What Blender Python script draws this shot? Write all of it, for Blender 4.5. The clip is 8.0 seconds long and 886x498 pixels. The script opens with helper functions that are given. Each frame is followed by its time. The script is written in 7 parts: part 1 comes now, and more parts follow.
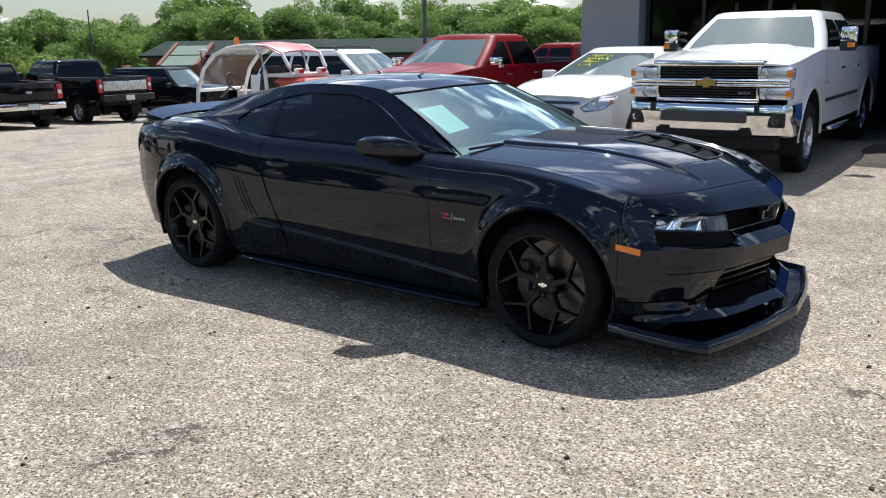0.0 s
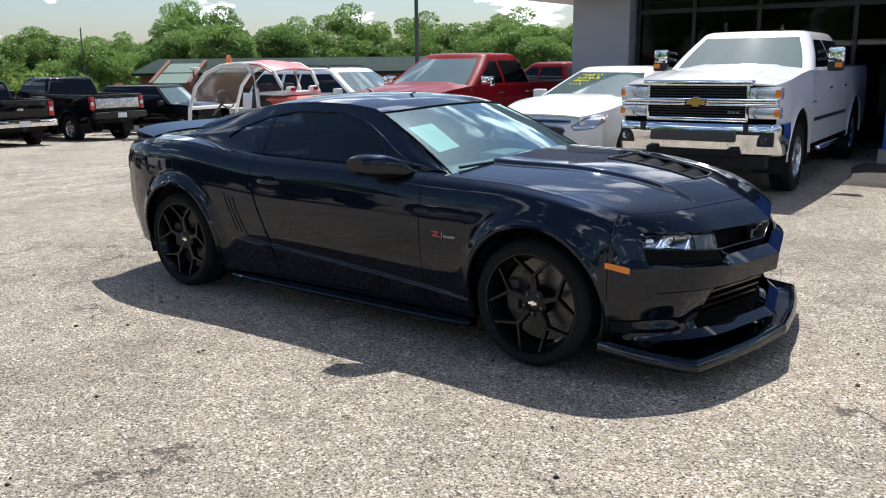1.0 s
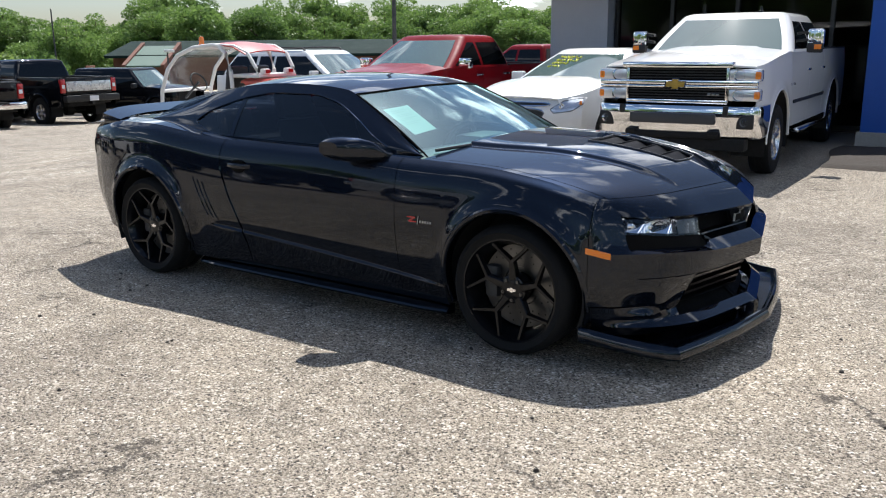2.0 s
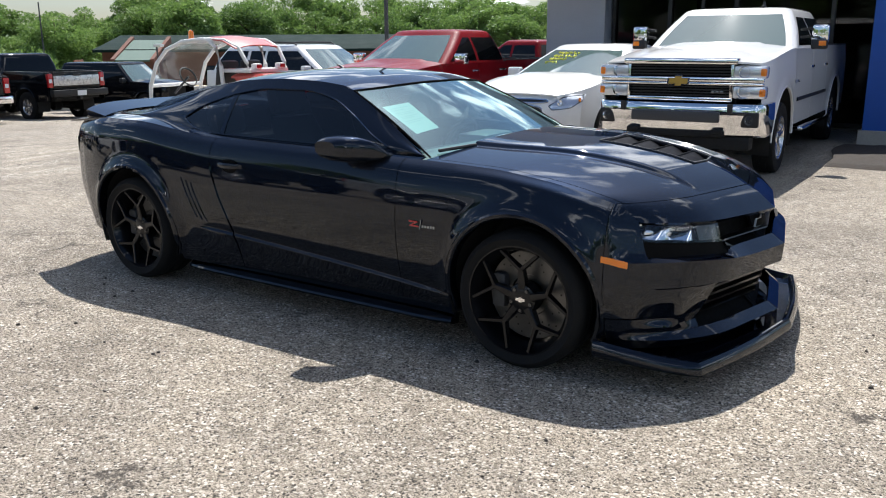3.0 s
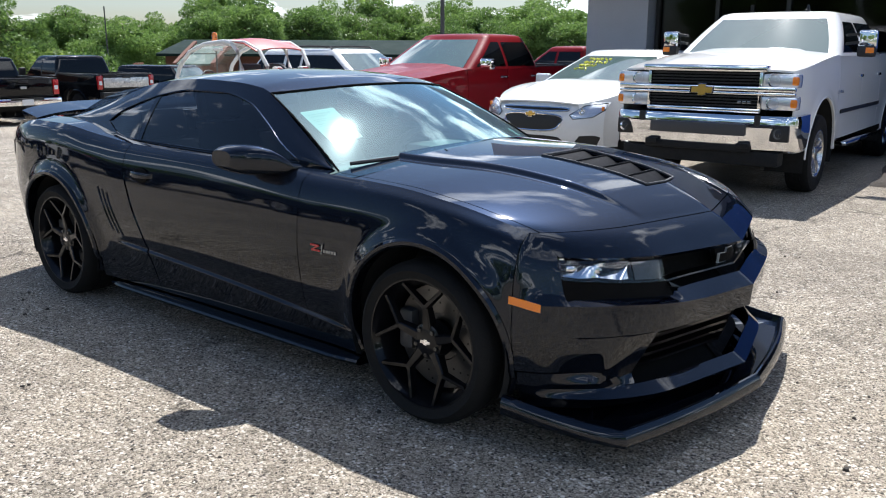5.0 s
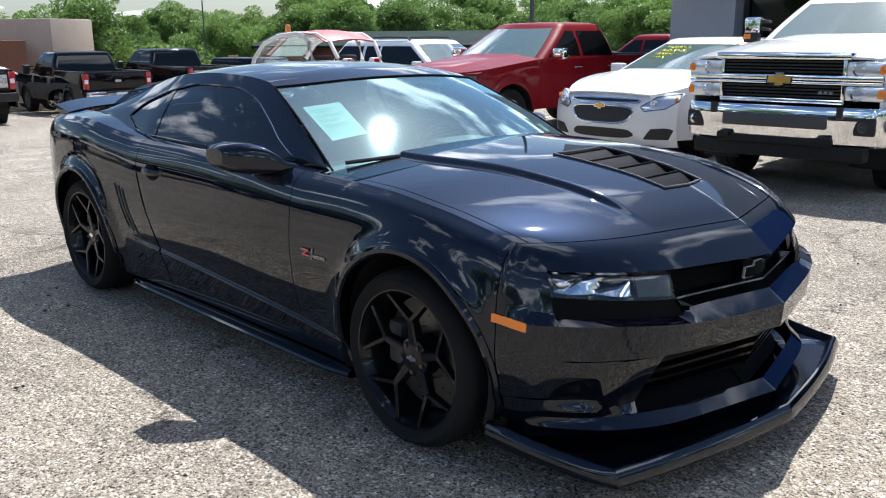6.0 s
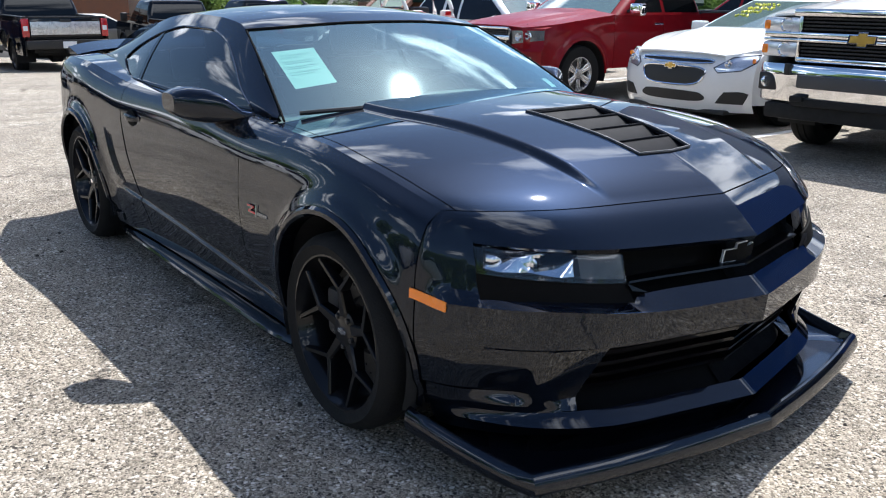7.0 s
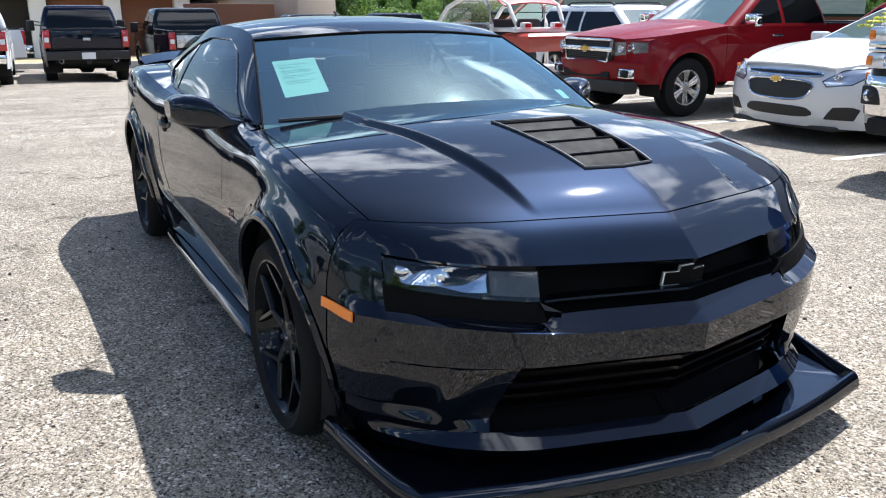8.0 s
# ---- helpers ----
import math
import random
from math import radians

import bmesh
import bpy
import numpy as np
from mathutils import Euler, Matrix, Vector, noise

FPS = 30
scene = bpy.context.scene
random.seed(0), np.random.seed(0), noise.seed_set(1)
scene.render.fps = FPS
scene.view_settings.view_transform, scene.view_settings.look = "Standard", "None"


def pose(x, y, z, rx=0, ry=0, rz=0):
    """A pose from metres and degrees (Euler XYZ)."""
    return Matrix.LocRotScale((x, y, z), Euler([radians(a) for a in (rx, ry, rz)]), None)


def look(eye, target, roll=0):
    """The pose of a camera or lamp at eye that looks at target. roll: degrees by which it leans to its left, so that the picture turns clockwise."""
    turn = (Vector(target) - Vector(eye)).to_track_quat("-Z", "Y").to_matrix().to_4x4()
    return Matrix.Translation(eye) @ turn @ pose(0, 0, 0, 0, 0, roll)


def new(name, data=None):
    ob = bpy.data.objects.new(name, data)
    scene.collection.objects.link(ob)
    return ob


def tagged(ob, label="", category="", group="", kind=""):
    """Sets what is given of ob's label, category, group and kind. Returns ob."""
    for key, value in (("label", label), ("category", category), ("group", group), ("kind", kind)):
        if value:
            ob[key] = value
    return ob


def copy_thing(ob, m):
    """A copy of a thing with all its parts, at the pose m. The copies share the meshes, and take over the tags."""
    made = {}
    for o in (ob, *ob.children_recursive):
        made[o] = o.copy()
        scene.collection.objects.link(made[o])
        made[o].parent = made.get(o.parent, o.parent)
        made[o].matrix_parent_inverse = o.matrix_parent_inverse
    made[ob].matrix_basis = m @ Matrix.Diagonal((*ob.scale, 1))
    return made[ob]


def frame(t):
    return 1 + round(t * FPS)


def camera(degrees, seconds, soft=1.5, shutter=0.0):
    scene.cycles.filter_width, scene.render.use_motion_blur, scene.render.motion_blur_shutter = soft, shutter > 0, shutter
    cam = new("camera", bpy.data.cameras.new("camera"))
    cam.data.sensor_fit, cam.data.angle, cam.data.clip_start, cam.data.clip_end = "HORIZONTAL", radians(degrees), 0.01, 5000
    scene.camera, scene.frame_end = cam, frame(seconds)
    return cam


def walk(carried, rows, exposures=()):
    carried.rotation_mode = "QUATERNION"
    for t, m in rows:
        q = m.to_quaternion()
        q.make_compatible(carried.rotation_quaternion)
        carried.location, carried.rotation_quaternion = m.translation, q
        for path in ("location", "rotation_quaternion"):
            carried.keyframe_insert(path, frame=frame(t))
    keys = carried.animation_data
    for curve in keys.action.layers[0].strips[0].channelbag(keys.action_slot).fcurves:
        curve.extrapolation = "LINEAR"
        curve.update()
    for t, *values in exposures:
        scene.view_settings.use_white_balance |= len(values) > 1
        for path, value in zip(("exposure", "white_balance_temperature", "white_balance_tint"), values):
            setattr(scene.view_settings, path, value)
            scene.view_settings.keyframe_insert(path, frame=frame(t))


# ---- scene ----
cam = camera(55.5, 8.0, 1.1)
PATH = [
    (0, (3.535, -4.501, 1.534), (2.354, -2.958, 1.061), -0.8),
    (0.5, (3.538, -4.507, 1.537), (2.356, -2.957, 1.091), -0.8),
    (1, (3.544, -4.494, 1.536), (2.373, -2.932, 1.104), -0.6),
    (1.5, (3.552, -4.468, 1.527), (2.396, -2.897, 1.084), -0.7),
    (1.7, (3.535, -4.437, 1.523), (2.392, -2.861, 1.062), -0.7),
    (3, (3.278, -4.212, 1.51), (2.171, -2.617, 1.03), -0.3),
    (3.5, (3.261, -4.085, 1.506), (2.117, -2.518, 1.022), -0.9),
    (4, (3.371, -3.839, 1.496), (2.202, -2.281, 1.04), 0.4),
    (4.5, (3.446, -3.616, 1.475), (2.264, -2.076, 0.993), -0.0),
    (4.7, (3.457, -3.486, 1.464), (2.261, -1.955, 0.989), 0.1),
    (6, (3.569, -2.832, 1.46), (2.178, -1.479, 0.975), -0.4),
    (6.5, (3.644, -2.548, 1.431), (2.19, -1.295, 0.869), -1.1),
    (7, (3.678, -2.222, 1.4), (2.159, -1.057, 0.822), 0.6),
    (7.5, (3.768, -1.944, 1.402), (2.176, -0.881, 0.823), 0.5),
    (8, (3.99, -1.657, 1.389), (2.285, -0.77, 0.837), 0.1),
]
walk(cam, [(t, look(eye, target, roll)) for t, eye, target, roll in PATH],
     [(0.0, 0.46, 6240, 10), (1.5, 0.47, 6240, 10), (4.5, 0.56, 6130, 10), (6.0, 0.66, 6010, 10), (8.0, 0.81, 5960, 10)])

# ---- world, sun ----
SUN_DIR = Vector((-0.30, 0.545, 0.98)).normalized()      # towards the sun
sun = new("sun", bpy.data.lights.new("sun", "SUN"))
sun.data.energy, sun.data.angle, sun.data.color = 4.95, radians(0.55), (1.0, 0.95, 0.875)
sun.matrix_world = look(SUN_DIR * 60, (0, 0, 0))
world = bpy.data.worlds.new("world")
scene.world = world
world.use_nodes = True
wn, wl = world.node_tree.nodes, world.node_tree.links
sky = wn.new("ShaderNodeTexSky")
sky.sky_type, sky.sun_disc = "NISHITA", False
sky.sun_elevation = math.asin(SUN_DIR.z)
sky.sun_rotation = math.atan2(SUN_DIR.x, SUN_DIR.y)
sky.air_density, sky.dust_density, sky.ozone_density = 1.1, 1.1, 4.6
# scattered fair-weather clouds over the whole sky
wtc = wn.new("ShaderNodeTexCoord")
wsep = wn.new("ShaderNodeSeparateXYZ")
wl.new(wtc.outputs["Generated"], wsep.inputs[0])
wadd = wn.new("ShaderNodeMath"); wadd.operation = "ADD"; wadd.inputs[1].default_value = 0.22
wl.new(wsep.outputs["Z"], wadd.inputs[0])
wmx = wn.new("ShaderNodeMath"); wmx.operation = "MAXIMUM"; wmx.inputs[1].default_value = 0.05
wl.new(wadd.outputs[0], wmx.inputs[0])
wdx = wn.new("ShaderNodeMath"); wdx.operation = "DIVIDE"
wdy = wn.new("ShaderNodeMath"); wdy.operation = "DIVIDE"
wl.new(wsep.outputs["X"], wdx.inputs[0]); wl.new(wmx.outputs[0], wdx.inputs[1])
wl.new(wsep.outputs["Y"], wdy.inputs[0]); wl.new(wmx.outputs[0], wdy.inputs[1])
wcb = wn.new("ShaderNodeCombineXYZ")
wl.new(wdx.outputs[0], wcb.inputs[0]); wl.new(wdy.outputs[0], wcb.inputs[1])
wcb.inputs[2].default_value = 3.7
wno = wn.new("ShaderNodeTexNoise")
wno.inputs["Scale"].default_value, wno.inputs["Detail"].default_value, wno.inputs["Roughness"].default_value = 2.3, 9.0, 0.58
wno.inputs["Distortion"].default_value = 0.25
wl.new(wcb.outputs[0], wno.inputs["Vector"])
wrp = wn.new("ShaderNodeValToRGB")
wrp.color_ramp.elements[0].position, wrp.color_ramp.elements[1].position = 0.565, 0.655
wl.new(wno.outputs["Fac"], wrp.inputs["Fac"])
wmix = wn.new("ShaderNodeMix"); wmix.data_type = "RGBA"
wmix.inputs["B"].default_value = (24.0, 24.4, 25.1, 1)
wl.new(wrp.outputs["Color"], wmix.inputs["Factor"])
wl.new(sky.outputs[0], wmix.inputs["A"])
wl.new(wmix.outputs["Result"], wn["Background"].inputs["Color"])
wn["Background"].inputs["Strength"].default_value = 0.078


# ---- materials ----
def mat(name, color, rough=0.5, metal=0.0, coat=0.0, spec=0.5, var=0.0, scale=8.0, bump=0.0, bscale=60.0, fine=0.0, emit=0.0, coat_ior=1.5):
    """A principled material whose colour varies at two scales, with a fine relief."""
    m = bpy.data.materials.new(name)
    m.use_nodes = True
    n, l = m.node_tree.nodes, m.node_tree.links
    b = n["Principled BSDF"]
    b.inputs["Base Color"].default_value = (*color, 1)
    b.inputs["Roughness"].default_value = rough
    b.inputs["Metallic"].default_value = metal
    b.inputs["Specular IOR Level"].default_value = spec
    b.inputs["Coat Weight"].default_value = coat
    b.inputs["Coat Roughness"].default_value = 0.04
    b.inputs["Coat IOR"].default_value = coat_ior
    if emit:
        b.inputs["Emission Color"].default_value = (*color, 1)
        b.inputs["Emission Strength"].default_value = emit
    tc = n.new("ShaderNodeTexCoord")
    if var:
        a = n.new("ShaderNodeTexNoise"); a.inputs["Scale"].default_value = scale; a.inputs["Detail"].default_value = 6
        c = n.new("ShaderNodeTexNoise"); c.inputs["Scale"].default_value = scale * 11; c.inputs["Detail"].default_value = 3
        l.new(tc.outputs["Object"], a.inputs["Vector"]); l.new(tc.outputs["Object"], c.inputs["Vector"])
        s = n.new("ShaderNodeMath"); s.operation = "ADD"
        l.new(a.outputs["Fac"], s.inputs[0]); l.new(c.outputs["Fac"], s.inputs[1])
        r = n.new("ShaderNodeMapRange")
        r.inputs["From Min"].default_value, r.inputs["From Max"].default_value = 0.6, 1.4
        r.inputs["To Min"].default_value, r.inputs["To Max"].default_value = 1 - var, 1 + var
        l.new(s.outputs[0], r.inputs["Value"])
        v = n.new("ShaderNodeVectorMath"); v.operation = "SCALE"; v.inputs[0].default_value = color
        l.new(r.outputs[0], v.inputs["Scale"])
        l.new(v.outputs[0], b.inputs["Base Color"])
        q = n.new("ShaderNodeMapRange")
        q.inputs["From Min"].default_value, q.inputs["From Max"].default_value = 0.6, 1.4
        q.inputs["To Min"].default_value, q.inputs["To Max"].default_value = max(0.02, rough * 0.8), min(1, rough * 1.2)
        l.new(s.outputs[0], q.inputs["Value"]); l.new(q.outputs[0], b.inputs["Roughness"])
    if bump:
        a = n.new("ShaderNodeTexNoise"); a.inputs["Scale"].default_value = bscale; a.inputs["Detail"].default_value = 5
        l.new(tc.outputs["Object"], a.inputs["Vector"])
        k = n.new("ShaderNodeBump"); k.inputs["Strength"].default_value = bump; k.inputs["Distance"].default_value = 0.01
        l.new(a.outputs["Fac"], k.inputs["Height"]); l.new(k.outputs[0], b.inputs["Normal"])
    return m


def glass(name, tint, clear, rough=0.0, base=0.055, gloss=(1, 1, 1)):
    """A thin pane: partly see-through with a tint, mirror gloss by Fresnel."""
    m = bpy.data.materials.new(name)
    m.use_nodes = True
    n, l = m.node_tree.nodes, m.node_tree.links
    n.remove(n["Principled BSDF"])
    tr = n.new("ShaderNodeBsdfTransparent"); tr.inputs["Color"].default_value = tuple(clear * c for c in tint) + (1,)
    gl = n.new("ShaderNodeBsdfGlossy"); gl.inputs["Roughness"].default_value = rough; gl.inputs["Color"].default_value = (*gloss, 1)
    lw = n.new("ShaderNodeLayerWeight"); lw.inputs["Blend"].default_value = 0.5
    pw = n.new("ShaderNodeMath"); pw.operation = "POWER"; pw.inputs[1].default_value = 4.6
    fr = n.new("ShaderNodeMath"); fr.operation = "MULTIPLY_ADD"; fr.inputs[1].default_value = 0.92; fr.inputs[2].default_value = base
    l.new(lw.outputs["Facing"], pw.inputs[0]); l.new(pw.outputs[0], fr.inputs[0])
    mx = n.new("ShaderNodeMixShader")
    l.new(fr.outputs[0], mx.inputs[0]); l.new(tr.outputs[0], mx.inputs[1]); l.new(gl.outputs[0], mx.inputs[2])
    l.new(mx.outputs[0], n["Material Output"].inputs["Surface"])
    return m


def flake_paint(name, base, flake, spread, coat_rough, coat_ior):
    """A deep clear-coated paint: dark base, fine blue flakes that glow round the sun's reflection, sharp coat on top."""
    m = mat(name, base, 0.5, coat=1.0, spec=0.0, coat_ior=coat_ior)
    n, l = m.node_tree.nodes, m.node_tree.links
    n["Principled BSDF"].inputs["Coat Roughness"].default_value = coat_rough
    g = n.new("ShaderNodeBsdfGlossy")
    g.inputs["Color"].default_value, g.inputs["Roughness"].default_value = (*flake, 1), spread
    add = n.new("ShaderNodeAddShader")
    l.new(n["Principled BSDF"].outputs[0], add.inputs[0]); l.new(g.outputs[0], add.inputs[1])
    l.new(add.outputs[0], n["Material Output"].inputs["Surface"])
    return m


BLACK_PAINT = flake_paint("black_paint", (0.0022, 0.0026, 0.0036), (0.0026, 0.0053, 0.0126), 0.42, 0.034, 1.47)
WHITE_PAINT = mat("white_paint", (0.78, 0.78, 0.77), 0.35, coat=0.9, var=0.02, scale=2)
RED_PAINT = mat("red_paint", (0.20, 0.005, 0.009), 0.45, coat=0.4, spec=0.05, var=0.05, scale=2)
DARK_PAINT = mat("dark_paint", (0.004, 0.0045, 0.006), 0.4, coat=0.8, spec=0.0, var=0.2, scale=3)
NAVY_PAINT = mat("navy_paint", (0.004, 0.006, 0.018), 0.4, coat=0.8, spec=0.0, var=0.15, scale=3)
TAN_PAINT = mat("tan_paint", (0.42, 0.38, 0.31), 0.35, coat=0.8, var=0.05)
SILVER_PAINT = mat("silver_paint", (0.55, 0.56, 0.57), 0.28, metal=0.6, coat=0.8, var=0.05)
TRIM = mat("black_trim", (0.012, 0.012, 0.013), 0.5, var=0.2, scale=30)
GLOSS = mat("gloss_black", (0.003, 0.003, 0.004), 0.3, coat=0.6, spec=0.1)
GRILLE_DARK = mat("matt_black_grille", (0.003, 0.003, 0.003), 0.75, spec=0.1, var=0.3, scale=40)
WELL = mat("wheel_well_lining", (0.008, 0.008, 0.008), 0.9, var=0.3, scale=20)
RUBBER = mat("tyre_rubber", (0.011, 0.011, 0.011), 0.8, spec=0.2, var=0.3, scale=25, bump=0.25, bscale=120)
RIM_BLACK = mat("black_wheel", (0.004, 0.004, 0.005), 0.4, coat=0.5, spec=0.1)
ALLOY = mat("machined_alloy", (0.62, 0.62, 0.63), 0.25, metal=1.0, var=0.06, scale=30)
STEEL = mat("brake_steel", (0.13, 0.127, 0.124), 0.38, metal=1.0, var=0.12, scale=40)
CHROME = mat("chrome", (0.86, 0.86, 0.87), 0.05, metal=1.0)
GREY_PLASTIC = mat("grey_plastic", (0.055, 0.055, 0.058), 0.55, var=0.12, scale=40)
LAMP_GREY = mat("smoked_chrome_lamp", (0.30, 0.31, 0.32), 0.18, metal=0.7, coat=0.6, var=0.2, scale=30)
LAMP_SILVER = mat("silvered_lamp_bowl", (0.80, 0.82, 0.85), 0.14, metal=0.55, coat=0.5)
AMBER = mat("amber_lens", (0.88, 0.23, 0.012), 0.2, coat=0.8)
RED_LENS = mat("red_lens", (0.42, 0.01, 0.012), 0.15, coat=0.9)
GOLD = mat("gold_badge", (0.75, 0.48, 0.10), 0.25, metal=0.6, coat=0.6)
PAPER = mat("pale_green_paper", (0.62, 0.80, 0.72), 0.7, var=0.03)
INK = mat("faded_ink", (0.52, 0.69, 0.62), 0.8)
YELLOW_INK = mat("yellow_window_marker", (0.80, 0.76, 0.08), 0.6)
LEATHER = mat("dark_leather", (0.02, 0.02, 0.022), 0.55, var=0.15, scale=20, bump=0.1, bscale=200)
DASH = mat("dashboard_vinyl", (0.17, 0.19, 0.19), 0.6, var=0.1, scale=20)
BLUE_PANEL = mat("blue_panel", (0.01, 0.09, 0.42), 0.35, var=0.05, scale=3)
PLATE = mat("plate_white", (0.72, 0.73, 0.74), 0.45)
TINT = glass("tinted_glass", (0.62, 0.70, 0.78), 0.38)
WINDSHIELD = glass("windshield_glass", (0.72, 0.97, 0.93), 0.84, 0.045, 0.29, (0.72, 0.97, 0.98))
CLEAR = glass("clear_lens", (0.97, 0.98, 1.0), 0.95)
DARK_GLASS = mat("dark_window_glass", (0.004, 0.005, 0.006), 0.04, spec=0.35)
SEAL = mat("rubber_seal", (0.006, 0.006, 0.006), 0.9, spec=0.1)
GREEN_GLASS = mat("greenish_windshield", (0.062, 0.115, 0.100), 0.04, spec=0.9, coat=1.0, coat_ior=1.62)


# ---- mesh tools ----
def curve(*pts):
    """A smooth function through (x, y) pairs in rising x, without overshoot."""
    xs, ys = [p[0] for p in pts], [p[1] for p in pts]
    n = len(xs)
    d = [(ys[i + 1] - ys[i]) / (xs[i + 1] - xs[i]) for i in range(n - 1)]
    m = [d[0]] + [0 if d[i - 1] * d[i] <= 0 else 2 * d[i - 1] * d[i] / (d[i - 1] + d[i]) for i in range(1, n - 1)] + [d[-1]]

    def f(x):
        if x <= xs[0]:
            return ys[0]
        if x >= xs[-1]:
            return ys[-1]
        i = next(k for k in range(n - 1) if x <= xs[k + 1])
        h = xs[i + 1] - xs[i]
        t = (x - xs[i]) / h
        return ((1 + 2 * t) * (1 - t) ** 2 * ys[i] + t * (1 - t) ** 2 * h * m[i]
                + t * t * (3 - 2 * t) * ys[i + 1] + t * t * (t - 1) * h * m[i + 1])
    return f


def lin(a, b, n):
    return [a + (b - a) * i / (n - 1) for i in range(n)]


def lerp(a, b, t):
    return a + (b - a) * t


def finish(name, bm, material, parent=None, label="", sharp=35):
    me = bpy.data.meshes.new(name)
    bm.to_mesh(me)
    bm.free()
    me.materials.append(material)
    me.polygons.foreach_set("use_smooth", [True] * len(me.polygons))
    me.set_sharp_from_angle(angle=radians(sharp))
    return hang(name, me, parent, label)


def hang(name, me, parent=None, label="", m=None):
    ob = new(name, me)
    if parent:
        ob.parent = parent
    if m:
        ob.matrix_basis = m
    if label:
        ob["label"] = label
    return ob


part = finish


def thing(name, label, category, m=None, group="", kind=""):
    e = new(name)
    e.empty_display_size = 0.2
    if m:
        e.matrix_basis = m
    return tagged(e, label, category, group, kind)


def sheet(bm, rows, close=False):
    vs = [[bm.verts.new(p) for p in r] for r in rows]
    for a, b in zip(vs, vs[1:]):
        n = len(a)
        for i in range(n if close else n - 1):
            q = [a[i], a[(i + 1) % n], b[(i + 1) % n], b[i]]
            try:
                bm.faces.new(q)
            except ValueError:
                pass
    return vs


def mirrored(bm):
    """Adds the other half, across y = 0."""
    vs, fs = list(bm.verts), list(bm.faces)
    mp = {v: bm.verts.new((v.co.x, -v.co.y, v.co.z)) for v in vs}
    for f in fs:
        bm.faces.new([mp[v] for v in reversed(f.verts)])
    return bm


def thicken(bm, t):
    """Gives an open sheet a thickness, inward by its normals."""
    bmesh.ops.remove_doubles(bm, verts=bm.verts, dist=0.0004)
    bmesh.ops.recalc_face_normals(bm, faces=bm.faces)
    bm.normal_update()
    faces, rim = list(bm.faces), [e for e in bm.edges if len(e.link_faces) == 1]
    inner = {v: bm.verts.new(v.co - v.normal * t) for v in list(bm.verts)}
    for f in faces:
        bm.faces.new([inner[v] for v in reversed(f.verts)])
    for e in rim:
        u, v = e.verts
        bm.faces.new((u, v, inner[v], inner[u]))
    return bm


def join(bm, other, m=None):
    if m:
        other.transform(m)
    mp = {v: bm.verts.new(v.co) for v in other.verts}
    for f in other.faces:
        bm.faces.new([mp[v] for v in f.verts])
    other.free()
    return bm


def box(bm, c, size, bevel=0.0, m=None, seg=2):
    t = bmesh.new()
    bmesh.ops.create_cube(t, size=1)
    t.transform(Matrix.Diagonal((*size, 1)))
    if bevel:
        bmesh.ops.bevel(t, geom=list(t.edges), offset=bevel, segments=seg, profile=0.6, affect="EDGES")
    t.transform(Matrix.Translation(c) @ m if m else Matrix.Translation(c))
    return join(bm, t)


def lathe(bm, prof, n=40, m=None, shut=False):
    """Turns (radius, y) pairs round the y axis."""
    t = bmesh.new()
    rows = [[Vector((r * math.cos(a), y, r * math.sin(a))) for a in [2 * math.pi * k / n for k in range(n)]] for r, y in prof]
    vs = sheet(t, rows, True)
    if shut:
        t.faces.new(vs[0]); t.faces.new(list(reversed(vs[-1])))
    return join(bm, t, m)


def tube(bm, pts, r, n=8, shut=True):
    pts = [Vector(p) for p in pts]
    rows = []
    for i, p in enumerate(pts):
        d = (pts[min(i + 1, len(pts) - 1)] - pts[max(i - 1, 0)]).normalized()
        u = d.cross(Vector((0, 0, 1)) if abs(d.z) < 0.95 else Vector((1, 0, 0))).normalized()
        v = d.cross(u)
        k = r(i / (len(pts) - 1)) if callable(r) else r
        rows.append([p + k * (u * math.cos(a) + v * math.sin(a)) for a in [2 * math.pi * j / n for j in range(n)]])
    vs = sheet(bm, rows, True)
    if shut:
        bm.faces.new(vs[0]); bm.faces.new(list(reversed(vs[-1])))
    return bm


def prism(bm, poly, place, depth):
    """A flat polygon of (a, b) pairs, set out by place(a, b, d), from d = 0 to d = depth."""
    lo = [bm.verts.new(place(a, b, 0)) for a, b in poly]
    hi = [bm.verts.new(place(a, b, depth)) for a, b in poly]
    bm.faces.new(lo)
    bm.faces.new(list(reversed(hi)))
    for i in range(len(poly)):
        j = (i + 1) % len(poly)
        bm.faces.new((lo[i], hi[i], hi[j], lo[j]))
    return bm


def bar(bm, a, b, w0, w1, t0, t1, up=Vector((0, 1, 0))):
    """A tapered bar from a to b; width across up, thickness along up."""
    a, b = Vector(a), Vector(b)
    d = (b - a).normalized()
    s = d.cross(up).normalized()
    r = []
    for p, w, t in ((a, w0, t0), (b, w1, t1)):
        r.append([p + s * w * 0.5 * i + up * t * 0.5 * j for i, j in ((-1, -0.7), (-0.7, -1), (0.7, -1), (1, -0.7), (1, 1), (-1, 1))])
    vs = sheet(bm, r, True)
    bm.faces.new(vs[0]); bm.faces.new(list(reversed(vs[1])))
    return bm


# a broad cross badge with slanted ends, (a, b) in units of its width
BADGE = [(-0.5, -0.13), (-0.15, -0.13), (-0.18, -0.24), (0.14, -0.24), (0.17, -0.13), (0.46, -0.13),
         (0.5, 0.13), (0.15, 0.13), (0.18, 0.24), (-0.14, 0.24), (-0.17, 0.13), (-0.46, 0.13)]


# ---- ground ----
def clamp(v, a=0.0, b=1.0):
    return max(a, min(b, v))


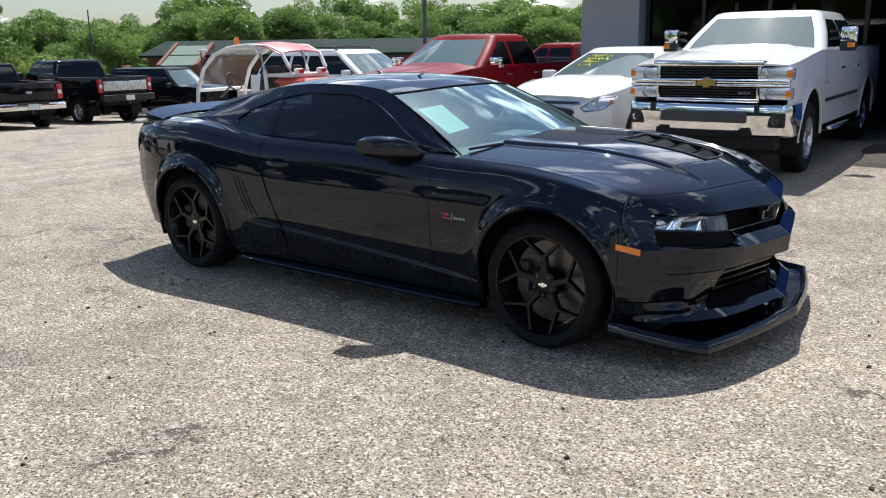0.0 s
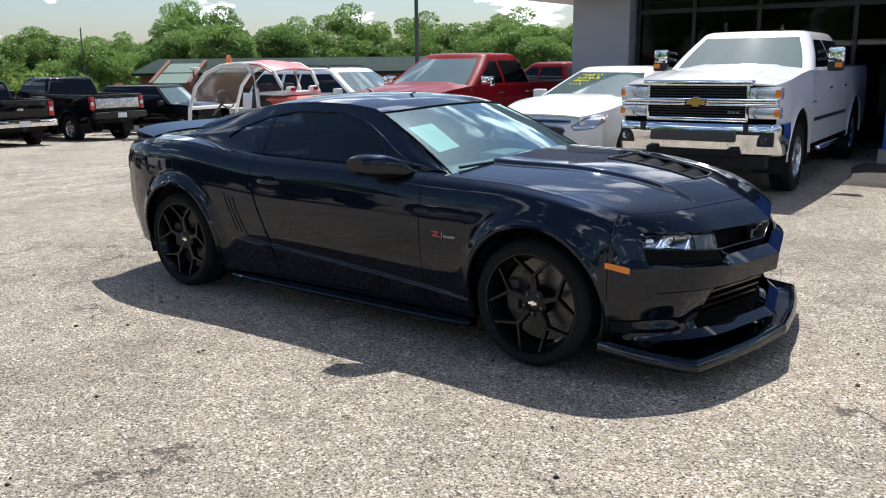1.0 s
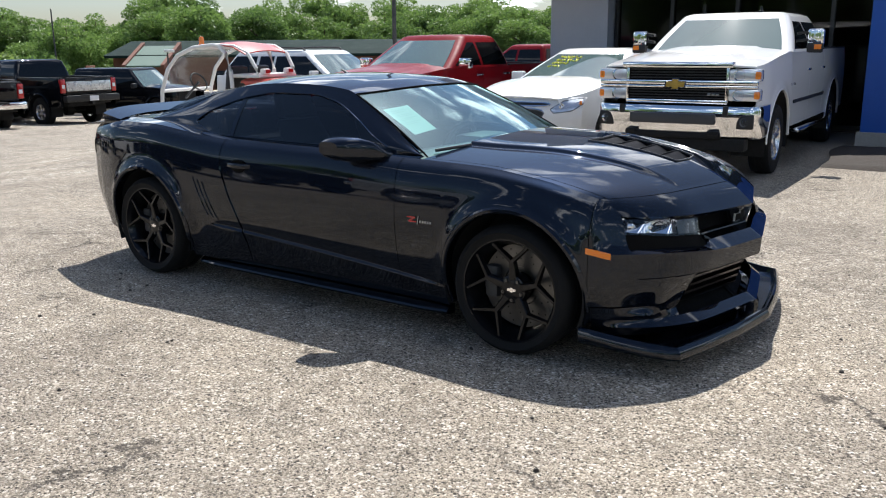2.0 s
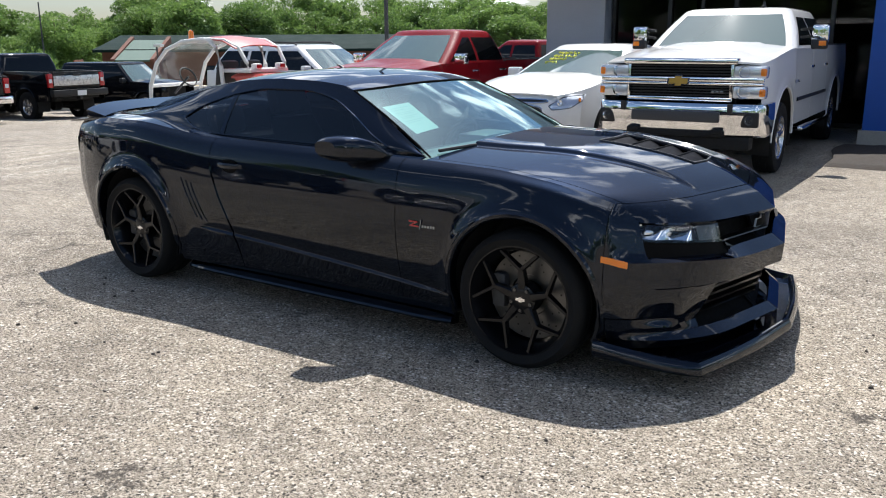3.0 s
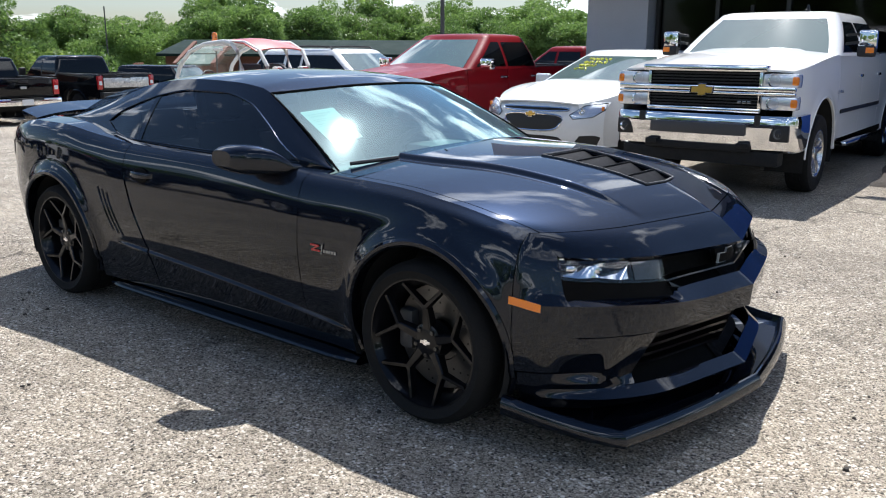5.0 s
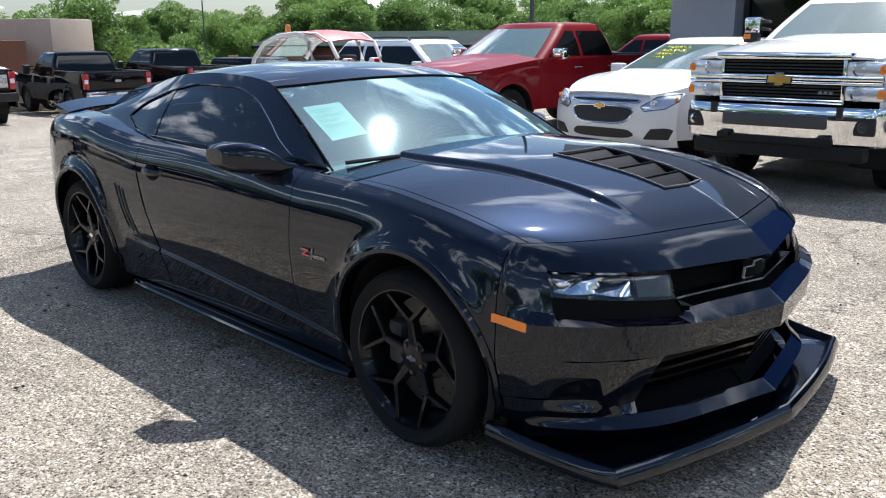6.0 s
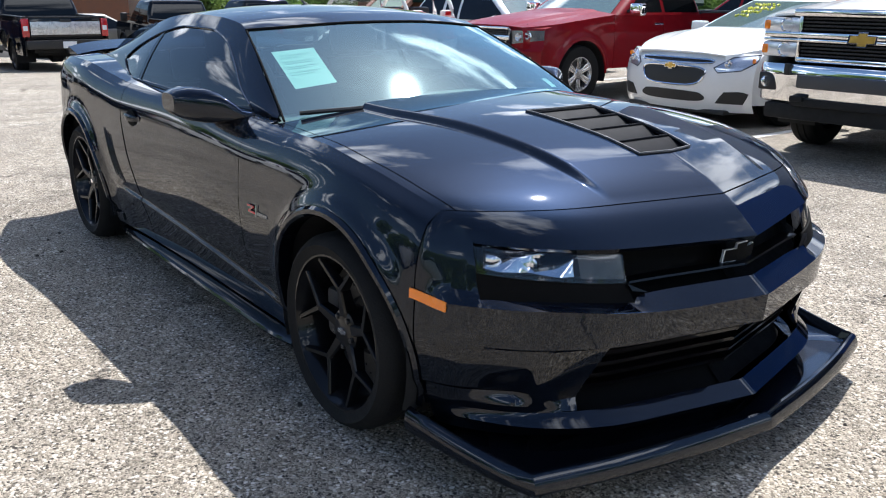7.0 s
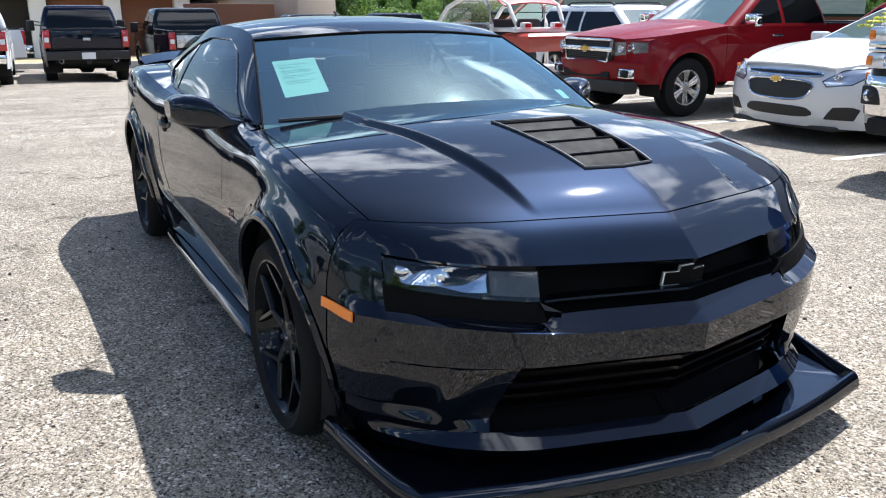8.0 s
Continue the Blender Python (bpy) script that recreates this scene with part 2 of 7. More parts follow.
def ground_z(x, y):
    z = -0.030 * clamp(-x - 6, 0, 30) - 0.03 * clamp(y, 0, 16) * clamp((-x - 8) / 8)
    d = -0.62 * x + 0.78 * y
    return z - 1.4 * clamp((d - 30) / 20) + 0.06 * clamp(d - 58, 0, 60)


def asphalt():
    m = bpy.data.materials.new("weathered_asphalt")
    m.use_nodes = True
    n, l = m.node_tree.nodes, m.node_tree.links
    b = n["Principled BSDF"]
    tc = n.new("ShaderNodeTexCoord")

    def noise_(scale, detail=6, rough=0.6):
        a = n.new("ShaderNodeTexNoise")
        a.inputs["Scale"].default_value, a.inputs["Detail"].default_value, a.inputs["Roughness"].default_value = scale, detail, rough
        l.new(tc.outputs["Object"], a.inputs["Vector"])
        return a

    def ramp(src, stops):
        r = n.new("ShaderNodeValToRGB")
        e = r.color_ramp.elements
        while len(e) < len(stops):
            e.new(0.5)
        for k, (p, c) in enumerate(stops):
            e[k].position, e[k].color = p, (*c, 1)
        l.new(src, r.inputs["Fac"])
        return r

    def mix(a, c, fac, mode="MIX"):
        x = n.new("ShaderNodeMix")
        x.data_type, x.blend_type = "RGBA", mode
        for k, v in (("A", a), ("B", c), ("Factor", fac)):
            if isinstance(v, float):
                x.inputs[k].default_value = v
            elif isinstance(v, tuple):
                x.inputs[k].default_value = (*v, 1)
            else:
                l.new(v, x.inputs[k])
        return x.outputs["Result"]

    warp = noise_(26, 3)
    wv = n.new("ShaderNodeVectorMath"); wv.operation = "MULTIPLY_ADD"
    wv.inputs[1].default_value = (0.02, 0.02, 0.02)
    l.new(warp.outputs["Color"], wv.inputs[0]); l.new(tc.outputs["Object"], wv.inputs[2])
    v = n.new("ShaderNodeTexVoronoi"); v.inputs["Scale"].default_value = 80
    v2 = n.new("ShaderNodeTexVoronoi"); v2.inputs["Scale"].default_value = 230
    for q in (v, v2):
        l.new(wv.outputs[0], q.inputs["Vector"])
    sep = n.new("ShaderNodeSeparateColor"); l.new(v.outputs["Color"], sep.inputs[0])
    stones = ramp(sep.outputs[0], [(0.0, (0.055, 0.047, 0.038)), (0.2, (0.24, 0.205, 0.16)), (0.52, (0.43, 0.372, 0.297)), (0.75, (0.62, 0.548, 0.455)), (1.0, (0.86, 0.81, 0.725))])
    sep2 = n.new("ShaderNodeSeparateColor"); l.new(v2.outputs["Color"], sep2.inputs[0])
    fines = ramp(sep2.outputs[0], [(0.0, (0.045, 0.039, 0.031)), (0.5, (0.282, 0.242, 0.188)), (1.0, (0.64, 0.565, 0.46))])
    gap = ramp(v.outputs["Distance"], [(0.0, (0, 0, 0)), (0.42, (0, 0, 0)), (0.62, (1, 1, 1)), (1.0, (1, 1, 1))])
    fill = ramp(noise_(7, 5, 0.65).outputs["Fac"], [(0.42, (0, 0, 0)), (0.62, (0.85, 0.85, 0.85)), (1.0, (1, 1, 1))])
    gf = n.new("ShaderNodeMath"); gf.operation = "MAXIMUM"
    l.new(gap.outputs["Color"], gf.inputs[0]); l.new(fill.outputs["Color"], gf.inputs[1])
    col = mix(stones.outputs["Color"], fines.outputs["Color"], gf.outputs[0])
    # scattered larger pale pebbles and dark pits
    for sc, cut, edge, tone in ((36, 0.62, 0.36, (0.86, 0.81, 0.72)), (30, 0.72, 0.26, (0.03, 0.026, 0.022)), (58, 0.66, 0.34, (0.055, 0.048, 0.04))):
        pv = n.new("ShaderNodeTexVoronoi"); pv.inputs["Scale"].default_value = sc
        l.new(wv.outputs[0], pv.inputs["Vector"])
        ps = n.new("ShaderNodeSeparateColor"); l.new(pv.outputs["Color"], ps.inputs[0])
        pick = n.new("ShaderNodeMath"); pick.operation = "GREATER_THAN"; pick.inputs[1].default_value = cut
        l.new(ps.outputs[2], pick.inputs[0])
        near = n.new("ShaderNodeMath"); near.operation = "LESS_THAN"; near.inputs[1].default_value = edge
        l.new(pv.outputs["Distance"], near.inputs[0])
        both_ = n.new("ShaderNodeMath"); both_.operation = "MULTIPLY"
        l.new(pick.outputs[0], both_.inputs[0]); l.new(near.outputs[0], both_.inputs[1])
        col = mix(col, tone, both_.outputs[0])
    big = noise_(0.55, 8, 0.62)
    blot = ramp(big.outputs["Fac"], [(0.30, (0.64, 0.63, 0.62)), (0.5, (0.91, 0.91, 0.90)), (0.7, (1.04, 1.03, 1.0))])
    col = mix(col, blot.outputs["Color"], 1.0, "MULTIPLY")
    mid = noise_(4.5, 6, 0.7)
    blot2 = ramp(mid.outputs["Fac"], [(0.32, (0.74, 0.74, 0.73)), (0.48, (1, 1, 1)), (0.72, (1.10, 1.09, 1.06))])
    col = mix(col, blot2.outputs["Color"], 0.8, "MULTIPLY")
    # hairline cracks
    cv = n.new("ShaderNodeTexVoronoi"); cv.feature = "DISTANCE_TO_EDGE"; cv.inputs["Scale"].default_value = 0.42
    cw = noise_(1.6, 8, 0.7)
    cm = n.new("ShaderNodeVectorMath"); cm.operation = "MULTIPLY_ADD"; cm.inputs[1].default_value = (1.1, 1.1, 0)
    l.new(cw.outputs["Color"], cm.inputs[0]); l.new(tc.outputs["Object"], cm.inputs[2]); l.new(cm.outputs[0], cv.inputs["Vector"])
    crack = ramp(cv.outputs["Distance"], [(0.0, (1, 1, 1)), (0.0035, (0.55, 0.55, 0.55)), (0.0065, (0, 0, 0)), (1.0, (0, 0, 0))])
    cn = ramp(noise_(0.9, 4).outputs["Fac"], [(0.46, (0, 0, 0)), (0.56, (1, 1, 1)), (1.0, (1, 1, 1))])
    cf = n.new("ShaderNodeMath"); cf.operation = "MULTIPLY"
    l.new(crack.outputs["Color"], cf.inputs[0]); l.new(cn.outputs["Color"], cf.inputs[1])
    col = mix(col, (0.07, 0.06, 0.05), cf.outputs[0])
    col = mix(col, (0.905, 0.895, 0.895), 1.0, "MULTIPLY")
    l.new(col, b.inputs["Base Color"])
    b.inputs["Roughness"].default_value = 0.88
    b.inputs["Specular IOR Level"].default_value = 0.35
    h = n.new("ShaderNodeMath"); h.operation = "SUBTRACT"
    l.new(sep.outputs[1], h.inputs[0]); l.new(v.outputs["Distance"], h.inputs[1])
    h2 = n.new("ShaderNodeMath"); h2.operation = "SUBTRACT"
    l.new(h.outputs[0], h2.inputs[0]); l.new(cf.outputs[0], h2.inputs[1])
    k = n.new("ShaderNodeBump"); k.inputs["Strength"].default_value, k.inputs["Distance"].default_value = 0.9, 0.006
    l.new(h2.outputs[0], k.inputs["Height"]); l.new(k.outputs[0], b.inputs["Normal"])
    return m


ASPHALT = asphalt()
GRASS = mat("rough_grass", (0.075, 0.115, 0.03), 0.9, var=0.4, scale=1.5, bump=0.5, bscale=12)
bm = bmesh.new()
steps = sorted(set([round(s * v, 3) for s in (-1, 1) for v in (0, 2, 4, 6, 8, 10, 12, 14, 16, 18, 20, 23, 26, 30, 34, 38, 43, 48, 55, 62, 70, 80, 95, 110, 130, 155, 190, 240, 320, 500, 900)]))
sheet(bm, [[Vector((x, y, ground_z(x, y))) for y in steps] for x in steps])
ground_ob = tagged(finish("ground", bm, ASPHALT, sharp=80), "pale weathered asphalt lot with exposed aggregate", "ground", kind="structure")
ground_ob.data.materials.append(GRASS)
for f in ground_ob.data.polygons:
    c = f.center
    if -0.62 * c.x + 0.78 * c.y > 44 or abs(c.x) > 70 or c.y < -60:
        f.material_index = 1

# loose dark grit on the asphalt
rng_g = random.Random(8)
bm = bmesh.new()
for k in range(420):
    x, y = rng_g.uniform(-3.5, 4.2), rng_g.uniform(-4.2, 3.2)
    if -2.3 < x < 2.3 and -0.95 < y < 0.95:
        continue
    r = 0.004 + 0.010 * rng_g.random() ** 3
    pts = [Vector((x + r * math.cos(a) * rng_g.uniform(0.7, 1.3), y + r * math.sin(a) * rng_g.uniform(0.7, 1.3), 0.0)) for a in lin(0, 2 * math.pi, 7)[:-1]]
    lo = [bm.verts.new(q - Vector((0, 0, 0.003))) for q in pts]
    hi = [bm.verts.new(Vector((x, y, 0)).lerp(q, 0.6) + Vector((0, 0, r * rng_g.uniform(0.6, 1.0)))) for q in pts]
    bm.faces.new(hi)
    for i in range(6):
        bm.faces.new((lo[i], lo[(i + 1) % 6], hi[(i + 1) % 6], hi[i]))
GRIT = mat("dark_grit", (0.045, 0.038, 0.03), 0.9, var=0.5, scale=5)
tagged(finish("loose_grit", bm, GRIT), "loose dark grit scattered on the asphalt", "grit", kind="stuff")


# ---- wheels ----
def wheel_meshes(r, rim_r, width, style, rim_mat):
    """Meshes of one wheel, hub at the origin, outer face towards -y: a list of (name, mesh, label)."""
    out = []

    def keep(name, bm, material, label="", sharp=35):
        ob = finish(name, bm, material, None, label, sharp)
        out.append((name, ob.data, label))
        bpy.data.objects.remove(ob)

    h = width / 2
    bm = bmesh.new()                                          # rim barrel with lip
    lathe(bm, [(rim_r - 0.03, h - 0.01), (rim_r - 0.035, 0), (rim_r - 0.03, -h + 0.05), (rim_r - 0.012, -h + 0.022), (rim_r - 0.004, -h + 0.004),
               (rim_r + 0.006, -h + 0.004), (rim_r + 0.006, h)], 56)
    if style == "fork":
        lathe(bm, [(0.002, -h + 0.04), (0.05, -h + 0.04), (0.072, -h + 0.05), (0.078, -h + 0.075), (0.078, -h + 0.11)], 30)
    else:
        lathe(bm, [(0.002, -h + 0.02), (0.06, -h + 0.02), (0.085, -h + 0.04), (0.09, -h + 0.1)], 26)
    keep("rim", bm, rim_mat)
    n = {"fork": 5, "five": 5, "six": 6, "eight": 8}[style]
    for k in range(n):
        a = 2 * math.pi * k / n + math.pi / 2
        pt = lambda rr, da, y: Vector((rr * math.cos(a + da), y, rr * math.sin(a + da)))
        bm = bmesh.new()
        if style == "fork":                                   # a stem that forks to the lip
            bar(bm, pt(0.035, 0, -h + 0.068), pt(rim_r * 0.60, 0, -h + 0.045), 0.046, 0.026, 0.05, 0.034)
            for s in (-1, 1):
                bar(bm, pt(rim_r * 0.56, 0.02 * s, -h + 0.046), pt(rim_r - 0.012, 0.40 * s, -h + 0.024), 0.020, 0.016, 0.034, 0.022)
        else:
            for s in (-1, 1):
                bar(bm, pt(0.05, 0.28 * s, -h + 0.045), pt(rim_r - 0.01, 0.115 * s * 5 / n + 0.03 * s, -h + 0.03), 0.034, 0.05, 0.03, 0.028)
        keep("spoke", bm, rim_mat)
    bm = bmesh.new()                                          # tyre with rounded shoulders and tread grooves
    lathe(bm, [(rim_r - 0.004, -h + 0.006), (rim_r + 0.012, -h + 0.001), (lerp(rim_r, r, 0.5), -h - 0.010), (r - 0.018, -h + 0.002), (r - 0.004, -h + 0.024),
               (r, -h + 0.045), (r, -0.042), (r - 0.008, -0.038), (r - 0.008, -0.032), (r, -0.028), (r, 0.028), (r - 0.008, 0.032), (r - 0.008, 0.038),
               (r, 0.042), (r, h - 0.045), (r - 0.018, h - 0.002), (lerp(rim_r, r, 0.5), h + 0.01), (rim_r, h - 0.006)], 64)
    keep("tyre", bm, RUBBER, "black rubber tyre")
    bm = bmesh.new()                                          # drilled disc
    dr = rim_r * 0.82
    lathe(bm, [(0.07, 0.006), (dr * 0.45, 0.006), (dr * 0.47, -0.004), (dr, -0.004), (dr, 0.018), (0.07, 0.018)], 48)
    keep("brake_disc", bm, STEEL, "bare steel brake disc")
    if style == "fork":
        bm = bmesh.new()
        for i in range(12):
            for j, rr in enumerate((0.66, 0.78, 0.9)):
                a = 2 * math.pi * (i + 0.3 * j) / 12
                lathe(bm, [(0.0005, -0.0055), (0.0045, -0.0055), (0.0045, -0.002)], 8, Matrix.Translation((dr * rr * math.cos(a), 0, dr * rr * math.sin(a))))
        keep("drill_hole", bm, WELL)
        for k in range(5):
            bm = bmesh.new()
            a = 2 * math.pi * (k + 0.5) / 5 + math.pi / 2
            lathe(bm, [(0.002, -h + 0.036), (0.008, -h + 0.036), (0.0105, -h + 0.046), (0.0105, -h + 0.07)], 10,
                  Matrix.Translation((0.054 * math.cos(a), 0, 0.054 * math.sin(a))))
            keep("lug_nut", bm, STEEL, "dull steel lug nut")
        bm = bmesh.new()
        prism(bm, [(a * 0.05, b * 0.05) for a, b in BADGE], lambda a, b, d: Vector((a, -h + 0.036 + d, b)), 0.006)
        keep("centre_badge", bm, CHROME, "silver centre badge")
    bm = bmesh.new()
    box(bm, (-rim_r * 0.58, -0.0, 0.01), (0.075, 0.09, 0.17), 0.02)
    keep("brake_caliper", bm, GREY_PLASTIC)
    return out


def add_wheels(parent, meshes, spots):
    """Hangs a wheel on each spot (x, y, z); its outer face looks away from the middle."""
    for x, y, z in spots:
        m = pose(x, y, z, 0, 0, 0 if y < 0 else 180)
        w = hang("wheel", meshes[0][1], parent, "", m)
        for name, me, label in meshes[1:]:
            o = hang(name, me, w, label)
            if name == "drill_hole":
                o["kind"] = "stuff"


# ---- the black coupe ----
coupe = thing("sports_coupe", "glossy black two-door sports coupe with black forked wheels on the lot", "car")
AX, AZ, AR = 1.426, 0.345, 0.392
w60 = curve((-2.2, 0.80), (-2.0, 0.892), (-1.75, 0.945), (-1.4, 0.960), (-0.9, 0.950), (0.0, 0.935), (0.8, 0.935), (1.42, 0.955), (1.65, 0.948), (1.80, 0.920), (1.84, 0.908))
zsh = curve((-2.2, 0.88), (-1.4, 0.90), (-0.6, 0.83), (0.7, 0.80), (1.42, 0.78), (1.8, 0.70))
edge_z = curve((0, 0.935), (0.35, 0.926), (0.6, 0.897), (0.8, 0.850), (0.9, 0.814), (0.96, 0.776), (1, 0.736))
mid_z = curve((0, 1.0), (0.35, 0.985), (0.6, 0.942), (0.8, 0.872), (0.92, 0.800), (1, 0.712))
z4c = curve((-2.45, 0.955), (-2.0, 1.005), (-1.7, 1.03), (-1.4, 1.028), (-1.0, 0.988), (-0.69, 0.962), (-0.3, 0.952), (0.3, 0.945), (0.8, 0.935))
w4 = curve((-2.3, 0.70), (-2.05, 0.80), (-1.8, 0.858), (-1.4, 0.880), (-1.0, 0.872), (-0.7, 0.868), (-0.3, 0.868), (0.3, 0.855), (0.8, 0.832),
           (1.2, 0.852), (1.45, 0.862), (1.7, 0.845), (1.85, 0.815), (1.945, 0.785))
XC_E, XN_E = 0.83, 1.945


def z4(x):
    return z4c(x) if x < XC_E else edge_z((x - XC_E) / (XN_E - XC_E))


crease_z = curve((-0.90, 0.435), (-0.66, 0.420), (-0.2, 0.390), (0.3, 0.355), (0.66, 0.325), (1.06, 0.285))


def side_w(x):
    """Half width of the body at x, as a function of height."""
    a, b, zt, zs = w60(x), w4(x), z4(x), zsh(x)
    f = curve((0.15, a - 0.078), (0.26, a - 0.050), (0.36, a - 0.031), (0.48, a - 0.011), (0.62, a), (zs, a - 0.012), (zt - 0.035, lerp(b, a - 0.014, 0.62)), (zt, b))

    def w(z):
        r = min(math.hypot(x - AX, z - AZ), math.hypot(x + AX, z - AZ))
        d = crease_z(x) - z
        step = clamp(d / 0.022)
        ledge = (0.017 * step * step * (3 - 2 * step) * math.exp(-max(0.0, d) / 0.07) - 0.008 * math.exp(-max(0.0, -d) / 0.06)) * clamp((x + 0.86) / 0.16) * clamp((1.06 - x) / 0.2)
        return f(z) + ledge + 0.022 * math.exp(-((r - AR - 0.012) / 0.045) ** 2) * (1 if z > 0.3 else 0.4)
    return w


def arch_stops(xa, lo, hi):
    """Stations with their lower edge over one wheel arch, from lo to hi."""
    out = []
    for x in lin(lo, xa - AR - 0.004, 12):
        out.append((x, SILL(x)))
    for k in range(41):
        th = math.pi * k / 40
        out.append((xa - AR * math.cos(th), AZ + AR * math.sin(th)))
    for x in lin(xa + AR + 0.004, hi, 12):
        out.append((x, SILL(x)))
    return out


SILL = curve((-2.1, 0.27), (-1.83, 0.24), (-1.0, 0.175), (1.03, 0.175), (1.83, 0.22))
seam_x = curve((0.15, -0.49), (0.30, -0.50), (0.47, -0.545), (0.68, -0.63), (0.82, -0.675), (1.0, -0.66))
NV = 54


def levels(lo, hi, x):
    """Heights from lo to hi that gather along the low crease at x."""
    c = max(crease_z(x), lo + 0.06)
    return lin(lo, c - 0.026, 12)[:-1] + lin(c - 0.026, c + 0.004, 10)[:-1] + lin(c + 0.004, hi, NV - 20)


def panel(stops, warp=None):
    bm = bmesh.new()
    rows = []
    for x, lo in stops:
        zt = z4(x)
        row = []
        for z in levels(lo, zt, x):
            xx = warp(x, z) if warp else x
            row.append(Vector((xx, side_w(xx)(z), z)))
        rows.append(row)
    sheet(bm, rows)
    return bm


SIDES = ((1, Matrix()), (-1, Matrix.Diagonal((1, -1, 1, 1))))


def both(name, make, material, parent, label="", t=0.012, sharp=35):
    """One part on each side of the car."""
    obs = []
    for s, m in SIDES:
        bm = make()
        bm.transform(m)
        if t:
            thicken(bm, t)
        obs.append(finish(name, bm, material, parent, label, sharp))
    return obs


def quarter_warp(x, z):
    k = max(0.0, min(1.0, (x + 1.02) / 0.36))
    k = k * k * (3 - 2 * k)
    return x + (seam_x(z) - 0.004 + 0.66) * k


both("rear_quarter_panel", lambda: panel(arch_stops(-AX, -2.05, -0.66), quarter_warp), BLACK_PAINT, coupe)


def door_panel():
    bm = bmesh.new()
    rows = []
    for u in lin(0, 1, 40):
        row = []
        for k in range(NV):
            x = lerp(seam_x(levels(0.175, z4(0), 0.0)[k]) + 0.003, 0.7065, u)
            zz = levels(0.175, z4(x), x)[k]
            row.append(Vector((x, side_w(x)(zz), zz)))
        rows.append(row)
    sheet(bm, rows)
    return bm


both("door", door_panel, BLACK_PAINT, coupe)


# hood, nose and fender tops
fr_y = curve((0, 0.0), (0.25, 0.28), (0.45, 0.50), (0.65, 0.70), (0.8, 0.82), (0.9, 0.875), (1, 0.910))
fr_x = curve((0, 2.368), (0.25, 2.303), (0.45, 2.247), (0.65, 2.130), (0.8, 1.996), (0.9, 1.912), (1, 1.834))


def broken(*pts):
    """A function of straight runs through (x, y) pairs in rising x."""
    def f(x):
        if x <= pts[0][0]:
            return pts[0][1]
        for (x0, y0), (x1, y1) in zip(pts, pts[1:]):
            if x <= x1:
                return lerp(y0, y1, (x - x0) / (x1 - x0))
        return pts[-1][1]
    return f


FACE_Z = 0.540                                                            # crease along the bumper bar
fr_off = broken((0.16, -0.02), (0.205, 0.030), (0.238, -0.022), (0.27, -0.055), (0.445, -0.022), (0.452, 0.004), (FACE_Z, 0.0), (0.585, -0.062), (0.63, -0.080), (0.70, -0.095), (0.76, -0.12))
W180 = side_w(1.834)


def face_z(p):
    """Height of the bumper's crease, which climbs under the headlight."""
    k = clamp((p - 0.22) / 0.45)
    return FACE_Z + 0.030 * k * k * (3 - 2 * k)


def front(p, z, inset=0.0):
    """A place on the front fascia: p from the middle (0) round to the wheel arch (1)."""
    y = fr_y(p) * (1 + (W180(z) / W180(0.55) - 1) * p * p)
    fz = face_z(p)
    under = clamp((p - 0.375) / 0.03) * clamp((0.80 - p) / 0.04)
    off = fr_off(z if z < 0.452 or z > 0.70 else lerp(0.452, FACE_Z, (z - 0.452) / (fz - 0.452)) if z < fz else lerp(FACE_Z, 0.70, (z - fz) / (0.70 - fz)))
    if fz < z < 0.70:
        off = lerp(off, -0.050 * clamp((z - fz) / 0.016) - 0.045 * clamp((z - fz - 0.016) / (0.70 - fz)), under)
    if z < 0.452 and off < 0:
        q, h = clamp((0.70 - p) / 0.24), clamp((z - 0.21) / 0.06)
        off *= lerp(clamp((0.95 - p) / 0.3), q * q * (3 - 2 * q), h * h * (3 - 2 * h))
    # scooped fog pocket with a shelf under it
    ease = lambda k: k * k * (3 - 2 * k)
    off -= 0.034 * ease(clamp((z - 0.255) / 0.045)) * ease(clamp((0.400 - z) / 0.10)) * ease(clamp((p - 0.635) / 0.05)) * ease(clamp((0.86 - p) / 0.16))
    off -= 0.13 * clamp(fz - max(z, 0.28))                                          # the face leans back towards the ground
    x = fr_x(p) + off * (1 - p ** 6)
    n = Vector((1, 0.25 + 1.2 * p, 0)).normalized()
    return Vector((x, y, z)) - n * inset


nose_pts = [(fr_y(k / 40), fr_x(k / 40) - 0.060 - 0.040 * k / 31) for k in range(34)]
nose_x = curve(*nose_pts)


def hood_at(t, f):
    """A place on the hood: t from the cowl to the nose, f from the middle to the fender crest."""
    ye = w4(lerp(XC_E, XN_E, t))
    y = f * ye
    x = lerp(0.95 - 0.12 * f * f, nose_x(f * 0.785), t)
    z = lerp(mid_z(t), edge_z(t), f ** 2.2)
    yf = lerp(0.50, 0.385, max(0, min(1, (x - 1.10) / 0.95)))
    rise = max(0.0, min(1.0, (yf + 0.012 - y) / 0.035))
    fade = max(0.0, min(1.0, (0.885 - t) / 0.14))
    z += 0.021 * rise * rise * (3 - 2 * rise) * fade
    return Vector((x, y, z))


TV0, TV1, FS = 0.383, 0.745, 0.962
fv = lambda t: lerp(0.160, 0.125, (t - TV0) / (TV1 - TV0)) / w4(lerp(XC_E, XN_E, t))


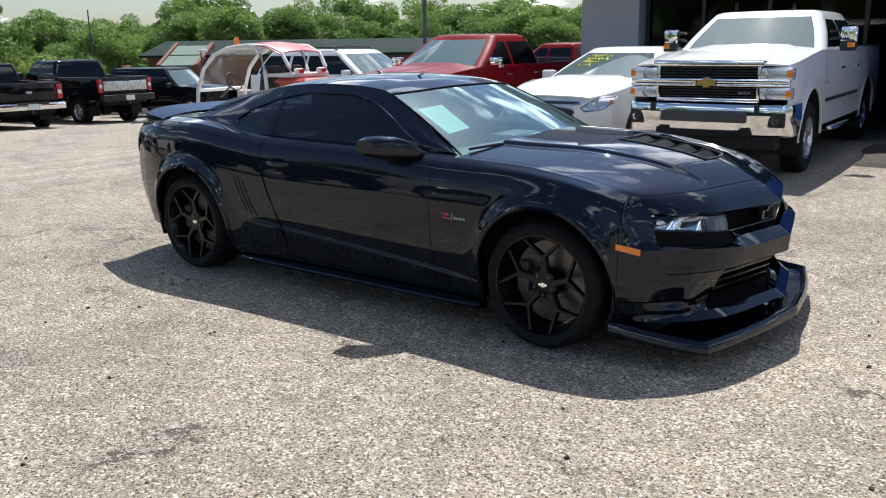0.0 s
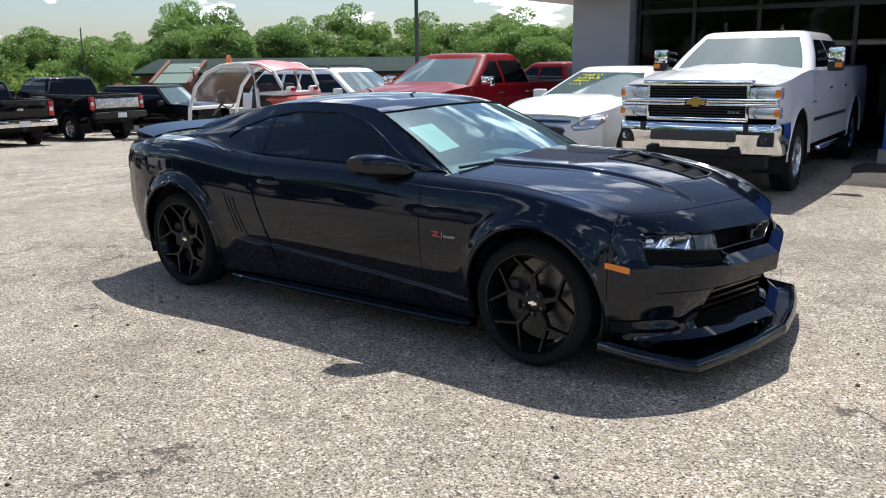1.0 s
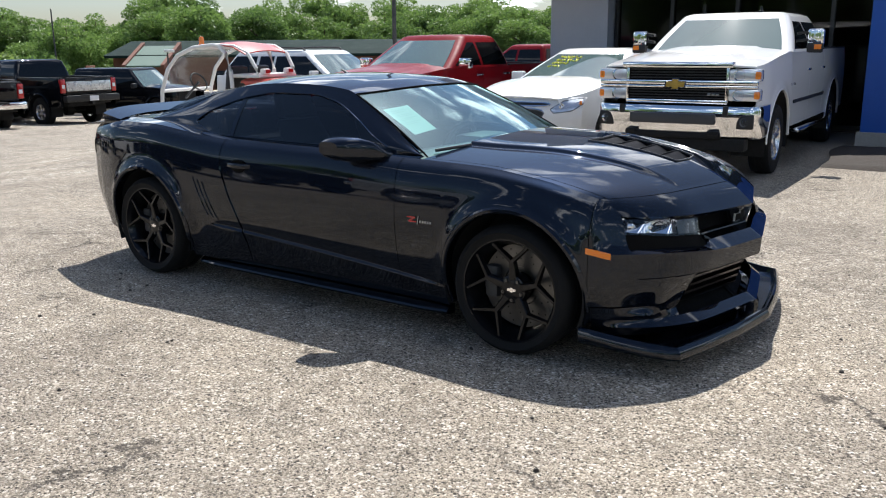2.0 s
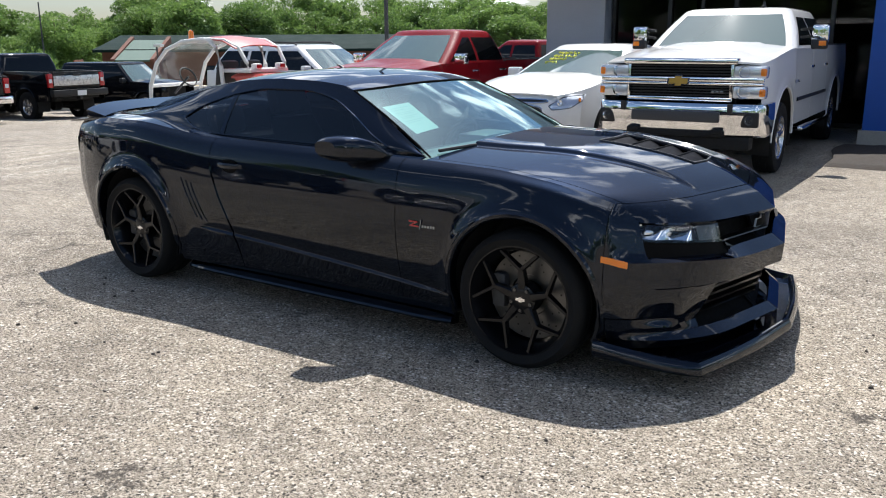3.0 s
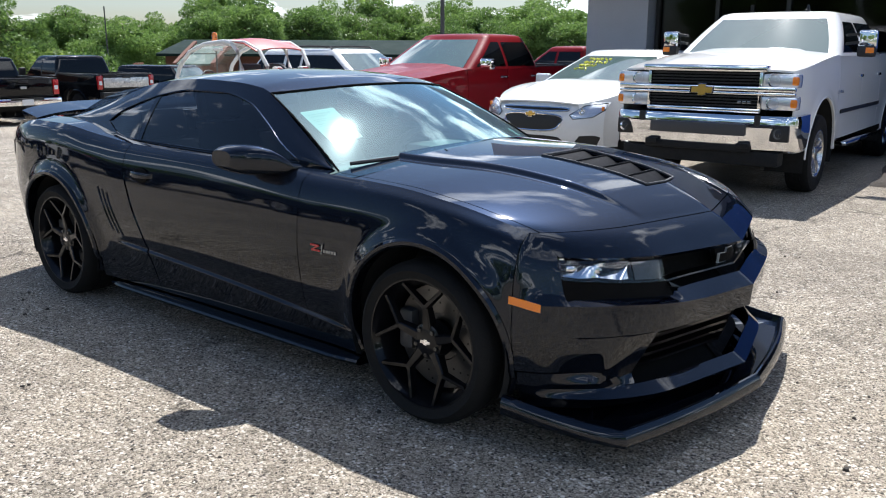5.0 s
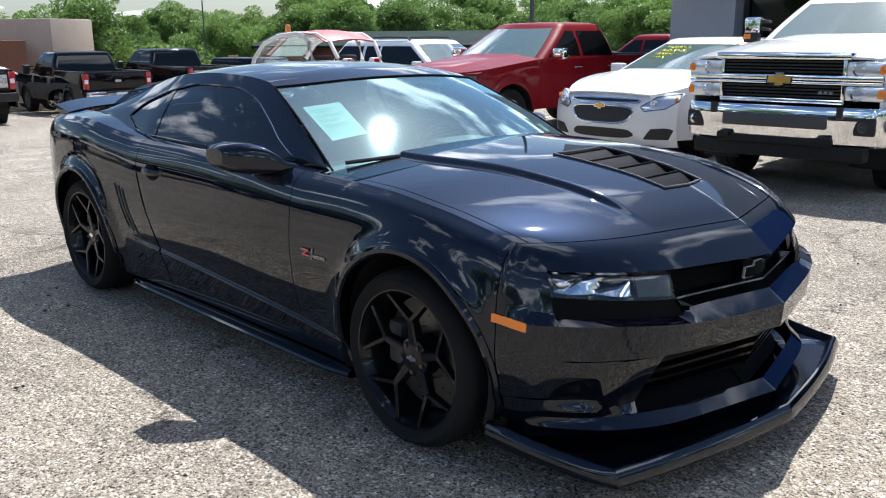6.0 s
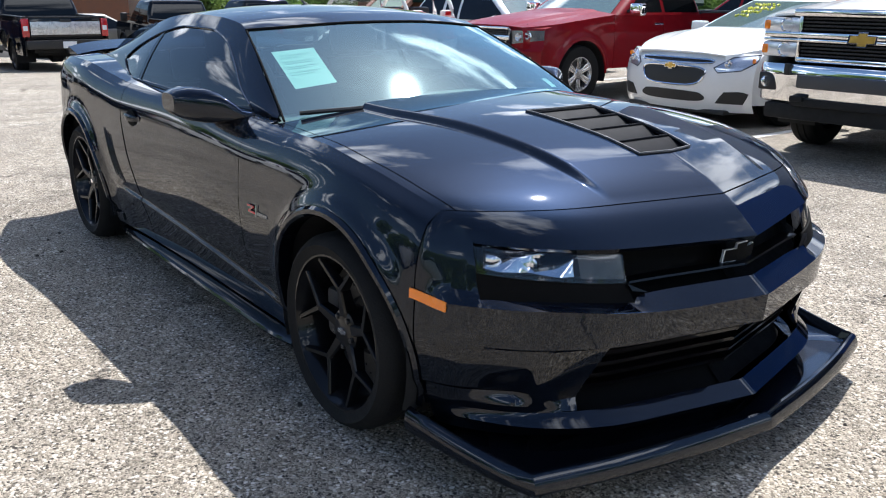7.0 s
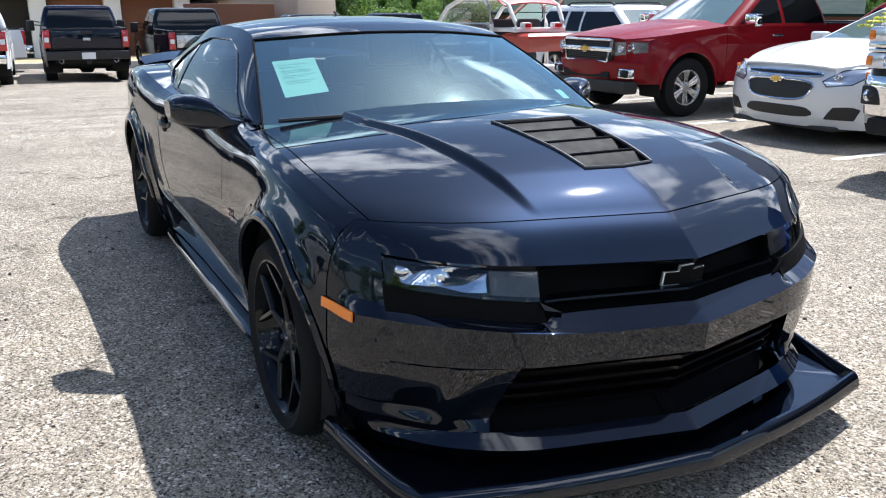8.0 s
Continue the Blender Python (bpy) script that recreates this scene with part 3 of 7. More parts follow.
def hood_mesh():
    bm = bmesh.new()
    ts = lin(0, TV0, 20)[:-1] + lin(TV0, TV1, 26)[:-1] + lin(TV1, 0.897, 14)
    for grp in (lin(0, TV0, 20), lin(TV1, 0.897, 14)):
        sheet(bm, [[hood_at(t, fv(t) * k / 6) for k in range(7)] for t in grp])
    sheet(bm, [[hood_at(t, lerp(fv(t), FS, k / 130)) for k in range(131)] for t in ts])
    mirrored(bm)
    return thicken(bm, 0.012)


hood = part("hood", hood_mesh(), BLACK_PAINT, coupe, sharp=20)
bm = bmesh.new()
sheet(bm, [[hood_at(t, f) for f in lin(0, 1, 60)] for t in lin(0.9005, 1, 12)])
mirrored(bm)
part("nose_panel", thicken(bm, 0.02), BLACK_PAINT, coupe, sharp=16)


def fender():
    bm = panel(arch_stops(AX, 0.7105, 1.832))
    sheet(bm, [[hood_at(t, f) for f in lin(FS + 0.0045, 1, 5)] for t in lin(0, 0.897, 40)])
    return bm


both("front_fender", fender, BLACK_PAINT, coupe)

# louvred hood vent
VENT = mat("satin_black_vent", (0.014, 0.014, 0.016), 0.55, spec=0.06, var=0.2, scale=30)
vent = bmesh.new()
rim = []
for t, k in [(t, 1) for t in lin(TV0, TV1, 14)] + [(TV1, k) for k in lin(0.9, -0.9, 9)] + [(t, -1) for t in lin(TV1, TV0, 14)] + [(TV0, k) for k in lin(-0.9, 0.9, 9)]:
    q = hood_at(t, fv(t) * abs(k))
    rim.append(Vector((q.x, math.copysign(q.y, k), q.z + 0.003)))
rim.append(rim[0])
tube(vent, rim, 0.005, 6, False)
part("hood_vent", vent, GREY_PLASTIC, hood, "black louvred hood vent")
bm = bmesh.new()
sheet(bm, [[Vector((hood_at(t, 0).x, fv(t) * w4(lerp(XC_E, XN_E, t)) * k, hood_at(t, 0).z - 0.055)) for k in (-1, 1)] for t in lin(TV0, TV1, 8)])
part("vent_floor", bm, WELL, hood)
for i in range(4):
    bm = bmesh.new()
    ta = lerp(TV0, TV1, (i + 0.05) / 4)
    tb = lerp(TV0, TV1, (i + 0.74) / 4)
    pa, pb = hood_at(ta, 0), hood_at(tb, 0)
    ya, yb_ = fv(ta) * w4(lerp(XC_E, XN_E, ta)), fv(tb) * w4(lerp(XC_E, XN_E, tb))
    sheet(bm, [[Vector((lerp(pa.x, pb.x, u), lerp(ya, yb_, u) * k, lerp(pa.z, pb.z, u) - 0.005 - 0.030 * u + 0.003 * math.sin(math.pi * u))) for k in lin(-0.97, 0.97, 5)] for u in lin(0, 1, 7)])
    thicken(bm, 0.006)
    tube(bm, [Vector((pa.x, ya * k, pa.z - 0.002)) for k in lin(-0.97, 0.97, 5)], 0.0035, 6)
    part("vent_slat", bm, VENT, hood)

# front fascia
SMOKE = mat("smoked_lens", (0.036, 0.034, 0.031), 0.3, coat=0.15, var=0.15, scale=40)
p_y = lambda y: min((k / 400 for k in range(401)), key=lambda p: abs(fr_y(p) - y))
P_IN, P_OUT = p_y(0.44), p_y(0.80)
hl_low = lambda p: lerp(0.618, 0.655, max(0, min(1, (p - P_IN) / (P_OUT - P_IN))))
hl_top = lambda p: lerp(0.690, 0.716, max(0, min(1, (p - P_IN) / (P_OUT - P_IN))))
bar_top = lambda p: lerp(0.585, face_z(p) + 0.016, clamp((p - P_IN + 0.02) / 0.02))
top_edge = lambda p: edge_z(clamp((fr_x(p) - 0.115 * (1 - p ** 6) - XC_E) / (XN_E - XC_E))) + 0.004
gr_in = lambda z: p_y(lerp(0.575, 0.500, (z - 0.24) / 0.21))


def patch(bm, p0, p1, za, zb, n, k, inset=0.0):
    sheet(bm, [[front(lerp(p0(j / (k - 1)) if callable(p0) else p0, p1, i / (n - 1)),
                      lerp(za(lerp(p0(0) if callable(p0) else p0, p1, i / (n - 1))), zb(lerp(p0(0) if callable(p0) else p0, p1, i / (n - 1))), j / (k - 1)), inset)
                for j in range(k)] for i in range(n)])


def fascia():
    bm = bmesh.new()
    c = lambda v: (lambda p: v)
    patch(bm, 0, P_OUT, c(0.452), face_z, 60, 6)                      # face of the bumper bar
    patch(bm, 0, P_OUT, face_z, bar_top, 60, 6)                       # its sloping top
    patch(bm, 0, P_OUT, c(0.440), c(0.452), 60, 3)                       # step over the lower grille
    patch(bm, P_OUT, 1.0, c(0.44), face_z, 24, 8)                     # corner up to the fender
    patch(bm, P_OUT, 1.0, face_z, top_edge, 24, 12)
    patch(bm, 0.565, 1.0, c(0.250), c(0.44), 70, 20)                     # corner with the fog pocket
    patch(bm, 0.565, 1.0, c(0.238), c(0.250), 70, 5)
    sheet(bm, [[front(lerp(gr_in(z), 0.565, u), z) for z in lin(0.24, 0.44, 20)] for u in lin(0, 1, 16)])
    patch(bm, 0, 1.0, c(0.205), c(0.238), 80, 5)                         # lower lip
    patch(bm, 0, 1.0, c(0.160), c(0.205), 80, 3)
    mirrored(bm)
    return thicken(bm, 0.014)


bumper = part("front_bumper", fascia(), BLACK_PAINT, coupe, sharp=18)
for s, m in SIDES:                                                        # glossy black recess under each headlight
    bm = bmesh.new()
    patch(bm, P_IN - 0.004, P_OUT, lambda p: face_z(p) + 0.016, lambda p: hl_low(p) + 0.002, 24, 4)
    bm.transform(m)
    part("lamp_bezel", thicken(bm, 0.006), GRILLE_DARK, bumper, "black recess under the headlight")
bm = bmesh.new()                                                          # dark shell behind the openings
patch(bm, 0, 0.56, lambda p: 0.2, lambda p: 0.71, 40, 16, 0.10)
patch(bm, 0.56, 0.95, lambda p: 0.5, lambda p: 0.71, 20, 10, 0.10)
mirrored(bm)
part("grille_backing", bm, GRILLE_DARK, coupe)
for z in (0.285, 0.325, 0.365, 0.405):                              # lower grille slats
    bm = bmesh.new()
    e = gr_in(z) - 0.005
    sheet(bm, [[front(abs(q), z + dz, 0.035 + 0.012 * k) * 1 if q >= 0 else Vector((front(-q, z + dz, 0.035 + 0.012 * k).x, -front(-q, z + dz, 0.035 + 0.012 * k).y, z + dz))
                for dz, k in ((-0.006, 0), (0.006, 0), (0.008, 3), (-0.008, 3))] for q in lin(-e, e, 41)], True)
    part("grille_slat", bm, GLOSS, bumper)
bm = bmesh.new()
prism(bm, [(a * 0.155, b * 0.155) for a, b in BADGE], lambda a, b, d: Vector((2.250 - abs(a) * 0.22 + d, a + 0.01, 0.640 + b)), 0.008)
badge = part("front_badge", bm, LAMP_SILVER, bumper, "chrome-edged black badge in the grille")
bm = bmesh.new()
prism(bm, [(a * 0.146, b * 0.136) for a, b in BADGE], lambda a, b, d: Vector((2.2585 - abs(a) * 0.22 + d, a + 0.01, 0.640 + b)), 0.003)
part("badge_face", bm, GRILLE_DARK, badge)

for s, m in SIDES:                                                        # headlights, fog pockets, markers
    bm = bmesh.new()
    sheet(bm, [[front(p, lerp(hl_low(p), hl_top(p) + 0.01, v), 0.006) for v in lin(0, 1, 8)] for p in lin(P_IN, P_OUT, 24)])
    bm.transform(m)
    lens = part("headlight", bm, CLEAR, coupe, "clear headlight lens with chrome reflectors")
    bm = bmesh.new()
    pm = lerp(P_IN, P_OUT, 0.33)
    rows = []
    for i, p in enumerate(lin(pm, P_OUT - 0.01, 26)):
        rows.append([front(p, lerp(hl_low(p) + 0.005, hl_top(p), v), 0.028 + 0.05 * abs(((i / 25) * 1.7 + 0.4 * v) % 1.0 - 0.4) + 0.02 * v ) for v in lin(0, 1, 9)])
    sheet(bm, rows)
    bm.transform(m)
    part("reflector", bm, CHROME, lens, "silvered reflector")
    bm = bmesh.new()
    sheet(bm, [[front(p, lerp(hl_low(p) + 0.005, hl_top(p), v), 0.028) for v in lin(0, 1, 5)] for p in lin(P_IN + 0.004, pm, 8)])
    bm.transform(m)
    part("turn_lens", bm, SMOKE, lens, "smoke-grey turn signal lens")
    for q in (0.88,):
        c = front(lerp(P_IN, P_OUT, q), 0.685, 0.045)
        bm = bmesh.new()
        lathe(bm, [(0.001, -0.016), (0.014, -0.010), (0.022, 0.0), (0.024, 0.02)], 20)
        bm.transform(m @ Matrix.Translation(c) @ Matrix.Rotation(radians(65), 4, "Z"))
        part("projector", bm, CHROME, lens, "round projector lens")
    bm = bmesh.new()                                                      # fin between lamp and grille
    vs = [bm.verts.new(p) for p in (front(P_IN + 0.006, 0.618, -0.002), front(P_IN - 0.050, 0.588, -0.005), front(P_IN - 0.004, 0.598, -0.004))]
    bm.faces.new(vs)
    thicken(bm, 0.012)
    bm.transform(m)
    part("grille_fin", bm, GLOSS, coupe)
    bm = bmesh.new()                                                      # thin ledge across the upper grille
    sheet(bm, [[front(p, z, 0.012 + d) for z, d in ((0.612, 0.0), (0.618, 0.0), (0.620, 0.04))] for p in lin(0.0, P_IN - 0.01, 12)])
    bm.transform(m)
    part("grille_ledge", thicken(bm, 0.003), GLOSS, coupe)
    bm = bmesh.new()
    def mk(u, v):
        x, z = lerp(1.822, 1.925, u), lerp(0.586, 0.560, u) + lerp(-0.014, 0.014, v)
        if x < 1.834:
            return Vector((x, side_w(x)(z) + 0.002, z))
        q = min((front(k / 300, z) for k in range(200, 301)), key=lambda o: abs(o.x - x))
        return q + Vector((0.0015, 0.002, 0))

    sheet(bm, [[mk(u, v) for v in lin(0, 1, 4)] for u in lin(0, 1, 8)])
    bm.transform(m)
    part("side_marker", thicken(bm, -0.006), AMBER, coupe, "amber side marker lens")

# splitter blade with raised lip
sp_x = curve((0, 2.437), (0.3, 2.395), (0.55, 2.345), (0.825, 2.268))
bm = bmesh.new()
edge = [Vector((sp_x(y), y, 0)) for y in lin(0, 0.825, 22)] + [Vector((lerp(2.265, 1.80, u), lerp(0.825, 0.925, u ** 0.7), 0)) for u in lin(0, 1, 10)[1:]]
rows = []
for k, e in enumerate(edge):
    i = Vector((e.x - 0.26, e.y * 0.75, 0)) if k < 22 else Vector((min(e.x - 0.05, 2.0), e.y * 0.72, 0))
    up = 0.055 * clamp((k - 22) / 9) ** 1.5
    n = Vector((1, 0.25, 0)).normalized() if k < 22 else Vector((0.3, 1, 0)).normalized()
    lip = ((-0.036, 0.100, 0.4), (-0.008, 0.104, 0.7), (-0.001, 0.112, 0.85), (0.0, 0.124, 1.0), (-0.004, 0.142, 1.0), (-0.012, 0.158, 1.0), (-0.020, 0.166, 0.95),
           (-0.028, 0.167, 0.9), (-0.036, 0.161, 0.7), (-0.050, 0.137, 0.0))
    rows.append([i + Vector((0, 0, 0.098))] + [e + n * d + Vector((0, 0, z + up * w)) for d, z, w in lip] + [i + Vector((0, 0, 0.132))])
sheet(bm, rows)
mirrored(bm)
bmesh.ops.remove_doubles(bm, verts=bm.verts, dist=0.0005)
part("front_splitter", bm, BLACK_PAINT, coupe, "glossy black front splitter", 25)

# side skirts
def skirt():
    bm = bmesh.new()
    rows = []
    for x in lin(-0.985, 1.02, 40):
        e = curve((-0.985, -0.02), (-0.85, 0.0), (-0.5, 0.004), (0.85, 0.008), (1.045, -0.015))(x)
        rows.append([Vector((x, 0.82, 0.118)), Vector((x, 0.884 + e, 0.122)), Vector((x, 0.902 + e, 0.130)), Vector((x, 0.908 + e, 0.141)),
                     Vector((x, 0.903 + e, 0.151)), Vector((x, 0.890 + e, 0.157)), Vector((x, 0.862, 0.166)), Vector((x, 0.82, 0.170))])
    vs = sheet(bm, rows)
    bm.faces.new(vs[0]); bm.faces.new(list(reversed(vs[-1])))
    return bm


both("side_skirt", skirt, BLACK_PAINT, coupe, t=0)


def arch_lip(xa):
    bm = bmesh.new()
    rows = []
    for k in range(45):
        th = math.pi * lerp(-0.11, 1.11, k / 44)
        x, z = xa - AR * math.cos(th), AZ + AR * math.sin(th)
        w = side_w(x)(max(z, 0.22))
        dr = Vector((-math.cos(th), 0, math.sin(th)))
        c = Vector((x, w, z))
        rows.append([c + dr * 0.022 + Vector((0, 0.001, 0)), c + dr * 0.012 + Vector((0, 0.012, 0)), c - dr * 0.002 + Vector((0, 0.013, 0)), c - dr * 0.010 + Vector((0, 0.004, 0)), c - dr * 0.010 + Vector((0, -0.05, 0))])
    sheet(bm, rows)
    return bm


for xa in (-AX, AX):
    both("arch_flare", lambda: arch_lip(xa), BLACK_PAINT, coupe, t=0)
    for s, m in SIDES:
        bm = bmesh.new()
        rows = []
        for k in range(25):
            th = math.pi * lerp(-0.12, 1.12, k / 24)
            c = Vector((xa - (AR + 0.004) * math.cos(th), 0, AZ + (AR + 0.004) * math.sin(th)))
            rows.append([c + Vector((0, 0.93, 0)), c + Vector((0, 0.60, 0))])
        sheet(bm, rows)
        vs = [bm.verts.new(r[1]) for r in rows]
        bm.faces.new(vs)
        bm.transform(m)
        part("wheel_well", bm, WELL, coupe)

# tail
tl_x = curve((0, -2.05), (0.2, -2.18), (0.45, -2.31), (0.7, -2.39), (1, -2.43))
tl_y = curve((0, 0.0), (0.3, 0.40), (0.55, 0.66), (0.8, 0.82), (1, 0.875))
WTAIL = side_w(-2.05)
tuck = curve((0.2, 0.14), (0.4, 0.04), (0.6, 0.0), (0.85, 0.0), (1.05, 0.05))


def tail(q, z):
    k = min(1, q * 3)
    return Vector((tl_x(q) + tuck(z) * k, tl_y(1 - q) * WTAIL(z) / 0.875, z))


bm = bmesh.new()
sheet(bm, [[tail(q, lerp(0.26, lerp(z4(-2.05), 0.985, q), v)) for v in lin(0, 1, 20)] for q in lin(0, 1, 24)])
mirrored(bm)
rear = part("rear_bumper", thicken(bm, 0.015), BLACK_PAINT, coupe)
for s, m in SIDES:
    bm = bmesh.new()
    sheet(bm, [[tail(q, z) + Vector((-0.004, 0.004, 0)) for z in lin(0.775, 0.875, 5)] for q in lin(0.16, 0.75, 12)])
    bm.transform(m)
    part("tail_light", bm, RED_LENS, coupe, "red tail light lens")
bm = bmesh.new()
sheet(bm, [[Vector((lerp(-1.60, -2.40, t), f * w4(lerp(-1.60, -2.25, t)), lerp(1.045, 1.0, t) - (lerp(1.045, 1.0, t) - z4(lerp(-1.60, -2.3, t))) * f ** 3)) for f in lin(0, 1, 16)] for t in lin(0, 1, 14)])
mirrored(bm)
part("trunk_lid", thicken(bm, 0.012), BLACK_PAINT, coupe)
bm = bmesh.new()                                                          # spoiler blade
rows = []
for y in lin(-0.80, 0.80, 33):
    k = 1 - (abs(y) / 0.80) ** 4
    lift = 0.012 * k - 0.022 * (1 - k)
    x0 = -1.86 - 0.10 * k
    ch = 0.20 + 0.08 * k
    rows.append([Vector((x0, y, 1.052 + lift)), Vector((x0 - ch * 0.5, y, 1.070 + lift)), Vector((x0 - ch, y, 1.088 + lift)), Vector((x0 - ch - 0.01, y, 1.078 + lift)),
                 Vector((x0 - ch + 0.02, y, 1.046 + lift)), Vector((x0 - 0.05, y, 1.030 + lift))])
vs = sheet(bm, rows, True)
bm.faces.new(vs[0]); bm.faces.new(list(reversed(vs[-1])))
spoiler = part("rear_spoiler", bm, BLACK_PAINT, coupe, "raised black rear spoiler", 40)
for y in (-0.74, 0.74):
    bm = bmesh.new()
    box(bm, (-2.04, y, 1.02), (0.18, 0.03, 0.06), 0.01)
    part("spoiler_foot", bm, BLACK_PAINT, spoiler)

# greenhouse
rz = curve((-1.62, 1.045), (-1.3, 1.145), (-1.0, 1.228), (-0.65, 1.285), (-0.35, 1.300), (-0.1, 1.294), (0.13, 1.272), (0.215, 1.246), (0.46, 1.124), (0.79, 0.948))
ry = curve((-1.62, 0.66), (-1.3, 0.63), (-0.8, 0.612), (-0.35, 0.616), (0.13, 0.625), (0.215, 0.637), (0.46, 0.70), (0.79, 0.778))
gb_y = curve((-1.62, 0.70), (-1.3, 0.745), (-1.0, 0.79), (-0.7, 0.825), (0.0, 0.832), (0.5, 0.815), (0.8, 0.785))
gb_z = lambda x: z4c(x) + 0.010
win_t = curve((-1.085, 1.052), (-0.97, 1.118), (-0.8, 1.175), (-0.65, 1.212), (-0.4, 1.243), (-0.125, 1.242), (0.1, 1.203), (0.3, 1.115), (0.45, 1.032), (0.60, 0.966))
win_b = curve((-1.085, 1.048), (-0.95, 1.0), (-0.8, 0.978), (-0.66, 0.976), (0.0, 0.968), (0.60, 0.962))


def cab(x, z):
    a, b = gb_z(x), rz(x)
    u = max(0, min(1, (z - a) / max(0.01, b - a)))
    return Vector((x, lerp(gb_y(x), ry(x), u) + 0.018 * math.sin(math.pi * u), z))


def frame_half():
    bm = bmesh.new()
    xs = lin(-1.62, -1.085, 12) + lin(-1.085, 0.60, 60)[1:] + lin(0.60, 0.79, 8)[1:]
    lo, hi = [], []
    for x in xs:
        a, b = gb_z(x), rz(x)
        t = win_t(x) if -1.085 <= x <= 0.60 else lerp(a, b, 0.35) if x < 0 else min(b, lerp(0.966, 0.945, (x - 0.60) / 0.19))
        s = win_b(x) if -1.085 <= x <= 0.60 else t
        t, s = min(t, b - 0.004), max(min(s, b - 0.006), a + 0.001)
        lo.append([cab(x, lerp(a, s, v)) for v in lin(0, 1, 4)])
        hi.append([cab(x, lerp(t, b, v)) for v in lin(0, 1, 8)])
    sheet(bm, lo)
    sheet(bm, hi)
    sheet(bm, [[cab(x, lerp(win_b(x), win_t(x), v)) for v in lin(0, 1, 10)] for x in lin(-0.695, -0.66, 3)])
    # shelf between the shoulder and the base of the windows
    sheet(bm, [[Vector((x, lerp(w4(x), gb_y(x), u), lerp(z4c(x), gb_z(x), u))) for u in lin(0, 1, 5)] for x in lin(-1.62, 0.8, 60)])
    sheet(bm, [[Vector((x, lerp(w4(x), gb_y(-1.62), u), lerp(z4c(x), 1.038, u))) for u in lin(0, 1, 5)] for x in lin(-2.0, -1.62, 8)])
    return bm


both("window_frame", frame_half, BLACK_PAINT, coupe, t=0.006)
top_f = lambda f: 0.36 - 0.15 * f * f
top_r = lambda f: -1.0 + 0.10 * f * f


crown = lambda x: 0.046 + 0.058 * clamp(x / 0.36) ** 2


def roof_at(x, f):
    return Vector((x, f * ry(x), rz(x) + crown(x) * (1 - abs(f) ** 2.4)))


bm = bmesh.new()
sheet(bm, [[roof_at(lerp(top_f(f), top_r(f), t), f) for f in lin(-1, 1, 41)] for t in lin(0.006, 1, 24)])
part("roof_panel", thicken(bm, 0.012), BLACK_PAINT, coupe)


def shield_at(t, f):
    """t: from the cowl to the roof."""
    a = Vector((0.965 - 0.14 * f * f, 0.785 * f, 0.975 - 0.032 * f * f))
    b = roof_at(top_f(f), f)
    p = a.lerp(b, t)
    p.z += 0.020 * math.sin(math.pi * t) * (1 - 0.3 * f * f)
    return p


bm = bmesh.new()
sheet(bm, [[shield_at(t, f) for f in lin(-0.998, 0.998, 31)] for t in lin(0.0, 0.992, 18)])
shield = part("windshield", bm, WINDSHIELD, coupe, "raked windshield with a paper behind it")
bm = bmesh.new()
for f in (-1, 1):
    tube(bm, [shield_at(t, f) for t in lin(0, 1, 14)], 0.005, 6)
tube(bm, [shield_at(0.992, f) + Vector((0, 0, 0.003)) for f in lin(-1, 1, 24)], 0.005, 6)
part("windshield_seal", bm, SEAL, coupe)


def rear_at(t, f):
    a = Vector((top_r(f), ry(-0.95) * f, rz(top_r(f)) + 0.046 * (1 - abs(f) ** 2.4)))
    b = Vector((-1.80 + 0.17 * f * f, 0.66 * f, 1.048))
    p = a.lerp(b, t)
    p.z += 0.035 * math.sin(math.pi * t)
    return p


bm = bmesh.new()
sheet(bm, [[rear_at(t, f) for f in lin(-1, 1, 25)] for t in lin(0.01, 1, 14)])
part("rear_window", bm, TINT, coupe)
both("door_window", lambda: (lambda b: (sheet(b, [[cab(x, lerp(win_b(x), win_t(x), v)) - Vector((0, 0.004, 0)) for v in lin(0, 1, 10)] for x in lin(-0.657, 0.598, 40)]), b)[1])(bmesh.new()), TINT, coupe, t=0)
both("quarter_window", lambda: (lambda b: (sheet(b, [[cab(x, lerp(win_b(x), win_t(x), v)) - Vector((0, 0.004, 0)) for v in lin(0, 1, 10)] for x in lin(-1.084, -0.698, 20)]), b)[1])(bmesh.new()), TINT, coupe, t=0)
both("window_seal", lambda: tube(bmesh.new(), [cab(x, win_b(x)) + Vector((0, 0.002, 0)) for x in lin(-1.08, 0.60, 40)] + [cab(x, win_t(x)) + Vector((0, 0.002, 0)) for x in lin(0.57, -1.07, 50)], 0.0045, 6), BLACK_PAINT, coupe, t=0)

# cabin inside
bm = bmesh.new()
box(bm, (-0.35, 0, 0.30), (2.5, 1.62, 0.10))
box(bm, (0, 0, 0.19), (4.0, 1.18, 0.08))
box(bm, (1.42, 0, 0.45), (1.3, 1.10, 0.40))
box(bm, (-1.75, 0, 0.60), (0.9, 1.10, 0.5))
part("cabin_floor", bm, WELL, coupe)
bm = bmesh.new()
sheet(bm, [[Vector((lerp(0.90 - 0.13 * f * f, 0.36, t), f * 0.755, 0.935 - 0.02 * f * f + 0.02 * math.sin(math.pi * t) - 0.06 * t * t)) for f in lin(-1, 1, 25)] for t in lin(0, 1, 10)])
sheet(bm, [[Vector((0.36, f * 0.755, z)) for f in lin(-1, 1, 9)] for z in lin(0.895, 0.45, 5)])
box(bm, (0.44, 0.36, 0.91), (0.22, 0.34, 0.08), 0.03)
part("dashboard", bm, DASH, coupe, "grey dashboard")
bm = bmesh.new()
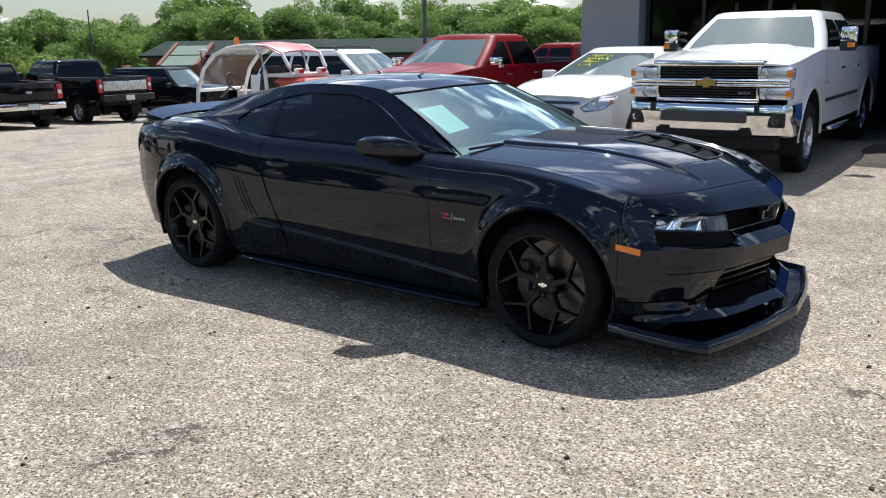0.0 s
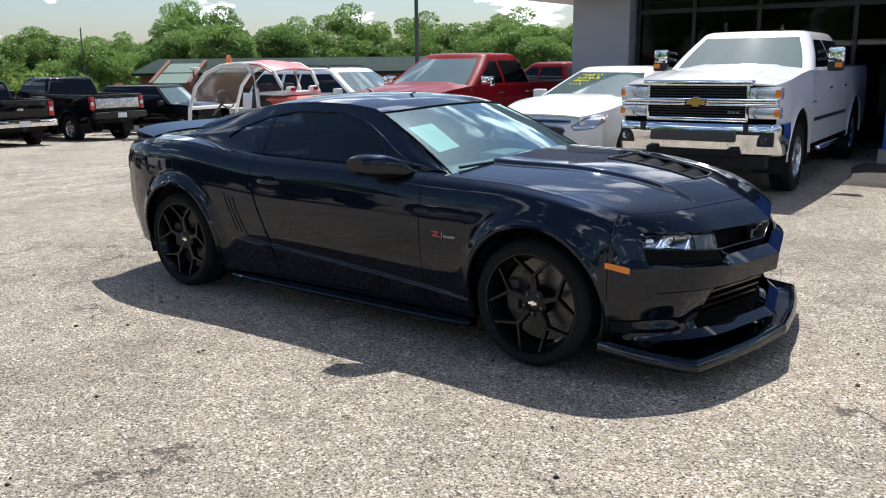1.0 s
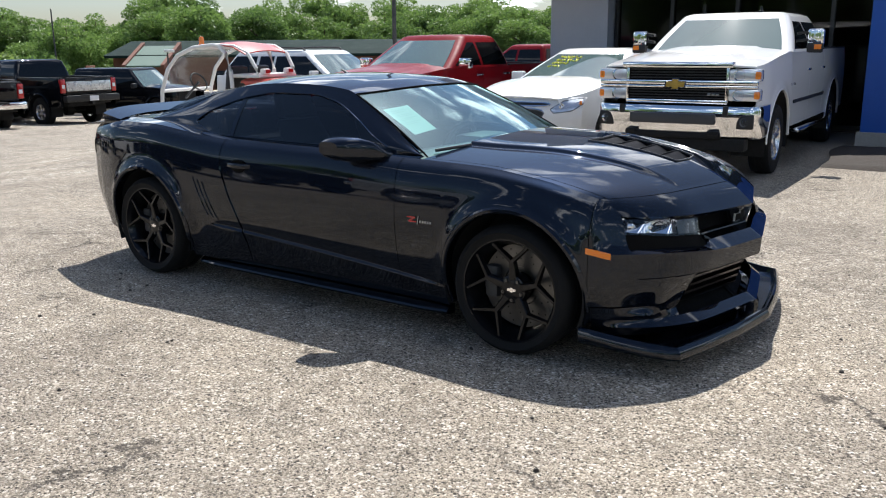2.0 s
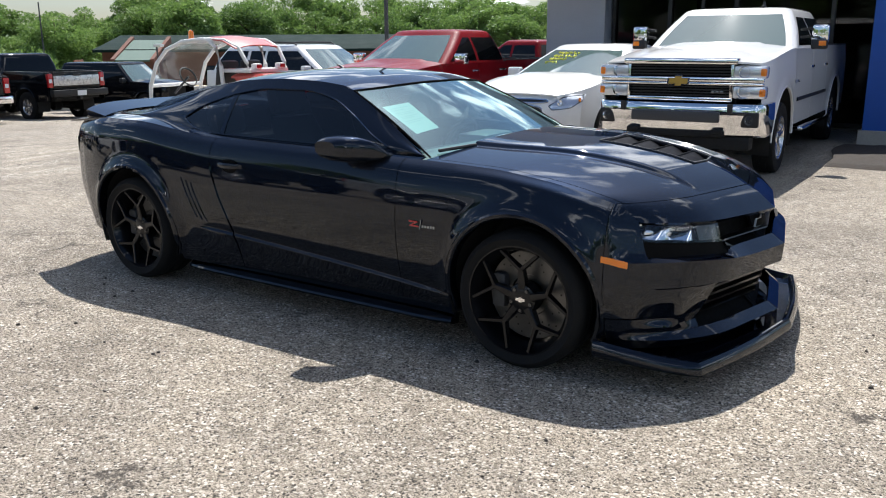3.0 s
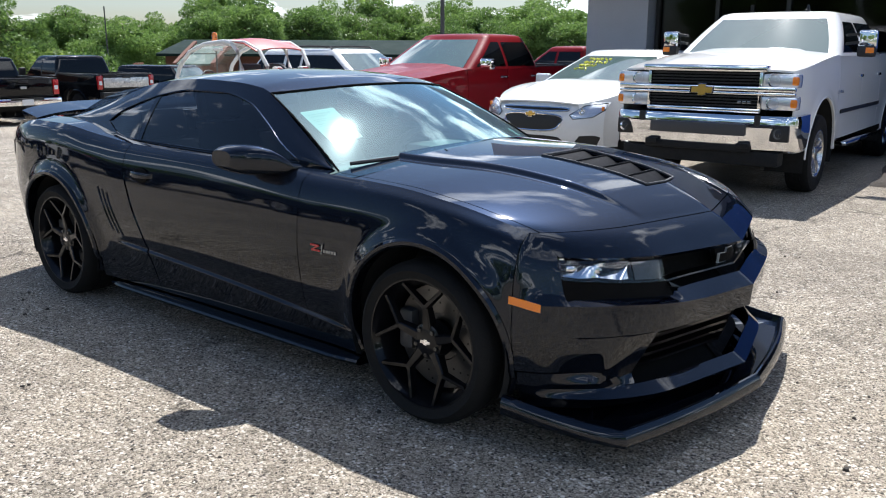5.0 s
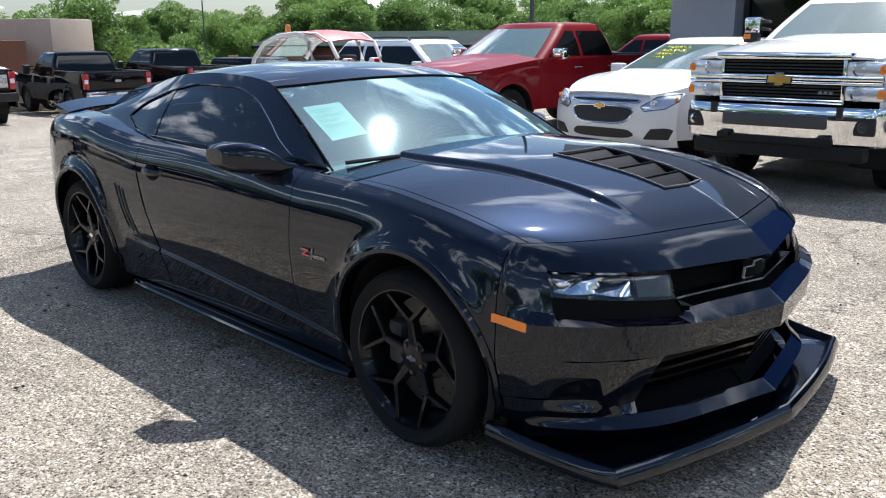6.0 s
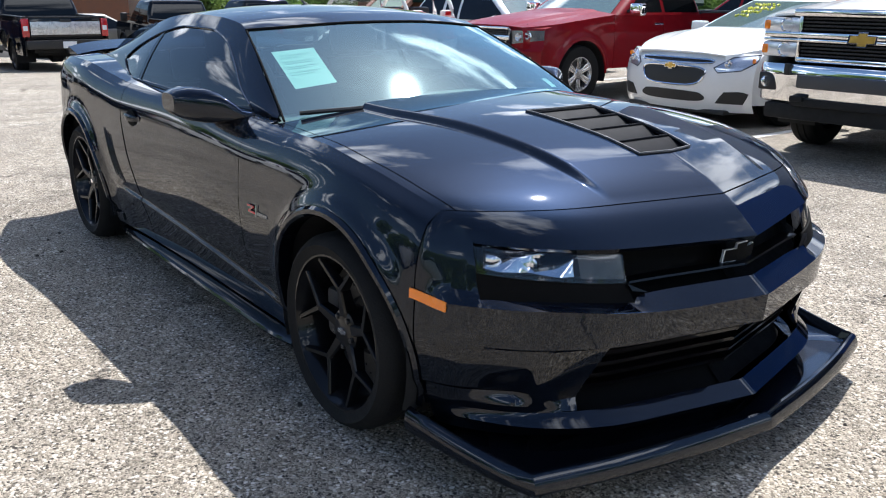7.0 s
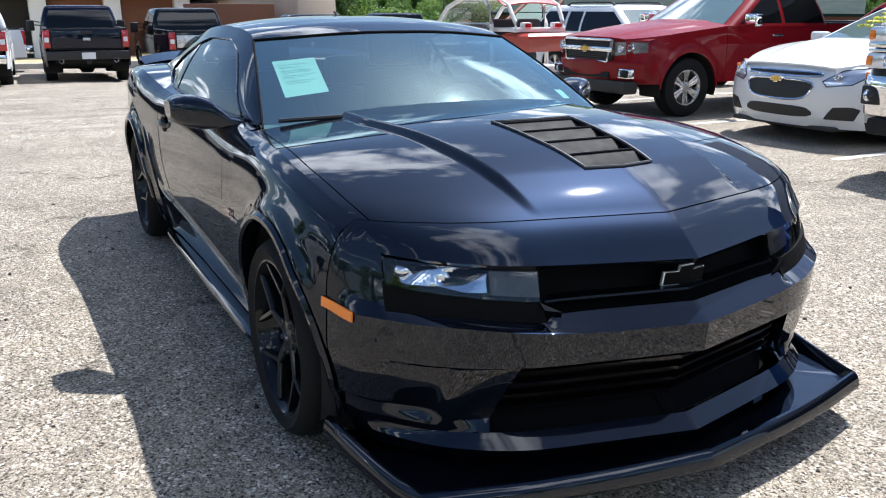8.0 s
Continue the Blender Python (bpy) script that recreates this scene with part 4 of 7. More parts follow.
lathe(bm, [(0.175 + 0.016 * math.cos(a), 0.016 * math.sin(a)) for a in lin(0, 2 * math.pi, 11)], 30, Matrix.Translation((0.24, 0.36, 0.85)) @ Matrix.Rotation(radians(-90), 4, "Z") @ Matrix.Rotation(radians(-22), 4, "X"))
part("steering_wheel", bm, LEATHER, coupe)


def seat(x, y, z):
    bm = bmesh.new()
    box(bm, (x + 0.10, y, z), (0.52, 0.48, 0.16), 0.05)
    rows = [[Vector((x - 0.14 - 0.30 * v + 0.06 * math.cos(a), y + (0.24 - 0.06 * v ** 3) * math.sin(a) , z + 0.05 + 0.55 * v)) for a in lin(0, 2 * math.pi, 17)[:-1]] for v in lin(0, 1, 7)]
    vs = sheet(bm, rows, True)
    bm.faces.new(list(reversed(vs[-1])))
    box(bm, (x - 0.47, y, z + 0.70), (0.11, 0.27, 0.19), 0.05, Matrix.Rotation(radians(-12), 4, "Y"))
    return bm


for x, y in ((-0.1, -0.37), (-0.1, 0.37), (-0.72, -0.33), (-0.72, 0.33)):
    part("seat", seat(x, y, 0.46 if x > -0.5 else 0.30), LEATHER, coupe, "dark leather bucket seat")

# paper inside the windshield
def paper(bm, u0, u1, v0, v1, lift):
    """A piece of the notice: u from its near edge across, v from its foot up."""
    def at(u, v):
        foot = Vector((0.627, -0.630, 1.034)).lerp(Vector((0.645, -0.449, 1.054)), u)
        head = Vector((0.380, -0.607, 1.163)).lerp(Vector((0.427, -0.434, 1.180)), u)
        return foot.lerp(head, v) + Vector((0.004, 0, 0.006)) * lift
    sheet(bm, [[at(lerp(u0, u1, k / 4), v) for k in range(5)] for v in lin(v0, v1, 5)])


bm = bmesh.new()
paper(bm, 0, 1, 0, 1, 0)
part("notice_paper", bm, PAPER, shield, "pale green printed window notice")
for v, u in ((0.86, 0.80), (0.79, 0.62), (0.69, 0.84), (0.64, 0.78), (0.55, 0.86), (0.50, 0.60), (0.40, 0.83), (0.34, 0.66)):
    bm = bmesh.new()
    paper(bm, 0.12, u, v, v + 0.016, 0.35)
    part("text_bar", bm, INK, shield)
bm = bmesh.new()
sheet(bm, [[shield_at(t, f) - Vector((0.005, 0, 0.006)) for f in (0.815, 0.845, 0.875)] for t in (0.12, 0.17, 0.22)])
part("window_sticker", bm, PAPER, shield)

# mirrors, handles, gills, badge, wipers, antenna
for s, m in SIDES:
    bm = bmesh.new()
    rows = []
    for y, cx, cz, a, b in ((0.80, 0.580, 0.936, 0.045, 0.018), (0.85, 0.548, 0.941, 0.060, 0.025), (0.88, 0.505, 0.956, 0.085, 0.046), (0.91, 0.458, 0.968, 0.099, 0.062), (0.95, 0.42, 0.974, 0.106, 0.069),
                            (1.00, 0.39, 0.979, 0.100, 0.064), (1.035, 0.37, 0.982, 0.086, 0.050), (1.052, 0.357, 0.984, 0.066, 0.035)):
        rows.append([Vector((cx + a * math.copysign(abs(math.cos(t)) ** 0.62, math.cos(t)), y, cz + b * math.copysign(abs(math.sin(t)) ** 0.62, math.sin(t)))) for t in lin(0, 2 * math.pi, 25)[:-1]])
    vs = sheet(bm, rows, True)
    bm.faces.new(list(reversed(vs[-1])))
    bm.transform(m)
    mir = part("door_mirror", bm, BLACK_PAINT, coupe, "black wing mirror", 50)
    bm = bmesh.new()
    box(bm, (0.292, 0.975, 0.985), (0.006, 0.08, 0.055), 0.002)
    bm.transform(m)
    part("mirror_glass", bm, CHROME, mir)
    bm = bmesh.new()
    wy = side_w(-0.5)(0.82)
    hx = lin(-0.605, -0.405, 15)
    rows = []
    for x in hx:
        u = (x + 0.605) / 0.20
        lift = 0.030 * math.sin(math.pi * clamp(u * 1.02)) ** 0.6
        h = 0.011 + 0.006 * math.sin(math.pi * u)
        y0 = side_w(x)(0.816) + 0.001
        rows.append([Vector((x, y0 + lift * k, 0.815 + dz * h)) for k, dz in ((0.35, -0.9), (0.8, -1), (1, -0.5), (1, 0.5), (0.8, 1), (0.35, 0.9))])
    vs = sheet(bm, rows, True)
    bm.faces.new(vs[0]); bm.faces.new(list(reversed(vs[-1])))
    bm.transform(m)
    part("door_handle", bm, BLACK_PAINT, coupe)
    # matt black disc on the door skin, painting the shade of the handle's hollow
    bm = bmesh.new()
    lathe(bm, [(0.002, 0.006), (0.03, 0.005), (0.050, 0.0065), (0.056, 0.004)], 24, Matrix.Translation((-0.505, wy + 0.001, 0.812)) @ Matrix.Diagonal((1.25, 1, 0.72, 1)))
    bm.transform(m)
    part("handle_recess", bm, GRILLE_DARK, coupe)
    for k in range(3):                                                    # slanted gills ahead of the rear wheel
        bm = bmesh.new()
        rows = []
        for u in lin(0, 1, 10):
            x, z = lerp(-0.925, -0.815, u) + 0.042 * k, lerp(0.715, 0.475, u) - 0.012 * k
            d = 0.007 * math.sin(math.pi * u) ** 0.5
            rows.append([Vector((x - d, side_w(x - d)(z) + 0.002, z)), Vector((x - d * 0.4, side_w(x)(z) + 0.006, z)), Vector((x + d * 0.8, side_w(x)(z) + 0.001, z))])
        sheet(bm, rows)
        bm.transform(m)
        part("side_gill", bm, GLOSS, coupe)
    wy = side_w(0.88)(0.63) + 0.003
    bm = bmesh.new()
    for pts in ([(0.80, 0.643), (0.842, 0.643), (0.844, 0.637), (0.802, 0.637)], [(0.832, 0.637), (0.842, 0.637), (0.818, 0.625), (0.808, 0.625)], [(0.805, 0.625), (0.848, 0.625), (0.850, 0.619), (0.807, 0.619)]):
        prism(bm, pts, lambda a, b, d: Vector((0.80 + (a - 0.80) * 1.22, wy + d, 0.63 + (b - 0.63) * 1.22)), 0.003)
    bm.transform(m)
    part("fender_badge", bm, RED_LENS, coupe, "small red and silver fender badge")
    bm = bmesh.new()
    prism(bm, [(0.860, 0.649), (0.864, 0.649), (0.857, 0.611), (0.853, 0.611)], lambda a, b, d: Vector((0.80 + (a - 0.80) * 1.22, wy + d, 0.63 + (b - 0.63) * 1.22)), 0.003)
    for i in range(5):
        box(bm, (0.886 + i * 0.0165, wy + 0.001, 0.623), (0.011, 0.003, 0.013))
    bm.transform(m)
    part("badge_bar", bm, LAMP_GREY, coupe)
for f0, f1, t1 in ((-0.42, -0.93, 0.03), (0.52, -0.28, 0.045)):
    bm = bmesh.new()
    tube(bm, [shield_at(lerp(0.0, t1, u), lerp(f0, f1, u)) + Vector((0.012, 0, 0.018 - 0.006 * u)) for u in lin(0, 1, 12)], 0.009, 6)
    part("wiper", bm, TRIM, coupe)
bm = bmesh.new()
sheet(bm, [[Vector((lerp(0.962 - 0.14 * f * f, 0.950 - 0.12 * f * f, t) + 0.01 * t, f * 0.785, lerp(0.968 - 0.03 * f * f, 0.990 - 0.06 * f * f, t) - 0.022 * math.sin(math.pi * t))) for f in lin(-1, 1, 25)] for t in lin(0, 1, 4)])
part("cowl_grille", bm, TRIM, coupe)
bm = bmesh.new()
tube(bm, [(-0.42, 0.0, 1.338), (-0.44, 0, 1.352), (-0.475, 0.0, 1.364)], lambda u: 0.012 - 0.007 * u, 8)
part("roof_antenna", bm, TRIM, coupe)
# the nose sits a touch to the far side
for ob in [o for o in coupe.children_recursive if o.type == "MESH"]:
    for v in ob.data.vertices:
        k = clamp((v.co.x - 0.9) / 0.9)
        v.co.y += 0.03 * k * (1 + v.co.y)
HERO = wheel_meshes(0.332, 0.262, 0.27, "fork", RIM_BLACK)
add_wheels(coupe, HERO, [(sx * AX, sy * 0.815, 0.332) for sx in (-1, 1) for sy in (-1, 1)])


# ---- other vehicles ----
def rounded(x0, x1, w, r, bow=0.0, n=6):
    """A rounded rectangle in plan, seen from above, with a bowed front."""
    pts = []
    for cx, cy, a0 in ((x1 - r, w - r, 0), (x0 + r, w - r, 90), (x0 + r, -w + r, 180), (x1 - r, -w + r, 270)):
        for k in range(n):
            a = radians(a0 + 90 * k / (n - 1))
            pts.append((cx + r * math.cos(a), cy + r * math.sin(a)))
    mid = (x0 + x1) / 2
    out = []
    for x, y in pts:
        out.append((x + bow * (1 - (y / w) ** 2) if x > mid else x, y))
    # extra points across the front, so that it bows smoothly
    front_pts = [(x1 + bow * (1 - (y / w) ** 2), y) for y in lin(-w + r, w - r, 9)[1:-1]]
    return out + front_pts


class Car:
    """A vehicle in its own frame: x ahead, wheelbase middle on the ground at the origin."""

    def __init__(self, name, label, category, paint, m, wb, fo, ro, W, tyre, rim, sill, hood0, hood1, belt, roof, cf, cb, rake=0.62, back=0.14, deck=None, style="six",
                 rim_mat=None, nose=0.25, nose_w=0.16, tumble=0.17, group="", flare=0.012, arch=0.075, glassm=None, bow=0.06, pillar=0.10):
        self.category, self.paint, self.wb, self.fo, self.ro, self.W, self.tyre = category, paint, wb, fo, ro, W, tyre
        self.sill, self.belt, self.roof, self.cf, self.cb, self.rake, self.back, self.deck = sill, belt, roof, cf, cb, rake, back, deck
        self.nose, self.nose_w, self.tumble, self.flare, self.bow, self.pillar = nose, nose_w, tumble, flare, bow, pillar
        self.e = thing(name, label, category, m, group)
        self.xf, self.xr = wb / 2 + fo, -wb / 2 - ro
        self.R = tyre + arch
        self.glassm = glassm or DARK_GLASS
        self.top = curve((self.xr - 0.01, deck if deck else belt), (cb - 0.05, deck if deck else belt), (cb + 0.02, belt), (cf, belt), (cf + 0.12, hood0), (self.xf + 0.01, hood1)) if cb - 0.06 > self.xr else \
            curve((self.xr - 0.01, belt), (cf, belt), (cf + 0.12, hood0), (self.xf + 0.01, hood1))
        self.sides()
        self.hood()
        self.cabin()
        self.under()
        ms = wheel_meshes(tyre, rim, 0.25, style, rim_mat or ALLOY)
        add_wheels(self.e, ms, [(sx * wb / 2, sy * (W - 0.14), tyre) for sx in (-1, 1) for sy in (-1, 1)])

    def half(self, x, z):
        """Half width at x and height z."""
        zt = self.top(x)
        u = (z - self.sill) / max(0.1, zt - self.sill)
        w = self.W * (1 - 0.035 * max(0, u - 0.55) ** 2 / 0.2 - 0.03 * max(0, 0.35 - u))
        k = clamp((x - (self.xf - self.nose)) / self.nose)
        w -= self.nose_w * k ** 2.2
        k = clamp(((self.xr + 0.12) - x) / 0.12)
        w -= 0.05 * k ** 2
        r = min(math.hypot(x - self.wb / 2, z - self.tyre), math.hypot(x + self.wb / 2, z - self.tyre))
        return w + self.flare * math.exp(-((r - self.R - 0.02) / 0.05) ** 2)

    def strip(self, a, b, n=10):
        """The side between a and b, with the wheel arch left open."""
        st = []
        cuts = []
        for xa in (-self.wb / 2, self.wb / 2):
            if a < xa < b:
                cuts.append(xa)
        x = a
        for xa in cuts:
            st += [(q, self.sill) for q in lin(x, xa - self.R - 0.003, n)]
            for k in range(29):
                th = math.pi * k / 28
                st.append((xa - self.R * math.cos(th), max(self.sill, self.tyre + self.R * math.sin(th) * 0.98)))
            x = xa + self.R + 0.003
        st += [(q, self.sill) for q in lin(x, b, n)]
        bm = bmesh.new()
        sheet(bm, [[Vector((q, self.half(q, lerp(lo, self.top(q), v)), lerp(lo, self.top(q), v))) for v in lin(0, 1, 14)] for q, lo in st])
        return bm

    def two(self, name, make, material, label="", t=0.015, parent=None):
        obs = []
        for s, m in SIDES:
            bm = make()
            bm.transform(m)
            if t:
                thicken(bm, t)
            obs.append(finish(name, bm, material, parent or self.e, label))
        return obs

    def sides(self):
        cf, cb, mid = self.cf, self.cb, (self.cf + self.cb) / 2 - 0.05
        d0 = min(cf + 0.05, self.wb / 2 - self.R - 0.02)
        d2 = max(cb, -self.wb / 2 + self.R * 0.75) if self.deck else max(-self.wb / 2 + self.R * 0.6, cb)
        self.two("front_fender", lambda: self.strip(d0 + 0.004, self.xf), self.paint)
        self.doors_x = (d0, mid, d2)
        if cb < mid:
            self.two("front_door", lambda: self.strip(mid + 0.004, d0 - 0.004), self.paint)
            lo = d2 if d2 > -self.wb / 2 + self.R else d2
            self.two("rear_door", lambda: self.strip(max(lo, -self.wb / 2 + self.R + 0.01) + 0.004, mid - 0.004), self.paint)
            self.two("bed_side" if self.deck else "rear_quarter_panel", lambda: self.strip(self.xr, max(lo, -self.wb / 2 + self.R + 0.01) - 0.004), self.paint)
        for xa in (-self.wb / 2, self.wb / 2):
            def lip():
                bm = bmesh.new()
                rows = []
                for k in range(31):
                    th = math.pi * k / 30
                    x, z = xa - self.R * math.cos(th), self.tyre + self.R * math.sin(th) * 0.98
                    c = Vector((x, self.half(x, max(z, self.sill)), z))
                    dr = Vector((-math.cos(th), 0, math.sin(th)))
                    rows.append([c + dr * 0.02 + Vector((0, 0.002, 0)), c + dr * 0.004 + Vector((0, 0.012, 0)), c - dr * 0.008 + Vector((0, 0.004, 0)), c - dr * 0.008 - Vector((0, 0.02, 0))])
                sheet(bm, rows)
                return bm

            def liner():
                bm = bmesh.new()
                rows = []
                for k in range(25):
                    th = math.pi * lerp(-0.08, 1.08, k / 24)
                    x, z = xa - (self.R + 0.005) * math.cos(th), self.tyre + (self.R + 0.005) * math.sin(th) * 0.98
                    w = self.half(x, max(z, self.sill)) - 0.012
                    rows.append([Vector((x, w, z)), Vector((x, w - 0.40, z))])
                sheet(bm, rows)
                bm.faces.new([bm.verts.new(r[1]) for r in rows])
                return bm
            self.two("arch_lip", lip, self.paint, t=0)
            self.two("arch_liner", liner, WELL, t=0)

    def hood(self):
        bm = bmesh.new()
        rows = []
        for u in lin(0, 1, 16):
            x = lerp(self.cf + 0.02, self.xf, u)
            zt, w = self.top(x), self.half(x, self.top(x))
            rows.append([Vector((x + 0.05 * (1 - f * f) * u, f * w, zt + 0.055 * (1 - abs(f) ** 3) * (1 - 0.6 * u ** 4) + (0.018 if abs(f) < 0.55 else 0.0) * (1 - u ** 6))) for f in lin(-1, 1, 27)])
        sheet(bm, rows)
        self.hood_ob = finish("hood", thicken(bm, 0.02), self.paint, self.e)

    def cab_w(self, v):
        return lerp(self.W * 0.975, self.W - self.tumble, v) + 0.02 * math.sin(math.pi * v)

    def cab_x(self, v):
        return lerp(self.cb, self.cb + self.back, v ** 1.3), lerp(self.cf, self.cf - self.rake, v)

    def cabin(self):
        zt = self.roof - 0.07
        bm = bmesh.new()
        rows = []
        for v in lin(0, 1, 9):
            x0, x1 = self.cab_x(v)
            rows.append([Vector((x, y, lerp(self.belt - 0.01, zt, v))) for x, y in rounded(x0, x1, self.cab_w(v), 0.09, self.bow)])
        x0, x1 = self.cab_x(1)
        for ins, z in ((0.03, zt + 0.03), (0.10, zt + 0.055), (0.30, zt + 0.068)):
            rows.append([Vector((x, y, z)) for x, y in rounded(x0 + ins, x1 - ins, self.cab_w(1) - ins, 0.09, self.bow)])
        # reorder so that the front points follow the ring
        def order(r):
            c = sum((p for p in r), Vector()) / len(r)
            return sorted(r, key=lambda p: math.atan2(p.y - c.y, p.x - c.x))
        vs = sheet(bm, [order(r) for r in rows], True)
        bm.faces.new(vs[-1])
        self.roof_ob = finish("cab", bm, self.paint, self.e, sharp=30)
        z = lambda v: lerp(self.belt - 0.01, zt, v)

        def shield():
            b = bmesh.new()
            sheet(b, [[Vector((self.cab_x(v)[1] + self.bow * (1 - (f * (self.cab_w(v) - self.pillar) / self.cab_w(v)) ** 2) + 0.006, f * (self.cab_w(v) - self.pillar), z(v) + 0.004)) for f in lin(-1, 1, 21)] for v in lin(0.04, 0.93, 8)])
            return b
        self.shield_ob = finish("windshield", shield(), self.glassm, self.e)
        self.shield_at = lambda v, f: Vector((self.cab_x(v)[1] + self.bow * (1 - (f * (self.cab_w(v) - self.pillar) / self.cab_w(v)) ** 2) + 0.012, f * (self.cab_w(v) - self.pillar), z(v) + 0.008))
        b = bmesh.new()
        sheet(b, [[Vector((self.cab_x(v)[0] - 0.006, f * (self.cab_w(v) - 0.12), z(v))) for f in lin(-1, 1, 7)] for v in lin(0.12, 0.88, 6)])
        finish("rear_window", b, DARK_GLASS, self.e)
        if self.category == "van":
            return
        d0, mid, d2 = self.doors_x
        lo, hi = 0.08, 0.86

        def pane(xa, xb, slant_f, slant_b):
            def make():
                b = bmesh.new()
                rows = []
                for v in lin(lo, hi, 7):
                    fx = min(xb, self.cab_x(v)[1] - 0.13) if slant_f else xb
                    bx = max(xa, self.cab_x(v)[0] + 0.10) if slant_b else xa
                    fx = max(fx, bx + 0.01)
                    rows.append([Vector((lerp(bx, fx, u), self.cab_w(v) + 0.006, z(v))) for u in lin(0, 1, 9)])
                sheet(b, rows)
                return b
            return make
        self.two("front_window", pane(mid + 0.04, self.cf, True, False), DARK_GLASS, t=0)
        if self.cb < mid - 0.5:
            end = self.cb + 0.09
            if self.deck or self.cb > -self.wb / 2 + 0.25:
                self.two("rear_door_window", pane(end, mid - 0.03, False, True), DARK_GLASS, t=0)
            else:
                cut = -self.wb / 2 + 0.28
                self.two("rear_door_window", pane(cut + 0.05, mid - 0.03, False, False), DARK_GLASS, t=0)
                self.two("cargo_window", pane(end, cut - 0.04, False, True), DARK_GLASS, t=0)

    def under(self):
        bm = bmesh.new()
        box(bm, (0, 0, self.sill + 0.10), (self.wb + self.fo + self.ro - 0.3, self.W * 1.25, 0.22))
        box(bm, (self.cf * 0.5 + self.wb * 0.2, 0, self.sill + 0.35), (self.wb * 0.72, self.W * 1.3, 0.5))
        finish("underbody", bm, WELL, self.e)
        if not self.deck:
            return
        if self.category == "pickup truck":
            bm = bmesh.new()
            n = [[Vector((x, y, z)) for x, z in ((self.xr + 0.08, self.deck - 0.02), (self.xr + 0.08, self.deck - 0.5), (self.cb - 0.03, self.deck - 0.5), (self.cb - 0.03, self.deck - 0.02))] for y in (-self.W * 0.86, self.W * 0.86)]
            sheet(bm, n)
            for y in (-1, 1):
                q = [bm.verts.new((x, y * self.W * 0.86, z)) for x, z in ((self.xr + 0.08, self.deck - 0.02), (self.xr + 0.08, self.deck - 0.5), (self.cb - 0.03, self.deck - 0.5), (self.cb - 0.03, self.deck - 0.02))]
                bm.faces.new(q)
            finish("bed_liner", bm, TRIM, self.e)
            self.two("bed_rail", lambda: box(bmesh.new(), ((self.xr + self.cb) / 2, self.W * 0.905, self.deck), (self.cb - self.xr - 0.04, self.W * 0.11, 0.035), 0.012), TRIM, t=0)
        else:
            bm = bmesh.new()
            sheet(bm, [[Vector((lerp(self.cb, self.xr, u), f * self.half(lerp(self.cb, self.xr, u), self.deck), self.deck + 0.03 * (1 - abs(f) ** 3))) for f in lin(-1, 1, 15)] for u in lin(0, 1, 8)])
            finish("trunk_lid", thicken(bm, 0.02), self.paint, self.e)

    # -- pieces that several vehicles share --
    def plate(self, c, size, material, name, bevel=0.01, label="", parent=None):
        bm = bmesh.new()
        box(bm, c, size, bevel)
        return finish(name, bm, material, parent or self.e, label)

    def mirrors(self, x, z, material, big=False):
        for s in (-1, 1):
            bm = bmesh.new()
            h = 0.22 if big else 0.17
            yo = self.W + (0.20 if big else 0.12)
            box(bm, (x, s * yo, z + h * 0.3), (0.13, 0.20 if big else 0.22, h), 0.04, seg=3)
            mir = finish("door_mirror", bm, material, self.e, "chrome-capped tow mirror" if big else "")
            bm = bmesh.new()
            bar(bm, (x + 0.05, s * (self.W - 0.03), z + 0.03), (x, s * (yo - 0.05), z + 0.05), 0.05, 0.05, 0.03, 0.03, Vector((0, 0, 1)))
            if big:
                bar(bm, (x + 0.05, s * (self.W - 0.03), z + 0.12), (x, s * (yo - 0.05), z + 0.14), 0.05, 0.05, 0.03, 0.03, Vector((0, 0, 1)))
            finish("mirror_arm", bm, TRIM, mir)
            if big:
                bm = bmesh.new()
                box(bm, (x + 0.03, s * yo, z - 0.05), (0.10, 0.20, 0.12), 0.03)
                finish("mirror_housing", bm, TRIM, mir)
                bm = bmesh.new()
                box(bm, (x + 0.075, s * (yo + 0.04), z - 0.04), (0.02, 0.09, 0.06), 0.008)
                finish("turn_lamp", bm, AMBER, mir)

    def handles(self, z, material):
        for x in (self.doors_x[1] + 0.13, self.doors_x[2] + 0.16):
            for s in (-1, 1):
                self.plate((x, s * (self.half(x, z) + 0.014), z), (0.20, 0.022, 0.032), material, "door_handle", 0.009)

    def rear_pickup(self, gate, lamp_z=1.05, bumper=CHROME, gate_label="", lift=0.0):
        xr, W, d = self.xr, self.W, self.deck
        bm = bmesh.new()
        box(bm, (xr + 0.035, 0, d - 0.235), (0.07, W * 1.60, 0.46), 0.015)
        g = finish("tailgate", bm, self.paint, self.e)
        if gate:
            self.plate((xr - 0.004, 0, d - 0.25), (0.012, W * 1.58, 0.30), gate, "tailgate_panel", 0.004, gate_label, g)
        self.plate((xr - 0.012, 0, d - 0.08), (0.025, 0.26, 0.07), TRIM, "gate_handle", 0.008, "", g)
        self.plate((xr - 0.014, 0, d - 0.24), (0.012, 0.17, 0.07), SILVER_PAINT, "gate_badge", 0.02, "", g)
        self.plate((xr + 0.03, 0, d + 0.005), (0.09, W * 1.6, 0.03), TRIM, "gate_cap", 0.008, "", g)
        for s in (-1, 1):
            self.plate((xr + 0.045, s * W * 0.90, lamp_z - 0.02), (0.12, W * 0.16, 0.42), RED_LENS, "tail_light", 0.02, "red tail light")
            self.plate((xr - 0.013, s * W * 0.90, lamp_z - 0.03), (0.012, W * 0.10, 0.11), PLATE, "reverse_lens", 0.004)
